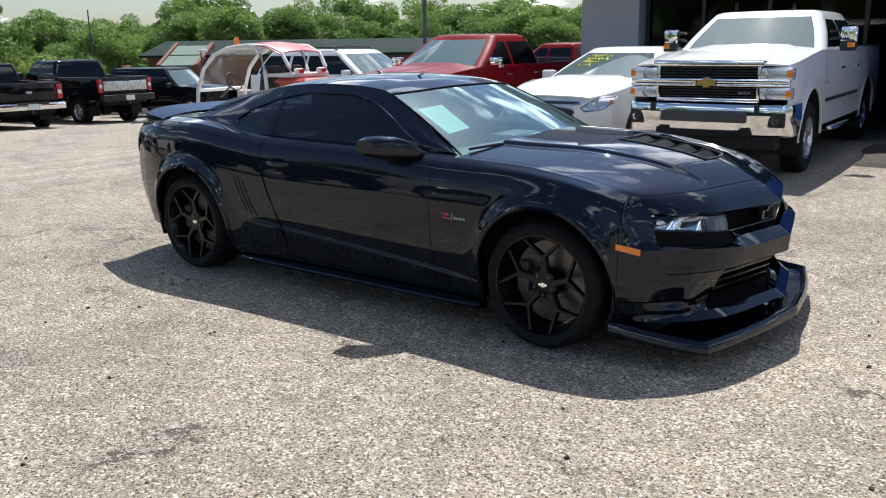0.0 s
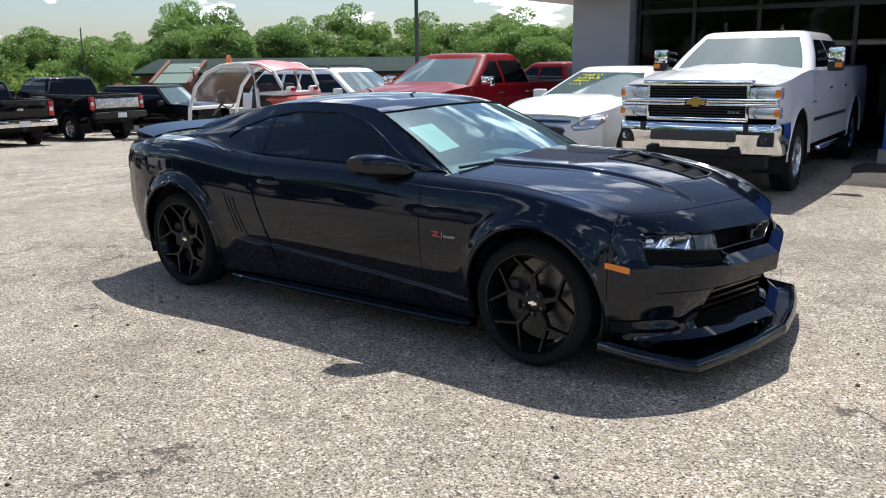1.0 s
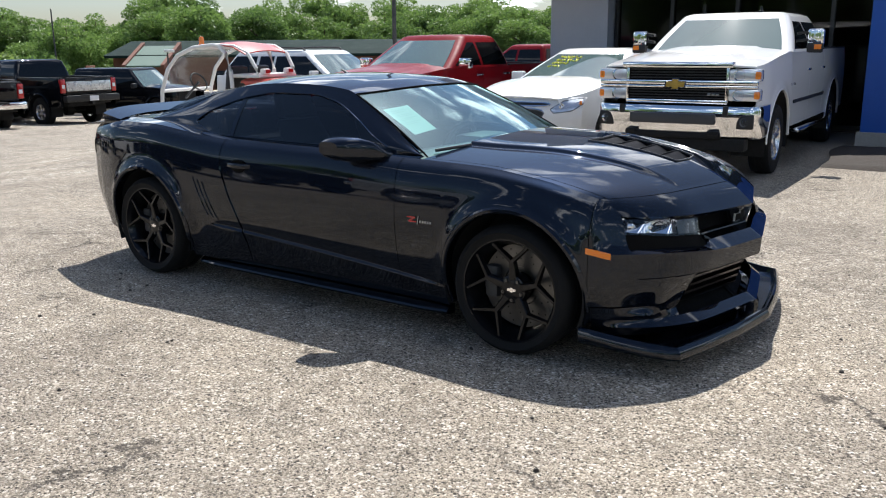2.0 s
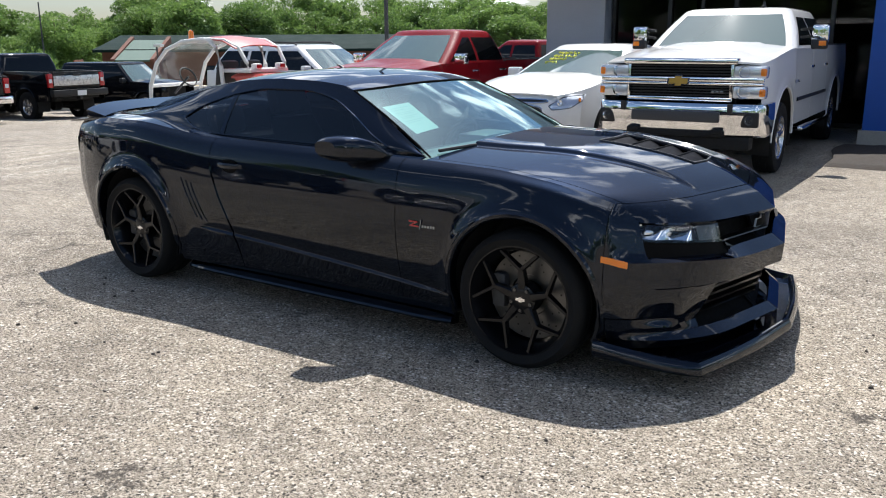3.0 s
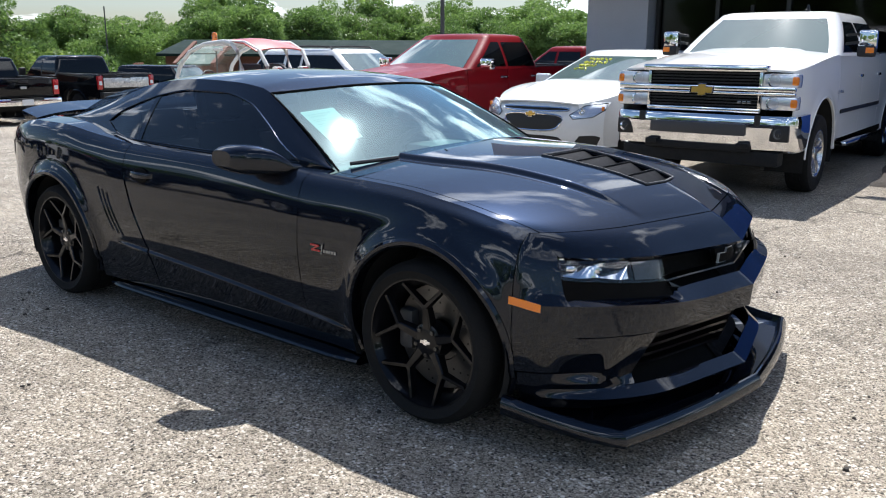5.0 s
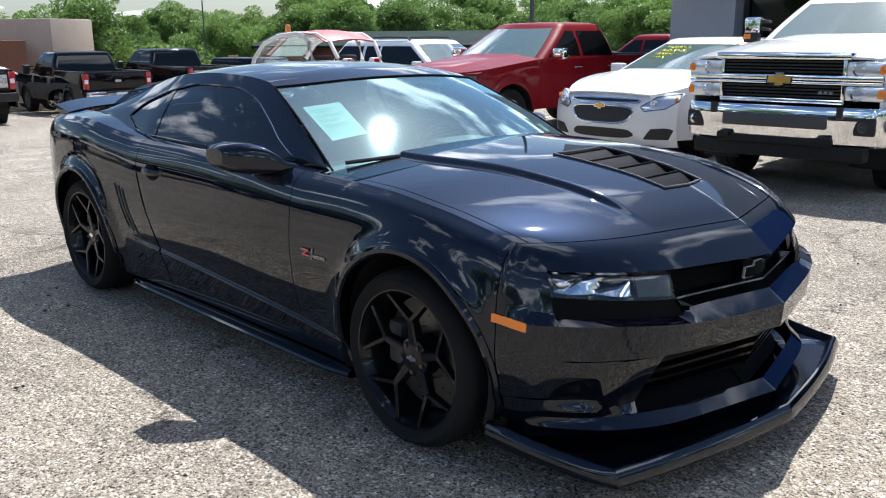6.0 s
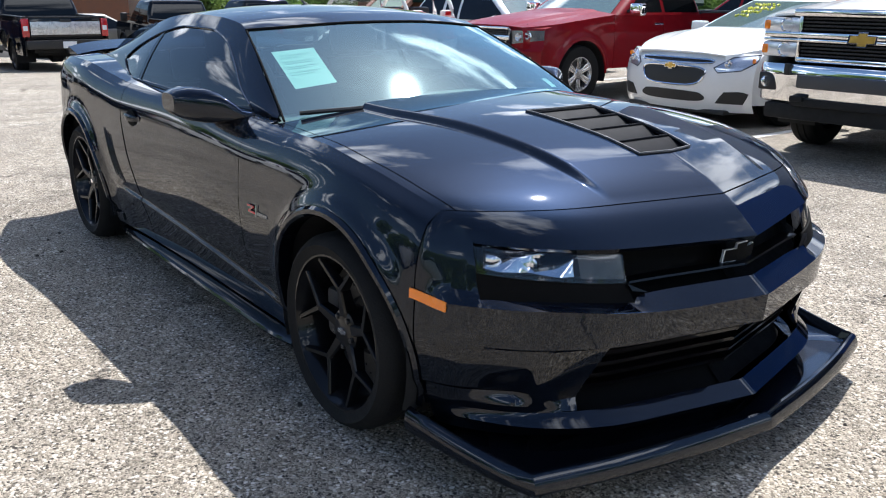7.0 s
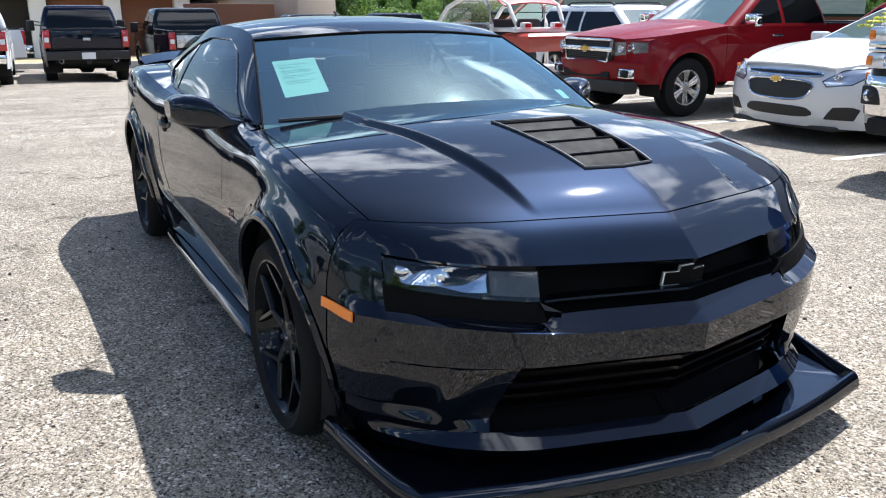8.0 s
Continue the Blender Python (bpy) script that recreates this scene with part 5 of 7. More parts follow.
        zb = d - 0.62
        b = self.plate((xr - 0.10, 0, zb), (0.22, W * 1.9, 0.20), bumper, "rear_bumper", 0.035, "bright rear bumper" if bumper is CHROME else "")
        self.plate((xr - 0.12, 0, zb + 0.075), (0.20, W * 0.9, 0.06), TRIM, "step_pad", 0.01, "", b)
        self.plate((xr - 0.215, 0, zb - 0.005), (0.012, 0.31, 0.155), PLATE, "number_plate", 0.003, "blank pale number plate", b)
        self.plate((xr - 0.02, 0, zb - 0.15), (0.3, 0.10, 0.10), TRIM, "tow_hitch", 0.01)
        self.plate((xr + 0.25, 0, zb - 0.12), (0.5, W * 1.5, 0.14), WELL, "frame_rail", 0.01)
        bm = bmesh.new()
        lathe(bm, [(0.001, -W + 0.1), (0.05, -W + 0.1), (0.055, -0.2), (0.16, -0.12), (0.16, 0.12), (0.055, 0.2), (0.05, W - 0.1), (0.001, W - 0.1)], 14, Matrix.Translation((-self.wb / 2, 0, self.tyre)))
        finish("rear_axle", bm, WELL, self.e)


def slats(car, x, y0, y1, z0, z1, n, material, name="grille_slat", depth=0.03, parent=None):
    for k in range(n):
        z = lerp(z0, z1, (k + 0.5) / n)
        car.plate((x, (y0 + y1) / 2, z), (depth, y1 - y0, (z1 - z0) / n * 0.45), material, name, 0.004, "", parent)


def cross_badge(car, x, z, w, parent=None):
    bm = bmesh.new()
    prism(bm, [(a * w, b * w) for a, b in BADGE], lambda a, b, d: Vector((x + d, a, z + b)), 0.02)
    o = finish("badge", bm, CHROME, parent or car.e, "gold badge with a chrome edge")
    bm = bmesh.new()
    prism(bm, [(a * w * 0.86, b * w * 0.80) for a, b in BADGE], lambda a, b, d: Vector((x + 0.02 + d, a, z + b)), 0.006)
    finish("badge_face", bm, GOLD, o)


def round_lamp(car, x, y, z, r, parent):
    bm = bmesh.new()
    lathe(bm, [(0.001, 0.03), (r * 0.6, 0.025), (r, 0.0), (r * 1.08, -0.008), (r * 1.1, 0.02)], 20, Matrix.Translation((x, y, z)) @ Matrix.Rotation(radians(90), 4, "Z"))
    finish("lamp", bm, CHROME, parent)
    bm = bmesh.new()
    lathe(bm, [(0.001, -0.02), (r * 0.5, -0.014), (r * 0.8, 0.0)], 16, Matrix.Translation((x, y, z)) @ Matrix.Rotation(radians(90), 4, "Z"))
    finish("lamp_lens", bm, CLEAR, parent)


# heavy white pickup facing the coupe's flank
def facing(x, y, yaw):
    return pose(x, y, ground_z(x, y), 0, 0, yaw)


white_truck = Car("pickup_truck", "white heavy-duty crew-cab pickup truck with a chrome front", "pickup truck", WHITE_PAINT, facing(-0.07, 7.90, -87.2) @ Matrix.Diagonal((1, 0.925, 1, 1)),
                  wb=3.90, fo=0.98, ro=1.15, W=0.995, tyre=0.405, rim=0.245, sill=0.50, hood0=1.405, hood1=1.265, belt=1.41, roof=1.91, cf=1.38, cb=-0.98, rake=0.68, deck=1.42,
                  style="five", nose=0.5, nose_w=0.05, tumble=0.25, arch=0.185, glassm=GREEN_GLASS, bow=0.09, pillar=0.125)
c, X = white_truck, white_truck.xf
c.mirrors(1.08, 1.50, CHROME, True)
c.handles(1.17, CHROME)
c.rear_pickup(None, 1.2)
grille = c.plate((X - 0.03, 0, 1.075), (0.12, 1.20, 0.44), GRILLE_DARK, "grille", 0.02, "black grille with chrome bars")
c.plate((X + 0.02, 0, 1.285), (0.14, 1.34, 0.065), CHROME, "hood_bar", 0.02)
c.plate((X + 0.045, 0, 1.095), (0.05, 1.92, 0.05), CHROME, "grille_bar", 0.015, "", grille)
c.plate((X + 0.045, 0, 1.050), (0.05, 1.92, 0.028), CHROME, "grille_bar", 0.01, "", grille)
c.plate((X + 0.03, 0, 0.885), (0.06, 1.24, 0.045), CHROME, "grille_bar", 0.015, "", grille)
for y in (-0.605, 0.605):
    c.plate((X + 0.03, y, 1.08), (0.05, 0.035, 0.42), CHROME, "grille_bar", 0.01, "", grille)
slats(c, X + 0.03, -0.58, 0.58, 1.13, 1.25, 4, TRIM, parent=grille)
slats(c, X + 0.03, -0.58, 0.58, 0.91, 1.03, 4, TRIM, parent=grille)
cross_badge(c, X + 0.06, 1.075, 0.27, grille)
for k in range(3):
    c.plate((X + 0.052, 0.40 + k * 0.05, 0.965), (0.01, 0.036, 0.026), LAMP_GREY, "trim_badge", 0.004, "", grille)
for s in (-1, 1):
    for z in (1.175, 0.965):
        lamp = c.plate((X - 0.03, s * 0.80, z), (0.16, 0.36, 0.135), LAMP_SILVER, "headlight", 0.03, "stacked chrome headlight with amber side")
        round_lamp(c, X + 0.058, s * 0.74, z, 0.060, lamp)
        c.plate((X - 0.015, s * 0.945, z), (0.15, 0.065, 0.085), AMBER, "side_lens", 0.02, "amber side lens", lamp)
bumper_w = bmesh.new()
rows = []
wrap = [(X - 0.42, -1.0), (X - 0.20, -1.005)] + [(X + 0.15 - 0.09 * abs(y) ** 3 - 0.13 * clamp((abs(y) - 0.92) / 0.08) ** 2, y) for y in lin(-1.0, 1.0, 41)] + [(X - 0.20, 1.005), (X - 0.42, 1.0)]
for x, y in wrap:
    d = 0.14 if abs(y) < 0.985 else 0.0
    g = Vector((0, math.copysign(0.02, y) if not d else 0, 0))
    rows.append([Vector((x - d - 0.02, y, 0.855)) - g, Vector((x - 0.01, y, 0.845)), Vector((x + 0.012, y, 0.80)) + g * 0.4, Vector((x, y, 0.70)) + g * 0.4, Vector((x - 0.03, y, 0.52)), Vector((x - d * 0.8 - 0.01, y, 0.49)) - g])
sheet(bumper_w, rows)
bump = finish("front_bumper", bumper_w, CHROME, c.e, "deep chrome front bumper", 40)
c.plate((X + 0.15, 0, 0.705), (0.05, 1.04, 0.115), GREY_PLASTIC, "bumper_grille", 0.02, "", bump)
c.plate((X + 0.09, 0, 0.525), (0.12, 1.16, 0.07), WELL, "lower_valance", 0.02, "", bump)
c.plate((X + 0.0, 0, 0.43), (0.20, 1.72, 0.14), WELL, "air_dam", 0.03, "black plastic air dam", bump)
for s in (-1, 1):
    fog = c.plate((X + 0.075, s * 0.845, 0.685), (0.07, 0.19, 0.16), TRIM, "fog_housing", 0.02, "", bump)
    round_lamp(c, X + 0.125, s * 0.845, 0.685, 0.05, fog)
    c.plate((X + 0.135, s * 0.63, 0.80), (0.05, 0.06, 0.10), TRIM, "bumper_guide", 0.01, "", bump)
    c.plate((X + 0.13, s * 0.50, 0.555), (0.10, 0.13, 0.05), WELL, "tow_hook", 0.015, "", bump)
    c.plate((-0.05, s * 0.99, 0.43), (2.1, 0.15, 0.05), CHROME, "side_step", 0.02, "bright side step")
    c.plate((0.1, s * (c.half(0.1, 0.80) + 0.008), 0.80), (2.2, 0.016, 0.045), TRIM, "door_moulding", 0.006)
    c.plate((1.28, s * (c.half(1.28, 1.02) + 0.006), 1.02), (0.26, 0.008, 0.03), SILVER_PAINT, "fender_script", 0.003)
bm = bmesh.new()
box(bm, (0.54, 0.34, 1.912), (0.13, 0.05, 0.03), 0.012)
box(bm, (0.52, 0.34, 1.942), (0.07, 0.03, 0.06), 0.012, Matrix.Rotation(radians(-20), 4, "Y"))
finish("roof_antenna", bm, TRIM, c.e)

# red mid-size pickup
red_truck = Car("pickup_truck", "bright red mid-size crew-cab pickup truck with alloy wheels", "pickup truck", RED_PAINT, facing(-5.37, 8.03, -90),
                wb=3.40, fo=0.86, ro=1.08, W=0.935, tyre=0.382, rim=0.226, sill=0.44, hood0=1.15, hood1=1.00, belt=1.16, roof=1.70, cf=1.02, cb=-0.88, rake=0.74, deck=1.17,
                style="six", nose=0.55, nose_w=0.24, arch=0.085, glassm=GREEN_GLASS, bow=0.09, flare=0.034, tumble=0.25, pillar=0.125)
c, X = red_truck, red_truck.xf
c.mirrors(0.76, 1.18, CHROME)
c.handles(1.03, CHROME)
c.rear_pickup(None, 1.0)
bm = bmesh.new()
rows = []
for y in lin(-0.90, 0.90, 31):
    x = X + 0.06 - 0.36 * abs(y) ** 3
    rows.append([Vector((x - 0.10, y, 1.01)), Vector((x, y, 0.99)), Vector((x + 0.015, y, 0.88)), Vector((x + 0.03, y, 0.74)), Vector((x + 0.07, y, 0.70)), Vector((x + 0.07, y, 0.56)), Vector((x + 0.02, y, 0.47)), Vector((x - 0.05, y, 0.45))])
sheet(bm, rows)
finish("front_bumper", bm, RED_PAINT, c.e, "body-coloured front bumper")
gr = c.plate((X + 0.055, 0, 0.85), (0.08, 1.02, 0.28), WELL, "grille", 0.05, "black grille split by a chrome bar")
c.plate((X + 0.10, 0, 0.868), (0.03, 1.06, 0.062), CHROME, "grille_bar", 0.02, "", gr)
for z, w in ((0.988, 0.98), (0.712, 0.86)):
    c.plate((X + 0.085, 0, z), (0.04, w, 0.03), CHROME, "grille_trim", 0.012, "", gr)
for s in (-1, 1):
    bm = bmesh.new()
    bar(bm, (X + 0.085, s * 0.51, 0.98), (X + 0.085, s * 0.44, 0.715), 0.03, 0.03, 0.04, 0.04, Vector((1, 0, 0)))
    finish("grille_trim", bm, CHROME, gr)
slats(c, X + 0.085, -0.46, 0.46, 0.905, 0.98, 3, TRIM, parent=gr)
slats(c, X + 0.085, -0.43, 0.43, 0.725, 0.83, 4, TRIM, parent=gr)
cross_badge(c, X + 0.115, 0.868, 0.20, gr)
for s in (-1, 1):
    bm = bmesh.new()
    rows = [[Vector(((X + 0.085 - 0.36 * lerp(0.50, 0.90, u) ** 3), s * lerp(0.50, 0.90, u), lerp(0.785, 0.845, u) + lerp(0, lerp(0.175, 0.12, u), v))) for v in lin(0, 1, 5)] for u in lin(0, 1, 10)]
    sheet(bm, rows)
    hl = finish("headlight", thicken(bm, 0.02), LAMP_GREY, c.e, "dark-rimmed projector headlight")
    for u in (0.32, 0.62):
        round_lamp(c, (X + 0.085 - 0.36 * lerp(0.50, 0.90, u) ** 3) + 0.04, s * lerp(0.50, 0.90, u), lerp(0.785, 0.845, u) + 0.075, 0.045, hl)
    bm = bmesh.new()
    rows = [[Vector(((X + 0.085 - 0.36 * lerp(0.50, 0.90, u) ** 3) + 0.045, s * lerp(0.50, 0.90, u), lerp(0.785, 0.845, u) + lerp(0, lerp(0.175, 0.12, u), v))) for v in lin(0, 1, 4)] for u in lin(0, 1, 10)]
    sheet(bm, rows)
    finish("headlight_lens", bm, CLEAR, hl)
    fg = c.plate((X - 0.015, s * 0.70, 0.575), (0.12, 0.24, 0.13), CHROME, "fog_surround", 0.03, "chrome fog lamp surround")
    c.plate((X + 0.04, s * 0.70, 0.575), (0.03, 0.21, 0.095), WELL, "fog_recess", 0.02, "", fg)
    round_lamp(c, X + 0.07, s * 0.69, 0.575, 0.035, fg)
c.plate((X - 0.02, 0, 0.40), (0.22, 1.62, 0.17), TRIM, "air_dam", 0.04, "black plastic lower bumper")
c.plate((X + 0.045, 0, 0.545), (0.14, 0.98, 0.09), WELL, "lower_grille", 0.02)

# white sedan between the two trucks
white_sedan = Car("sedan", "white four-door sedan with yellow marker writing on its windshield", "car", WHITE_PAINT, facing(-2.45, 8.12, -91),
                  wb=2.737, fo=0.86, ro=1.05, W=0.925, tyre=0.335, rim=0.22, sill=0.26, hood0=0.99, hood1=0.80, belt=0.97, roof=1.46, cf=0.95, cb=-1.55, rake=0.95, back=0.62, deck=1.05,
                  style="five", nose=0.75, nose_w=0.30, tumble=0.28, arch=0.035, glassm=GREEN_GLASS, bow=0.16)
c, X = white_sedan, white_sedan.xf
c.mirrors(0.55, 0.97, WHITE_PAINT)
sed_x = lambda y: X + 0.13 - 0.30 * abs(y) ** 2.2 - 0.25 * max(0, abs(y) - 0.72)
sed_z = curve((0.19, -0.05), (0.30, 0.0), (0.50, 0.02), (0.66, 0.0), (0.76, -0.06), (0.82, -0.14))
bm = bmesh.new()
sheet(bm, [[Vector((sed_x(y) + sed_z(z), y, z)) for z in lin(0.19, 0.82, 18)] for y in lin(-0.89, 0.89, 45)])
finish("front_bumper", bm, WHITE_PAINT, c.e)


def oval(w0, w1, z0, z1, n=28, pw=0.55):
    """An outline of half width w1 at the top and w0 at the bottom."""
    out = []
    for k in range(n):
        a = 2 * math.pi * k / n
        v = math.copysign(abs(math.sin(a)) ** pw, math.sin(a)) * 0.5 + 0.5
        out.append((lerp(w0, w1, v) * math.copysign(abs(math.cos(a)) ** pw, math.cos(a)), lerp(z0, z1, v)))
    return out


def strips(pts, n=14):
    """Cuts an outline into upright slices, so that a curved panel keeps to its surface."""
    ys = [p[0] for p in pts]
    cutsy = lin(min(ys) + 0.002, max(ys) - 0.002, n)
    res = []
    for y in cutsy:
        zs = []
        for (a, za), (b2, zb2) in zip(pts, pts[1:] + pts[:1]):
            if (a - y) * (b2 - y) <= 0 and a != b2:
                zs.append(lerp(za, zb2, (y - a) / (b2 - a)))
        res.append((y, min(zs), max(zs)))
    return res


def face_panel(name, pts, lift, material, parent, label="", n=16):
    bm = bmesh.new()
    sheet(bm, [[Vector((sed_x(y) + sed_z(lerp(a, b2, v)) + lift, y, lerp(a, b2, v))) for v in lin(0, 1, 6)] for y, a, b2 in strips(pts, n)])
    return finish(name, thicken(bm, -0.012) if lift < 0.004 else thicken(bm, 0.012), material, parent, label)


def face_line(name, pts, r, material, parent):
    bm = bmesh.new()
    tube(bm, [Vector((sed_x(y) + sed_z(z) + 0.012, y, z)) for y, z in pts + pts[:1]], r, 6, False)
    return finish(name, bm, material, parent)


for nm, o in (("upper_grille", oval(0.48, 0.505, 0.705, 0.750)), ("main_grille", oval(0.36, 0.47, 0.46, 0.67)), ("lower_grille", oval(0.45, 0.43, 0.285, 0.40))):
    gp = face_panel(nm, o, 0.006, TRIM, c.e, "dark honeycomb grille with a chrome rim")
    if nm != "lower_grille":
        face_line("grille_rim", o, 0.012, CHROME, gp)
for s in (-1, 1):
    fp = [(s * y, z) for y, z in ((0.555, 0.285), (0.845, 0.285), (0.865, 0.40), (0.80, 0.425), (0.635, 0.41))]
    face_panel("fog_pocket", fp, 0.006, TRIM, c.e, "dark fog pocket", 8)
    hp = [(s * y, z) for y, z in ((0.515, 0.665), (0.565, 0.615), (0.78, 0.645), (0.885, 0.735), (0.875, 0.812), (0.66, 0.778))]
    hl = face_panel("headlight", hp, 0.004, LAMP_SILVER, c.e, "swept-back clear headlight", 12)
    face_panel("headlight_lens", hp, 0.02, CLEAR, hl, "", 12)
    face_line("lamp_rim", hp, 0.006, TRIM, hl)
    y = s * 0.66
    round_lamp(c, sed_x(y) + 0.02, y, 0.715, 0.035, hl)
    y = s * 0.86
    c.plate((sed_x(y) - 0.03, y, 0.75), (0.03, 0.03, 0.05), AMBER, "turn_lens", 0.008, "", hl)
cross_badge(c, sed_x(0) + 0.02, 0.665, 0.16)
c.plate((X - 0.20, 0, 0.185), (0.5, 1.36, 0.05), TRIM, "air_dam", 0.02)
random.seed(5)
for row in range(4):                                              # marker writing that cannot be read
    f = -0.72
    while f < (-0.05, -0.12, -0.3, -0.45)[row]:
        bm = bmesh.new()
        w = random.uniform(0.03, 0.07)
        v0 = 0.82 - row * 0.10
        pts = [c.shield_at(v0 + random.uniform(-0.03, 0.03), f + w * k / 3) for k in range(4)]
        tube(bm, pts, 0.010, 5)
        finish("marker_stroke", bm, YELLOW_INK, c.shield_ob)
        f += w + random.uniform(0.015, 0.05)

# white sport utility vehicle behind the red truck
white_suv = Car("suv", "white sport utility vehicle with black roof rails", "car", WHITE_PAINT, facing(-10.48, 10.42, 3),
                wb=2.95, fo=0.95, ro=1.05, W=0.97, tyre=0.37, rim=0.24, sill=0.33, hood0=1.10, hood1=0.95, belt=1.10, roof=1.68, cf=1.05, cb=-2.30, rake=0.80, back=0.35, style="five",
                nose=0.5, nose_w=0.2, tumble=0.22, glassm=GREEN_GLASS, bow=0.1)
white_suv.mirrors(0.70, 1.10, WHITE_PAINT)
white_suv.handles(0.98, WHITE_PAINT)
for s in (-1, 1):
    bm = bmesh.new()
    tube(bm, [(0.10, s * 0.66, 1.655), (0.02, s * 0.66, 1.715), (-0.6, s * 0.66, 1.73), (-1.3, s * 0.66, 1.715), (-1.42, s * 0.66, 1.655)], 0.022, 7)
    finish("roof_rail", bm, TRIM, white_suv.e, "black roof rail")

# far red pickup behind
far_red = Car("pickup_truck", "dark red pickup truck parked behind the row", "pickup truck", RED_PAINT, facing(-7.6, 15.5, 176),
              wb=3.2, fo=0.9, ro=1.1, W=0.90, tyre=0.34, rim=0.21, sill=0.38, hood0=1.0, hood1=0.94, belt=1.03, roof=1.58, cf=1.0, cb=-0.8, deck=1.04, style="six", tumble=0.22)
far_red.rear_pickup(None, 0.84)
far_red.mirrors(0.75, 1.05, TRIM)

# the row of dark pickups with their tails to the coupe
ROW = "row of parked dark pickups"


def dark_truck(x, y, yaw, paint, label, gate=None, bumper=CHROME, lift=0.0, tyre=0.40, gate_label=""):
    t = Car("pickup_truck", label, "pickup truck", paint, facing(x, y, yaw), wb=3.9, fo=0.95, ro=1.22, W=0.99, tyre=tyre, rim=0.25, sill=0.48 + lift, hood0=1.26 + lift, hood1=1.20 + lift,
            belt=1.28 + lift, roof=1.92 + lift, cf=1.20, cb=-0.80, deck=1.36 + lift, style="six", group=ROW, rim_mat=ALLOY if lift else STEEL, arch=0.07 + lift * 0.35)
    t.rear_pickup(gate, 1.14 + lift, bumper, gate_label)
    t.mirrors(0.95, 1.34 + lift, TRIM, True)
    t.handles(1.12 + lift, TRIM)
    return t


ram = dark_truck(-21.9, 0.49, 178, NAVY_PAINT, "dark navy pickup truck with twin exhausts, seen from behind", None, TRIM)
for s in (-1, 1):
    bm = bmesh.new()
    lathe(bm, [(0.045, 0.0), (0.055, -0.01), (0.055, 0.12), (0.04, 0.12), (0.04, 0.005)], 16, Matrix.Translation((ram.xr - 0.20, s * 0.62, 0.62)) @ Matrix.Rotation(radians(-90), 4, "Z"))
    finish("exhaust_tip", bm, CHROME, ram.e)
dark_truck(-21.4, 3.2, 180, DARK_PAINT, "black pickup truck with a silver tailgate panel", SILVER_PAINT, TRIM, gate_label="brushed silver tailgate panel")
dark_truck(-23.4, 7.65, 178, DARK_PAINT, "black pickup truck with a chrome rear bumper", None, CHROME)
dark_truck(-24.4, 11.1, 182, DARK_PAINT, "lifted black pickup truck with a silver tailgate panel", SILVER_PAINT, TRIM, 0.16, 0.46, "brushed silver tailgate panel")
wt = Car("pickup_truck", "white pickup truck parked tail-on in the row", "pickup truck", WHITE_PAINT, facing(-20.6, -2.25, 178), wb=3.7, fo=0.95, ro=1.2, W=0.99, tyre=0.39, rim=0.24, sill=0.48,
         hood0=1.24, hood1=1.16, belt=1.26, roof=1.88, cf=1.15, cb=-0.8, deck=1.32, style="six")
wt.rear_pickup(None, 1.1)
wt2 = Car("pickup_truck", "white work pickup truck parked by the far building", "pickup truck", WHITE_PAINT, facing(-27.0, -3.8, -90), wb=3.7, fo=0.95, ro=1.2, W=0.99, tyre=0.39, rim=0.24, sill=0.48,
          hood0=1.24, hood1=1.16, belt=1.26, roof=1.88, cf=1.15, cb=-0.8, deck=1.32, style="six")
wt2.rear_pickup(None, 1.1)
blk_suv = Car("suv", "black sport utility vehicle with a sunlit windshield", "car", DARK_PAINT, facing(-24.6, 15.3, 18), wb=2.95, fo=0.9, ro=1.0, W=0.97, tyre=0.38, rim=0.24, sill=0.36, hood0=1.16, hood1=1.04,
              belt=1.16, roof=1.84, cf=0.95, cb=-2.25, rake=0.6, back=0.2, style="six", glassm=GREEN_GLASS)
blk_suv.mirrors(0.7, 1.16, TRIM)
for x, y, yaw, paint, label in ((-27.5, 6.6, 100, TAN_PAINT, "pale tan hatchback parked far off"), (-27.8, 11.4, 95, DARK_PAINT, "dark hatchback parked far off")):
    k = Car("hatchback", label, "car", paint, facing(x, y, yaw), wb=2.7, fo=0.85, ro=0.8, W=0.9, tyre=0.33, rim=0.21, sill=0.3, hood0=1.0, hood1=0.85, belt=1.0, roof=1.52, cf=0.85, cb=-1.9,
            rake=0.85, back=0.4, style="five", tumble=0.24, glassm=GREEN_GLASS)
    k.mirrors(0.5, 1.0, paint)


# cars parked across the drive, mirrored in the coupe's flank
ACROSS = "cars parked across the drive"
for x, y, yaw, paint, label in ((-17.0, -9.6, 4, WHITE_PAINT, "white pickup truck parked across the drive"), (-10.3, -9.8, 2, DARK_PAINT, "black pickup truck parked across the drive"),
                                (-23.8, -9.3, 5, DARK_PAINT, "black pickup truck parked across the drive"), (-3.6, -10.0, 1, SILVER_PAINT, "silver pickup truck parked across the drive")):
    k = Car("pickup_truck", label, "pickup truck", paint, facing(x, y, yaw), wb=3.7, fo=0.95, ro=1.2, W=0.99, tyre=0.39, rim=0.24, sill=0.48,
            hood0=1.24, hood1=1.16, belt=1.26, roof=1.88, cf=1.15, cb=-0.8, deck=1.32, style="six", group=ACROSS)
    k.rear_pickup(None, 1.1)


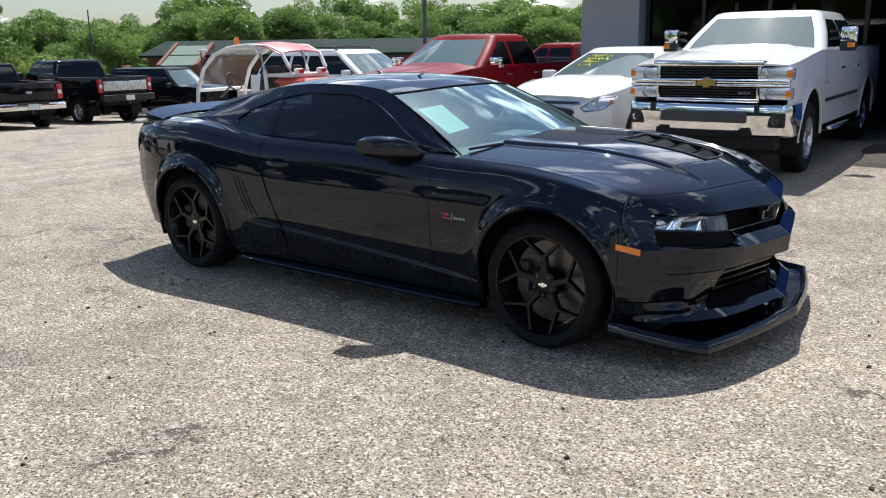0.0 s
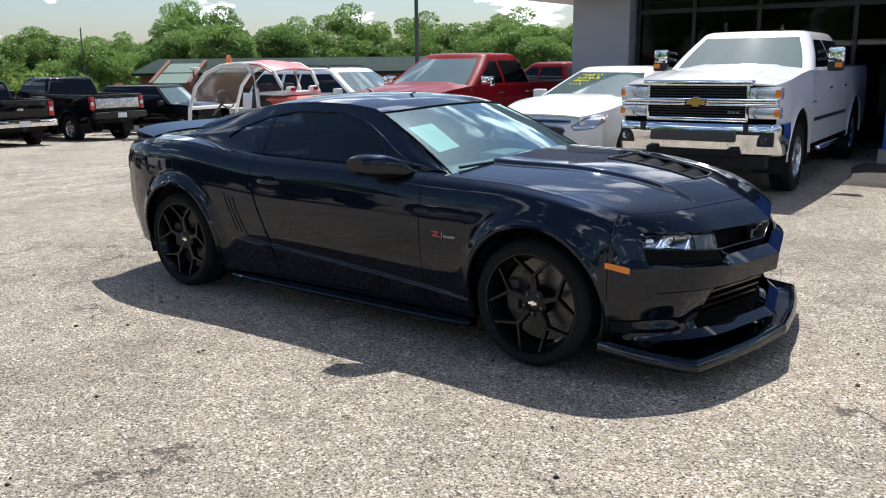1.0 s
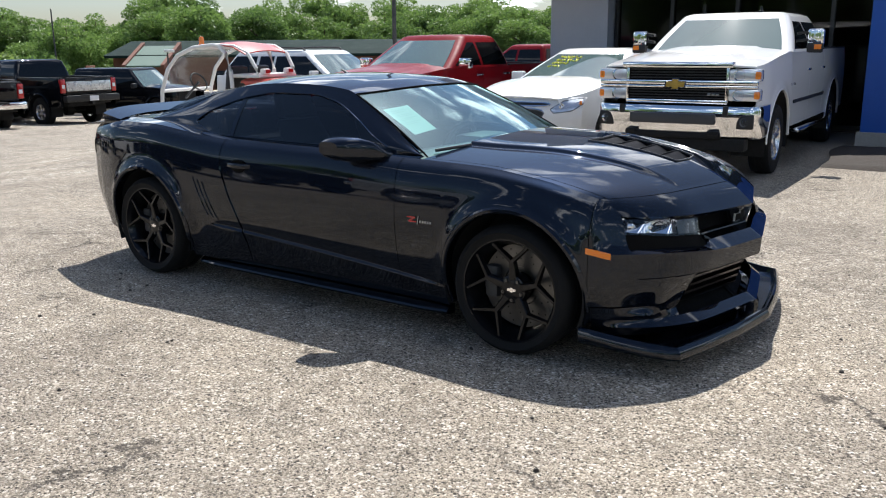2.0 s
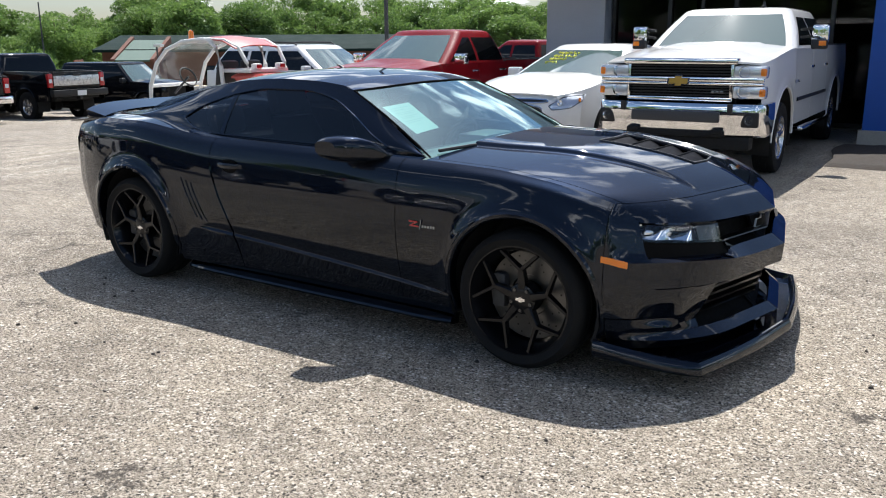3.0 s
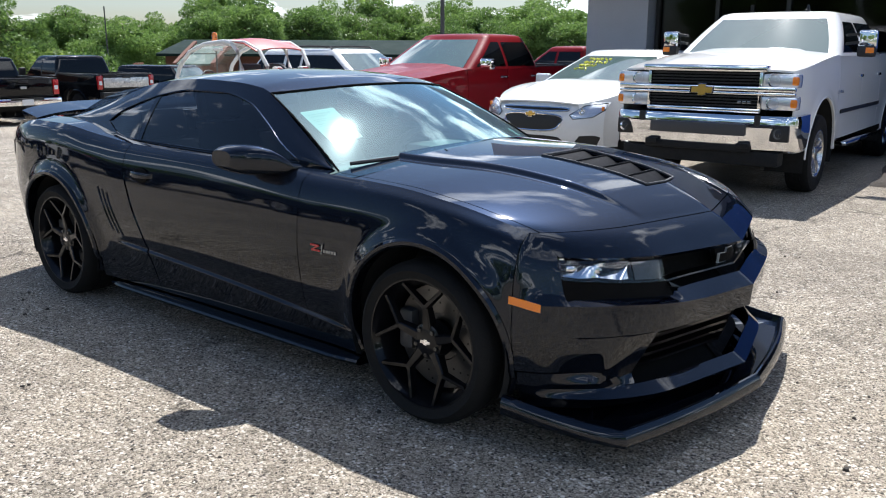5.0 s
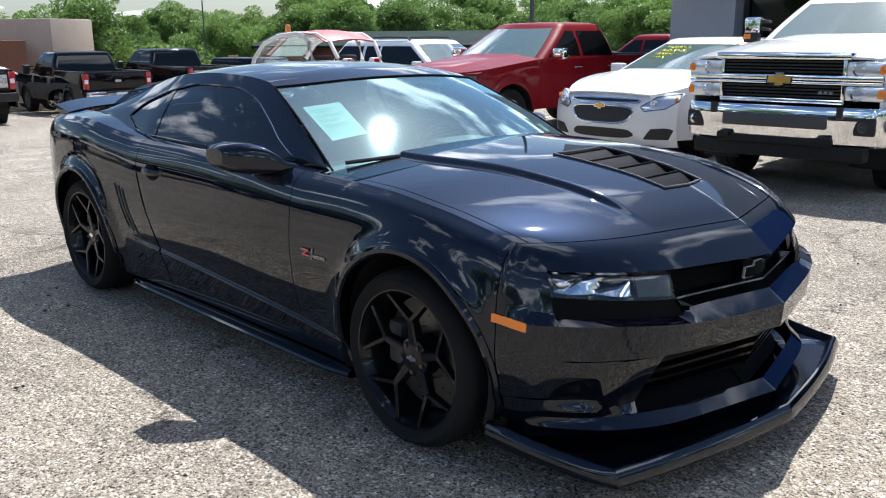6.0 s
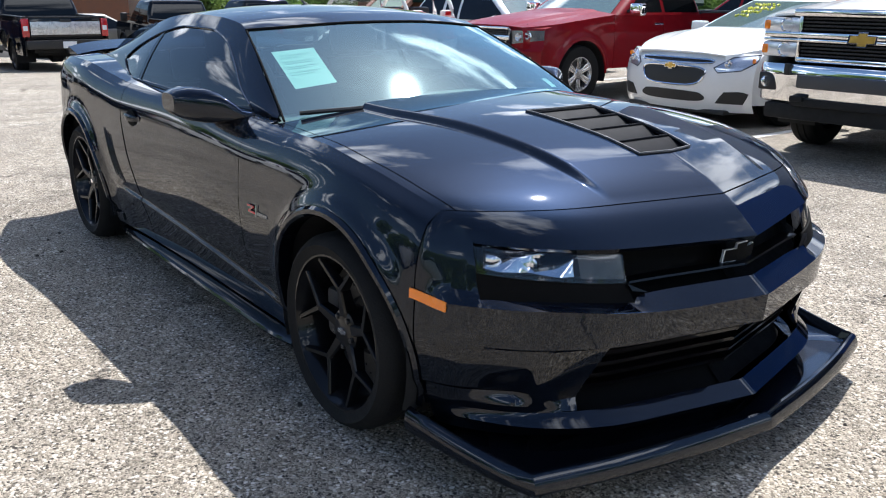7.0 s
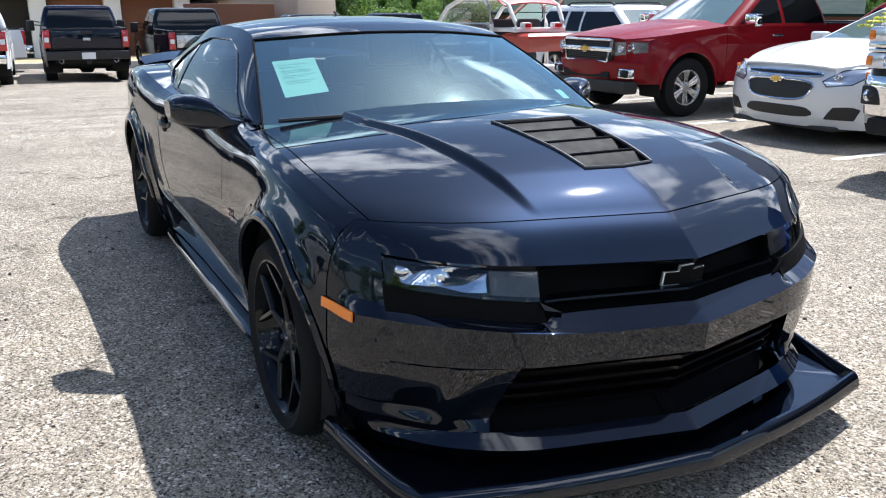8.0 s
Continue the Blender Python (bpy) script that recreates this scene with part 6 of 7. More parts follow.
# ---- showroom on the far side of the white truck ----
STUCCO = mat("pale_grey_stucco", (0.47, 0.48, 0.51), 0.8, var=0.06, scale=3, bump=0.15, bscale=90)
CONCRETE = mat("concrete", (0.38, 0.36, 0.33), 0.85, var=0.15, scale=4, bump=0.25, bscale=40)
FRAME_DARK = mat("dark_bronze_frame", (0.018, 0.017, 0.017), 0.4, var=0.1, scale=10)
# near-black wall colour that carries the gloom of the unlit interiors
INSIDE = mat("interior_gloom_wall", (0.06, 0.055, 0.05), 0.8, var=0.15, scale=3)
TILE = mat("showroom_floor", (0.18, 0.17, 0.16), 0.3, var=0.1, scale=3)
BRICK_RED = mat("red_brick_wall", (0.15, 0.06, 0.038), 0.85, var=0.2, scale=2, bump=0.3, bscale=14)
ROOF_GREEN = mat("green_metal_roof", (0.012, 0.026, 0.022), 0.9, spec=0.1, var=0.12, scale=1.2)
TAN_WALL = mat("tan_panel", (0.46, 0.37, 0.30), 0.7, var=0.1, scale=1.5)
WHITE_WALL = mat("white_wall", (0.72, 0.71, 0.68), 0.75, var=0.06, scale=2)
RUST = mat("rust_brown_panel", (0.17, 0.065, 0.03), 0.7, var=0.2, scale=3)
DRY_GRASS = mat("dry_straw_grass", (0.40, 0.33, 0.19), 0.95, var=0.35, scale=2.5, bump=0.6, bscale=30)
MULCH = mat("dark_mulch", (0.03, 0.022, 0.016), 0.95, var=0.4, scale=14, bump=0.9, bscale=40)
PAINT_LINE = mat("worn_white_line", (0.68, 0.67, 0.63), 0.8, var=0.2, scale=9)
SHOP_GLASS = glass("shop_glass", (0.45, 0.5, 0.52), 0.5, 0.0, 0.02)


def block(name, lo, hi, material, label="", category="", kind="structure", bevel=0.0, parent=None):
    bm = bmesh.new()
    c = [(a + b) / 2 for a, b in zip(lo, hi)]
    box(bm, c, [b - a for a, b in zip(lo, hi)], bevel)
    ob = finish(name, bm, material, parent)
    return ob if parent else tagged(ob, label, category, "", kind)


show = thing("showroom_building", "pale grey car showroom with dark glazing and a deep canopy", "building", kind="structure")
block("wall_pier", (-4.85, 11.15, -0.3), (-3.62, 12.1, 5.0), STUCCO, parent=show)
block("wall_side", (-4.80, 12.1, -0.3), (-4.6, 19.5, 5.0), STUCCO, parent=show)
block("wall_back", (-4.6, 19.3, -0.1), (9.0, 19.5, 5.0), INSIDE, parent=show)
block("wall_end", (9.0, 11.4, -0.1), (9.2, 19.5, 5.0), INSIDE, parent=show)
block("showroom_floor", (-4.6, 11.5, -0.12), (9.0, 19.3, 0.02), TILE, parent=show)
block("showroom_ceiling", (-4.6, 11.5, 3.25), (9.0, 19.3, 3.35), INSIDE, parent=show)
block("canopy", (-6.1, 10.2, 2.80), (9.5, 14.2, 3.5), WHITE_WALL, parent=show)
block("canopy_fascia", (-6.2, 10.1, 2.76), (9.6, 10.2, 4.2), STUCCO, parent=show)
block("roof", (-4.9, 14.2, 4.9), (9.3, 19.6, 5.1), STUCCO, parent=show)
for x in (-3.55, -2.45, -1.25, 0.35, 2.3, 4.4, 6.6, 8.9):
    block("mullion", (x - 0.035, 11.42, 0.0), (x + 0.035, 11.54, 3.25), FRAME_DARK, parent=show)
for z in (0.08, 2.45, 3.2):
    block("transom", (-3.6, 11.43, z - 0.04), (9.0, 11.53, z + 0.04), FRAME_DARK, parent=show)
xs = (-3.55, -2.45, -1.25, 0.35, 2.3, 4.4, 6.6, 8.9)
for a, b in zip(xs, xs[1:]):
    for z0, z1 in ((0.12, 2.41), (2.49, 3.16)):
        bm = bmesh.new()
        sheet(bm, [[Vector((x, 11.48, z)) for z in (z0, z1)] for x in (a + 0.035, b - 0.035)])
        finish("pane", bm, SHOP_GLASS, show)
bm = bmesh.new()
box(bm, (-1.85, 11.47, 1.1), (0.06, 0.06, 2.2))
box(bm, (-1.85, 11.40, 1.05), (0.03, 0.03, 0.5), 0.01)
finish("door_stile", bm, FRAME_DARK, show)
CEIL_LIGHT = mat("ceiling_lamp", (1.0, 0.93, 0.8), 0.5, emit=1.6)
for x, y in ((-0.6, 13.4), (0.3, 14.2), (1.9, 13.6), (-2.0, 15.2)):
    bm = bmesh.new()
    lathe(bm, [(0.001, 0), (0.09, 0), (0.10, 0.02)], 14, Matrix.Translation((x, y, 3.24)) @ Matrix.Rotation(radians(90), 4, "X"))
    finish("ceiling_light", bm, CEIL_LIGHT, show)
block("entry_portal", (1.28, 9.35, 0.22), (3.6, 11.4, 5.2), BLUE_PANEL, parent=show)
block("portal_base", (1.24, 9.28, -0.05), (3.7, 11.4, 0.22), CONCRETE, parent=show)
# raised mulch bed with a kerb and fallen leaves
bm = bmesh.new()
rows = []
for y in lin(6.75, 9.25, 22):
    rows.append([Vector((x, y, 0.035 + 0.05 * math.sin((x - 1.2) / 1.9 * math.pi) * math.sin((y - 6.75) / 2.5 * math.pi) + 0.012 * noise.noise(Vector((x * 9, y * 9, 0))) - (0.06 if y in (6.75, 9.25) else 0))) for x in lin(1.18 + 0.12 * math.sin(y * 2), 3.2, 18)])
sheet(bm, rows)
tagged(finish("mulch_bed", bm, MULCH), "dark mulch bed beside the blue entry", "planting bed", kind="structure")
# worn parking stripes
for x0, y0, x1, y1 in ((-3.86, 5.9, -3.92, 10.6), (-1.33, 5.3, -1.36, 10.4), (-6.55, 5.7, -6.7, 10.4)):
    d = Vector((x1 - x0, y1 - y0, 0))
    s = Vector((-d.y, d.x, 0)).normalized() * 0.05
    bm = bmesh.new()
    sheet(bm, [[Vector((x0, y0, 0)) + d * u + s * k + Vector((0, 0, 0.004 + ground_z(x0, y0 + (y1 - y0) * u))) for k in (-1, 1)] for u in lin(0, 1, 8)])
    tagged(finish("parking_line", bm, PAINT_LINE), "worn white parking stripe on the asphalt", "road marking", kind="structure")

# ---- far buildings ----
far = thing("brick_building", "low red-brick building with a green metal roof", "building", pose(-42.2, 26.2, -2.2, 0, 0, 36.9))


def in_far(name, lo, hi, material):
    bm = bmesh.new()
    box(bm, [(a + b) / 2 for a, b in zip(lo, hi)], [b - a for a, b in zip(lo, hi)])
    return finish(name, bm, material, far)


in_far("wall", (0, 0, -0.5), (20, 9, 3.3), BRICK_RED)
bm = bmesh.new()
sheet(bm, [[Vector((x, y, z)) for y, z in ((-0.7, 3.15), (-0.7, 3.3), (4.5, 4.15), (9.7, 3.3), (9.7, 3.15))] for x in (-0.3, 20.3)])
finish("roof", thicken(bm, 0.1), ROOF_GREEN, far)
bm = bmesh.new()                                                  # gabled entry with brick parapets
prism(bm, [(1.3, -0.5), (3.7, -0.5), (3.7, 2.7), (1.3, 2.7)], lambda a, b, d: Vector((a, -2.2 + d, b)), 2.4)
finish("porch", bm, BRICK_RED, far)
bm = bmesh.new()
sheet(bm, [[Vector((x, -2.4, 2.65)), Vector((x, 1.2, 3.75))] for x in (1.5, 3.5)])
finish("porch_roof", thicken(bm, 0.1), mat("pale_green_roof", (0.07, 0.13, 0.10), 0.7, var=0.1), far)
for x in (1.3, 3.5):
    bm = bmesh.new()
    prism(bm, [(-2.5, 2.55), (-2.5, 2.8), (1.4, 4.05), (1.4, 3.6)], lambda a, b, d: Vector((x + d, a, b)), 0.22)
    finish("parapet", bm, BRICK_RED, far)
# near-black arched slabs on the solid porch paint the shade inside its openings
for k in range(3):
    bm = bmesh.new()
    prism(bm, [(1.55 + k * 0.72 + 0.24 * math.cos(a) + 0.24, 1.75 + 0.24 * math.sin(a)) for a in lin(0, math.pi, 9)] + [(1.55 + k * 0.72, 0.2), (2.03 + k * 0.72, 0.2)], lambda a, b, d: Vector((a, -2.22 + d, b)), 0.1)
    finish("arched_opening", bm, WELL, far)
for k in range(6):
    bm = bmesh.new()
    box(bm, (6.5 + k * 2.2, -0.02, 1.7), (1.1, 0.1, 1.3), 0.02)
    finish("window", bm, DARK_GLASS, far)

shop = thing("service_building", "white-columned service building with dark bays and brown panels", "building", pose(-33.5, -14, -1.0))


def in_shop(name, lo, hi, material):
    bm = bmesh.new()
    box(bm, [(a + b) / 2 for a, b in zip(lo, hi)], [b - a for a, b in zip(lo, hi)])
    return finish(name, bm, material, shop)


# the shade inside the bays is put into this wall's dark colour
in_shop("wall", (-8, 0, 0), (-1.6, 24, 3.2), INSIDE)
in_shop("roof_band", (-1.7, -0.2, 2.7), (0.15, 24.2, 3.3), WHITE_WALL)
for k in range(9):
    in_shop("column", (-0.85, k * 2.75, 0), (0.0, k * 2.75 + 0.62, 2.8), WHITE_WALL)
for k in range(8):
    if k in (5, 6):
        in_shop("brown_panel", (-0.6, k * 2.75 + 0.7, 0), (-0.5, k * 2.75 + 2.75, 2.75), RUST)
    elif k % 2:
        in_shop("bay_window", (-0.6, k * 2.75 + 0.7, 0.9), (-0.5, k * 2.75 + 2.75, 2.6), DARK_GLASS)
block("verge", (-33.6, -14, -1.2), (-29.2, 24, -0.56), DRY_GRASS, "pale dry verge in front of the far building", "verge")
block("kerb", (-29.2, -14, -1.2), (-28.8, 26, -0.5), CONCRETE, "pale concrete kerb along the far verge", "kerb", bevel=0.03)
trailer = thing("box_trailer", "tan box trailer with a panelled end", "trailer", pose(-33.5, 8.94, -1.1, 0, 0, 32))
for nm, lo, hi, mt in (("box_body", (-5, -1.25, 0.9), (3, 1.25, 3.4), TAN_WALL), ("end_panel", (3.0, -1.25, 0.9), (3.06, 1.25, 3.4), TAN_WALL), ("chassis", (-5.6, -0.5, 0.6), (2.6, 0.5, 0.9), WELL)):
    bm = bmesh.new()
    box(bm, [(a + b) / 2 for a, b in zip(lo, hi)], [b - a for a, b in zip(lo, hi)], 0.03)
    finish(nm, bm, mt, trailer)
for x in (-4.6, -3.5):
    for s in (-1, 1):
        bm = bmesh.new()
        lathe(bm, [(0.1, s * 1.0), (0.46, s * 1.0), (0.48, s * 1.12), (0.3, s * 1.24), (0.1, s * 1.2)], 20, Matrix.Translation((x, 0, 0.48)))
        finish("wheel", bm, RUBBER, trailer)
block("brown_shed", (-31.5, 5.2, -1.2), (-29.8, 8.4, 1.5), RUST, "small rust-brown timber shed by the far kerb", "shed", "", 0.03)


# poles, sign
def pole(x, y, h, r, label, head=False):
    e = thing("light_pole", label, "lamp post", pose(x, y, ground_z(x, y)))
    bm = bmesh.new()
    tube(bm, [(0, 0, 0), (0, 0, h * 0.5), (0, 0, h)], lambda u: r * (1 - 0.35 * u), 10)
    finish("post", bm, GREY_PLASTIC, e)
    bm = bmesh.new()
    lathe(bm, [(r * 2.4, 0.0), (r * 2.4, -0.25), (r, -0.3)], 12, Matrix.Rotation(radians(90), 4, "X"))
    finish("base_plate", bm, CONCRETE, e)
    if head:
        bm = bmesh.new()
        box(bm, (0.16, 0, h), (0.55, 0.28, 0.14), 0.04)
        finish("lamp_head", bm, PLATE, e)
    return e


pole(-23.4, 29.45, 12.0, 0.12, "tall grey steel light pole on the verge")
pole(-34.4, 24.2, 3.4, 0.06, "slim pale lantern post by the brick building", True)
pole(-38.8, 20.6, 5.6, 0.05, "thin grey post by the far trees")
sg = thing("notice_sign", "small brown notice sign on a post", "sign", pose(-33.0, 18.8, ground_z(-33, 18.8), 0, 0, 40))
bm = bmesh.new()
box(bm, (0, 0, 2.0), (0.06, 1.3, 0.8), 0.01)
finish("board", bm, RUST, sg)
for s in (-1, 1):
    bm = bmesh.new()
    tube(bm, [(0, s * 0.5, 0), (0, s * 0.5, 1.7)], 0.04, 6)
    finish("post", bm, GREY_PLASTIC, sg)

# ---- red and white utility cart ----
cart = thing("utility_cart", "red and white utility cart with arched frame and orange beacon", "utility vehicle", facing(-8.1, 5.75, 187))
CART_RED = mat("faded_red_fibreglass", (0.46, 0.05, 0.035), 0.4, coat=0.4, var=0.08, scale=4)
CART_WHITE = mat("white_frame_paint", (0.76, 0.75, 0.72), 0.45, var=0.04, scale=6)
for s in (-1, 1):
    bm = bmesh.new()
    tube(bm, [(1.22, s * 0.60, 0.45), (1.18, s * 0.60, 0.85), (1.02, s * 0.59, 1.22), (0.78, s * 0.58, 1.45), (0.42, s * 0.57, 1.58), (0.0, s * 0.56, 1.62), (-0.15, s * 0.56, 1.60), (-0.30, s * 0.56, 1.48), (-0.38, s * 0.56, 1.20), (-0.42, s * 0.56, 0.55)], 0.034, 9)
    finish("side_hoop", bm, CART_WHITE, cart, "white arched side frame")
    bm = bmesh.new()
    tube(bm, [(0.0, s * 0.56, 1.62), (-0.45, s * 0.52, 1.60), (-0.72, s * 0.50, 1.48), (-0.86, s * 0.48, 1.24), (-0.88, s * 0.48, 1.15)], 0.032, 8)
    finish("rear_hoop", bm, CART_WHITE, cart)
    bm = bmesh.new()
    box(bm, (-0.90, s * 0.30, 1.185), (0.10, 0.17, 0.10), 0.03)
    housing = finish("lamp_housing", bm, CART_WHITE, cart)
    bm = bmesh.new()
    box(bm, (-0.958, s * 0.30, 1.19), (0.02, 0.11, 0.06), 0.008)
    finish("tail_light", bm, RED_LENS, housing, "red tail light")
bm = bmesh.new()
sheet(bm, [[Vector((x, f * 0.57, z + 0.05 * (1 - f * f))) for f in lin(-1, 1, 9)] for x, z in ((0.05, 1.62), (-0.15, 1.63), (-0.45, 1.60), (-0.72, 1.48))])
finish("roof_panel", thicken(bm, 0.02), CART_RED, cart, "faded red roof panel")
for x, z in ((1.18, 0.85), (0.42, 1.58), (-0.05, 1.62)):
    bm = bmesh.new()
    tube(bm, [(x, -0.58, z), (x, 0.58, z)], 0.03, 8)
    finish("crossbar", bm, CART_WHITE, cart)
bm = bmesh.new()
sheet(bm, [[Vector((x, f * 0.56, z)) for f in lin(-1, 1, 5)] for x, z in ((1.19, 0.82), (1.03, 1.22), (0.79, 1.45), (0.44, 1.57))])
finish("windshield", bm, CLEAR, cart)
bm = bmesh.new()
box(bm, (0.25, 0, 0.42), (2.0, 1.12, 0.30), 0.08)
box(bm, (1.02, 0, 0.50), (0.40, 1.10, 0.26), 0.10)
finish("body", bm, CART_WHITE, cart)
bm = bmesh.new()
box(bm, (-0.62, 0, 1.12), (0.6, 1.0, 0.06), 0.02)
finish("rear_deck", bm, CART_WHITE, cart)
bm = bmesh.new()
rows = [[Vector((-0.86 + sx * (0.30 + d), sy * (0.46 + d), z)) for sx, sy in ((1, 1), (-1, 1), (-1, -1), (1, -1))] for d, z in ((-0.10, 0.80), (0.0, 1.0), (0.035, 1.0), (0.035, 1.035), (-0.03, 1.075))]
vs = sheet(bm, rows, True)
bm.faces.new(list(reversed(vs[0]))); bm.faces.new(vs[-1])
finish("cargo_box", bm, CART_RED, cart, "red lidded cargo box", 20)
for y in (-0.28, 0.28):
    bm = bmesh.new()
    box(bm, (-0.02, y, 0.68), (0.46, 0.46, 0.14), 0.05)
    box(bm, (-0.24, y, 1.0), (0.12, 0.44, 0.56), 0.05, Matrix.Rotation(radians(-10), 4, "Y"))
    finish("seat", bm, LEATHER, cart)
bm = bmesh.new()
lathe(bm, [(0.17 + 0.014 * math.cos(a), 0.014 * math.sin(a)) for a in lin(0, 2 * math.pi, 9)], 24, Matrix.Translation((0.62, 0.28, 1.0)) @ Matrix.Rotation(radians(90), 4, "Z") @ Matrix.Rotation(radians(30), 4, "X"))
tube(bm, [(0.62, 0.28, 1.0), (0.95, 0.28, 0.72)], 0.02, 6)
finish("steering_wheel", bm, TRIM, cart)
bm = bmesh.new()
lathe(bm, [(0.001, -0.14), (0.035, -0.13), (0.045, -0.10), (0.045, -0.02), (0.055, 0.0), (0.055, 0.03)], 16, Matrix.Translation((0.42, 0.35, 1.63)) @ Matrix.Rotation(radians(-90), 4, "X"))
finish("beacon", bm, AMBER, cart, "orange warning beacon")
for x, y in ((0.85, -0.48), (0.85, 0.48), (-0.62, -0.48), (-0.62, 0.48)):
    bm = bmesh.new()
    lathe(bm, [(0.02, -0.09), (0.13, -0.09), (0.22, -0.085), (0.245, -0.05), (0.245, 0.05), (0.22, 0.085), (0.02, 0.09)], 24, Matrix.Translation((x, y, 0.245)))
    finish("wheel", bm, RUBBER, cart)

# ---- trees ----
def leaf_mat(name, c0, c1):
    m = bpy.data.materials.new(name)
    m.use_nodes = True
    n, l = m.node_tree.nodes, m.node_tree.links
    n.remove(n["Principled BSDF"])
    g = n.new("ShaderNodeNewGeometry")
    o = n.new("ShaderNodeObjectInfo")
    r = n.new("ShaderNodeValToRGB")
    r.color_ramp.elements[0].color, r.color_ramp.elements[1].color = (*c0, 1), (*c1, 1)
    a = n.new("ShaderNodeMath"); a.operation = "MULTIPLY_ADD"; a.inputs[1].default_value = 0.6
    b = n.new("ShaderNodeMath"); b.operation = "MULTIPLY"; b.inputs[1].default_value = 0.4
    l.new(o.outputs["Random"], b.inputs[0]); l.new(g.outputs["Random Per Island"], a.inputs[0]); l.new(b.outputs[0], a.inputs[2])
    l.new(a.outputs[0], r.inputs["Fac"])
    d = n.new("ShaderNodeBsdfDiffuse")
    t = n.new("ShaderNodeBsdfTranslucent")
    gl = n.new("ShaderNodeBsdfGlossy"); gl.inputs["Roughness"].default_value = 0.45; gl.inputs["Color"].default_value = (0.9, 0.95, 0.9, 1)
    l.new(r.outputs["Color"], d.inputs["Color"]); l.new(r.outputs["Color"], t.inputs["Color"])
    mx = n.new("ShaderNodeMixShader"); mx.inputs[0].default_value = 0.52
    l.new(d.outputs[0], mx.inputs[1]); l.new(t.outputs[0], mx.inputs[2])
    m2 = n.new("ShaderNodeMixShader"); m2.inputs[0].default_value = 0.04
    l.new(mx.outputs[0], m2.inputs[1]); l.new(gl.outputs[0], m2.inputs[2])
    l.new(m2.outputs[0], n["Material Output"].inputs["Surface"])
    return m


LEAF = leaf_mat("leaf", (0.065, 0.13, 0.028), (0.26, 0.39, 0.095))
LEAF_PALE = leaf_mat("pale_leaf", (0.12, 0.20, 0.04), (0.28, 0.38, 0.10))
BARK = mat("bark", (0.09, 0.065, 0.045), 0.9, var=0.3, scale=6, bump=0.6, bscale=18)


def tree(seed, h, spread, leaves, size, material, bush=False):
    """A prototype tree of that height, standing at the origin."""
    rng = np.random.default_rng(seed)
    e = thing("bush" if bush else "tree", "dense pale green bush on the verge" if bush else "tall leafy green broadleaf tree at the edge of the lot", "bush" if bush else "tree", group="tree line round the lot")
    bm = bmesh.new()
    lean = Vector((rng.uniform(-0.3, 0.3), rng.uniform(-0.3, 0.3), 0))
    trunk = [Vector((0, 0, -0.4)), Vector((0, 0, h * 0.2)) + lean * 0.3, Vector((0, 0, h * 0.5)) + lean, Vector((0, 0, h * 0.85)) + lean * 1.3]
    r0 = 0.028 * h
    tube(bm, trunk, lambda u: r0 * (1 - 0.85 * u), 8)
    tips = []
    n_limb = 7 if bush else 13
    for k in range(n_limb):
        a = 2.4 * k + rng.uniform(-0.4, 0.4)
        z = h * (rng.uniform(0.12, 0.5) if bush else rng.uniform(0.28, 0.75))
        ln = spread * rng.uniform(0.55, 1.0) * (1.1 - 0.5 * z / h)
        s = Vector((0, 0, z)) + lean * (z / h)
        t = s + Vector((math.cos(a) * ln, math.sin(a) * ln, ln * rng.uniform(0.35, 0.9)))
        t.z = min(t.z, h * 0.95)
        tube(bm, [s, s.lerp(t, 0.5) + Vector((0, 0, 0.1 * ln)), t], lambda u: r0 * 0.4 * (1 - 0.8 * u), 5)
        tips += [t, s.lerp(t, 0.6)]
    tips += [trunk[3], trunk[2] + Vector((0.5, -0.4, 0.6))]
    finish("trunk", bm, BARK, e)
    per = max(20, leaves // len(tips))
    P = []
    for t in tips:
        rad = spread * rng.uniform(0.30, 0.52)
        d = rng.normal(size=(per, 3))
        d /= np.linalg.norm(d, axis=1)[:, None]
        r = rad * rng.uniform(0.35, 1.0, per) ** 0.5
        P.append(np.array(t) + d * r[:, None] * np.array([1, 1, 0.72]))
    P = np.concatenate(P)
    P = P[P[:, 2] > 0.06 * h]
    N = len(P)
    a = rng.normal(size=(N, 3)); a /= np.linalg.norm(a, axis=1)[:, None]
    b = np.cross(a, rng.normal(size=(N, 3))); b /= np.linalg.norm(b, axis=1)[:, None]
    w = (size * rng.uniform(0.5, 1.2, N))[:, None]
    V = np.stack([P - a * w * 0.9, P + a * w * 0.9, P + b * w], 1).reshape(-1, 3)
    me = bpy.data.meshes.new("crown")
    me.from_pydata(V.tolist(), [], np.arange(3 * N).reshape(-1, 3).tolist())
    me.materials.append(material)
    crown = hang("crown", me, e)
    return e


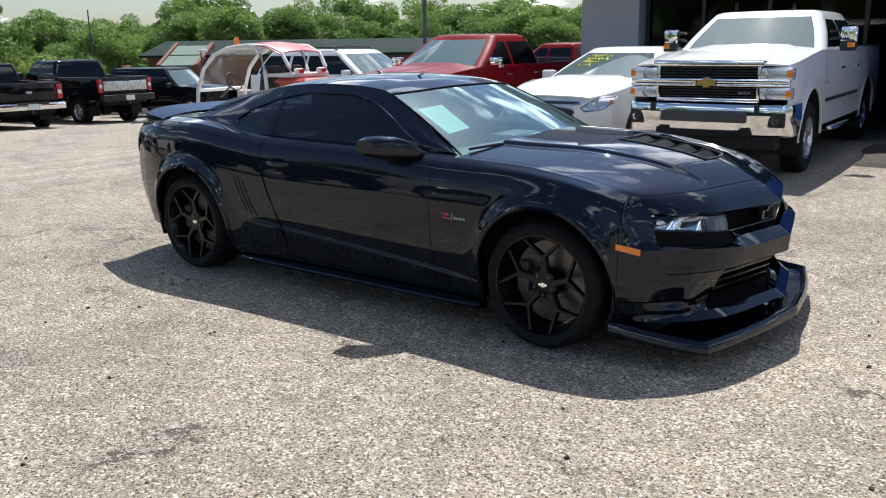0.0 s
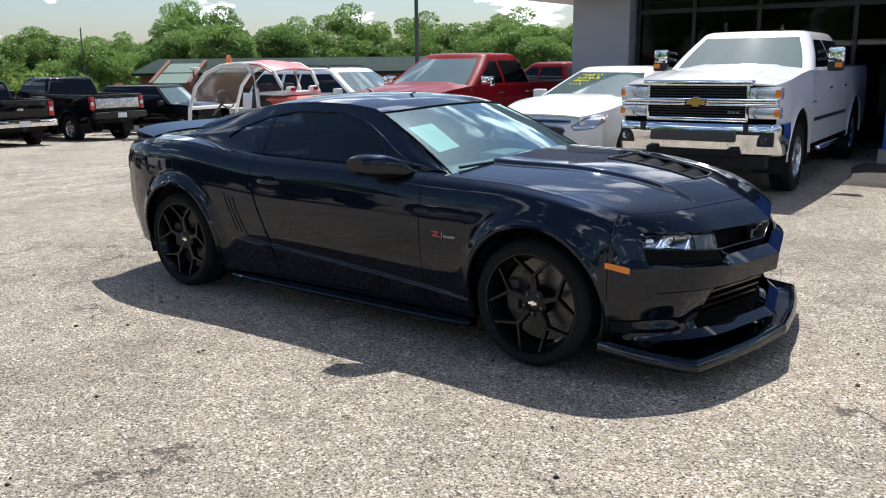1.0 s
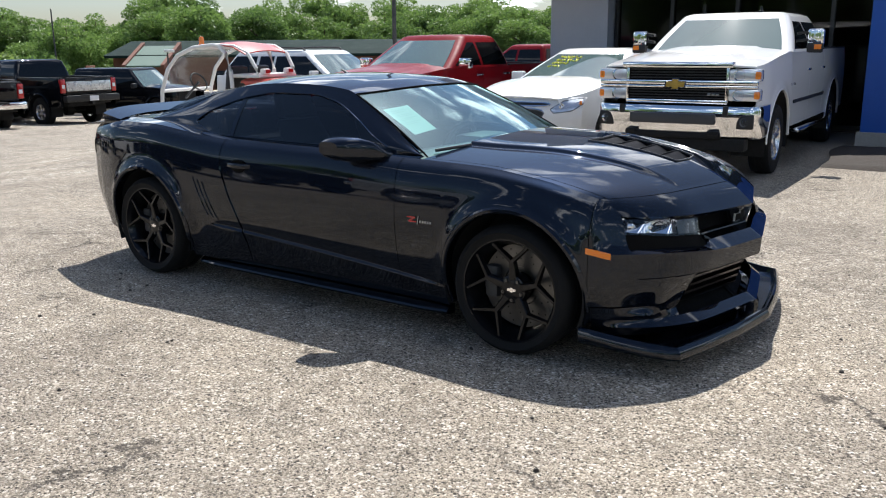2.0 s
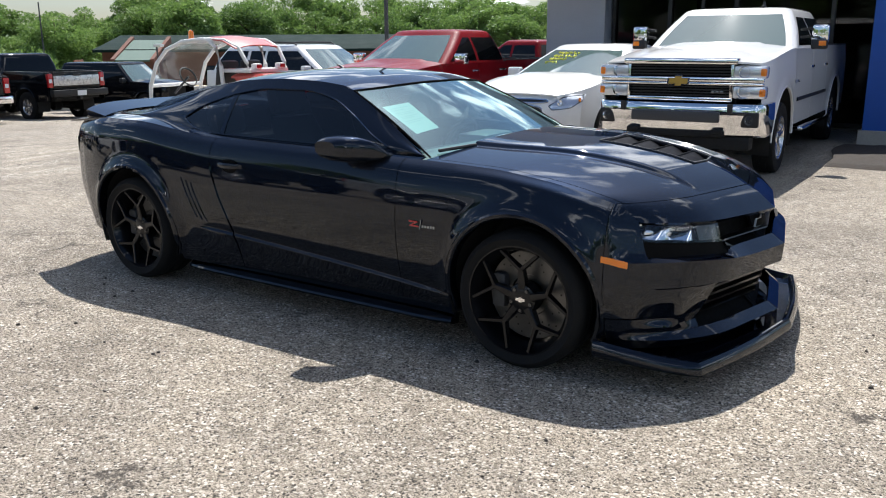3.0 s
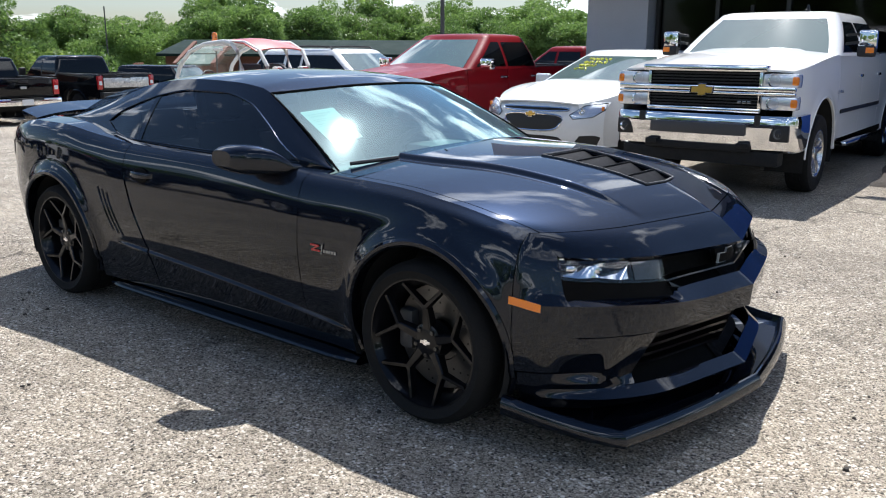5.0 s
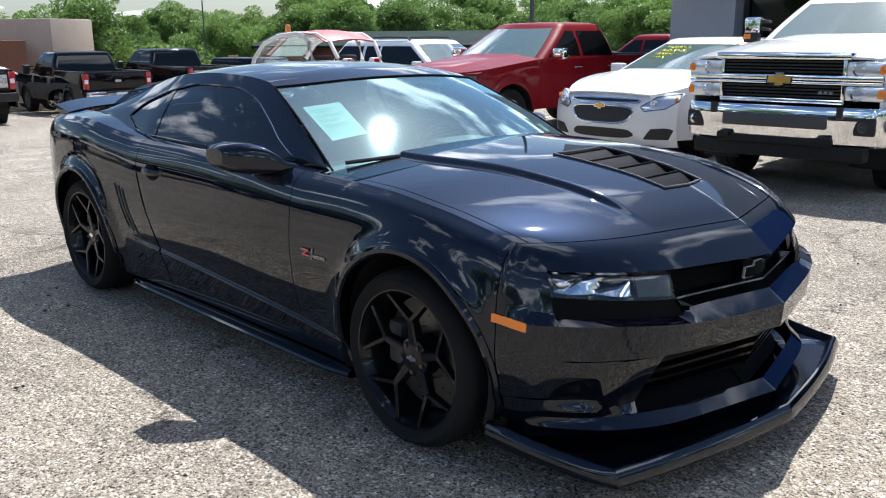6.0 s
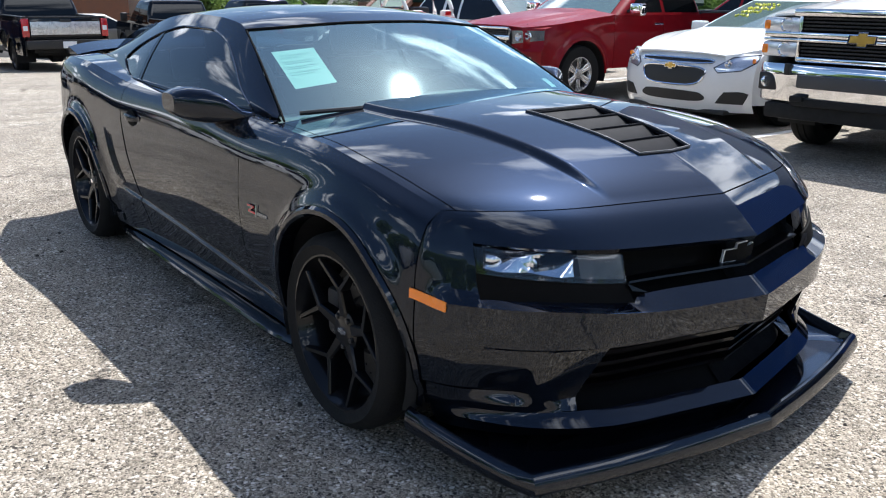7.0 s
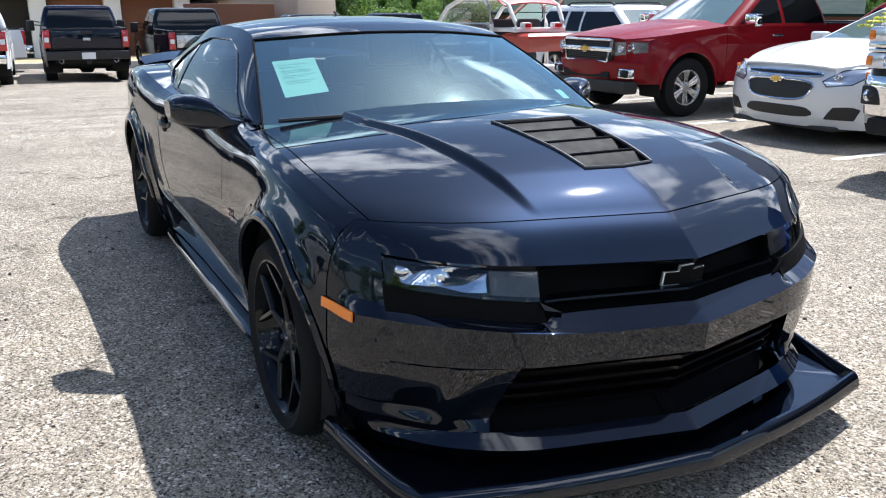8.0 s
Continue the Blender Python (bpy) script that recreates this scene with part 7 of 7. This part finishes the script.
protos = [tree(11, 9.2, 2.9, 16000, 0.145, LEAF), tree(12, 8.4, 3.1, 16000, 0.145, LEAF), tree(13, 10.0, 2.8, 16000, 0.145, LEAF), tree(14, 7.0, 2.6, 13000, 0.13, LEAF_PALE)]
bushes = [tree(21, 3.4, 2.0, 6500, 0.13, LEAF_PALE, True), tree(22, 2.8, 2.2, 6500, 0.13, LEAF, True)]
rng = random.Random(4)
used = set()


def plant(x, y, kinds, lo, hi):
    k = rng.choice(kinds)
    s = rng.uniform(lo, hi)
    m = Matrix.Translation((x, y, ground_z(x, y) - 0.1)) @ Matrix.Rotation(rng.uniform(0, 6.3), 4, "Z") @ Matrix.Diagonal((s * rng.uniform(0.9, 1.2), s * rng.uniform(0.9, 1.2), s, 1))
    if k.name not in used:
        used.add(k.name)
        k.matrix_basis = m
    else:
        copy_thing(k, m)


for row, (dist, n, kinds, lo, hi) in enumerate(((60, 26, bushes, 0.9, 1.4), (65, 32, protos, 0.80, 1.04), (72, 34, protos[:3], 0.96, 1.18), (82, 40, protos[:3], 1.16, 1.38))):
    for k in range(n):
        a = radians(lerp(97, 2, (k + rng.uniform(0.1, 0.9)) / n))                # angle from ahead, towards -x
        d = dist + rng.uniform(-3, 3)
        x, y = 3.5 - d * math.sin(a), -3.5 + d * math.cos(a)
        if -44 < x < -24 and 24 < y < 43 and d < 64:
            continue
        drop = 0.80 + 0.20 * clamp((58 - math.degrees(a)) / 5)
        plant(x, y, kinds, lo * drop, hi * drop)
for k in range(5):                                                            # bushes on the verge behind the trailer and shed
    plant(-36 + rng.uniform(-3, 3), 11 + k * 1.7, bushes, 0.8, 1.15)
for k in range(20):                                                           # the other side of the lot, seen in the car's flank
    plant(-66 + k * 5.4 + rng.uniform(-1.5, 1.5), -33 + rng.uniform(-4, 3), protos[:3], 1.0, 1.3)
for k in range(11):
    plant(42 + rng.uniform(-4, 4), -32 + k * 6.0, protos[:3], 1.0, 1.3)
plant(3.5 - 44 * math.sin(radians(66.5)), -3.5 + 44 * math.cos(radians(66.5)), protos[:1], 0.86, 0.9)      # a lone tree short of the line
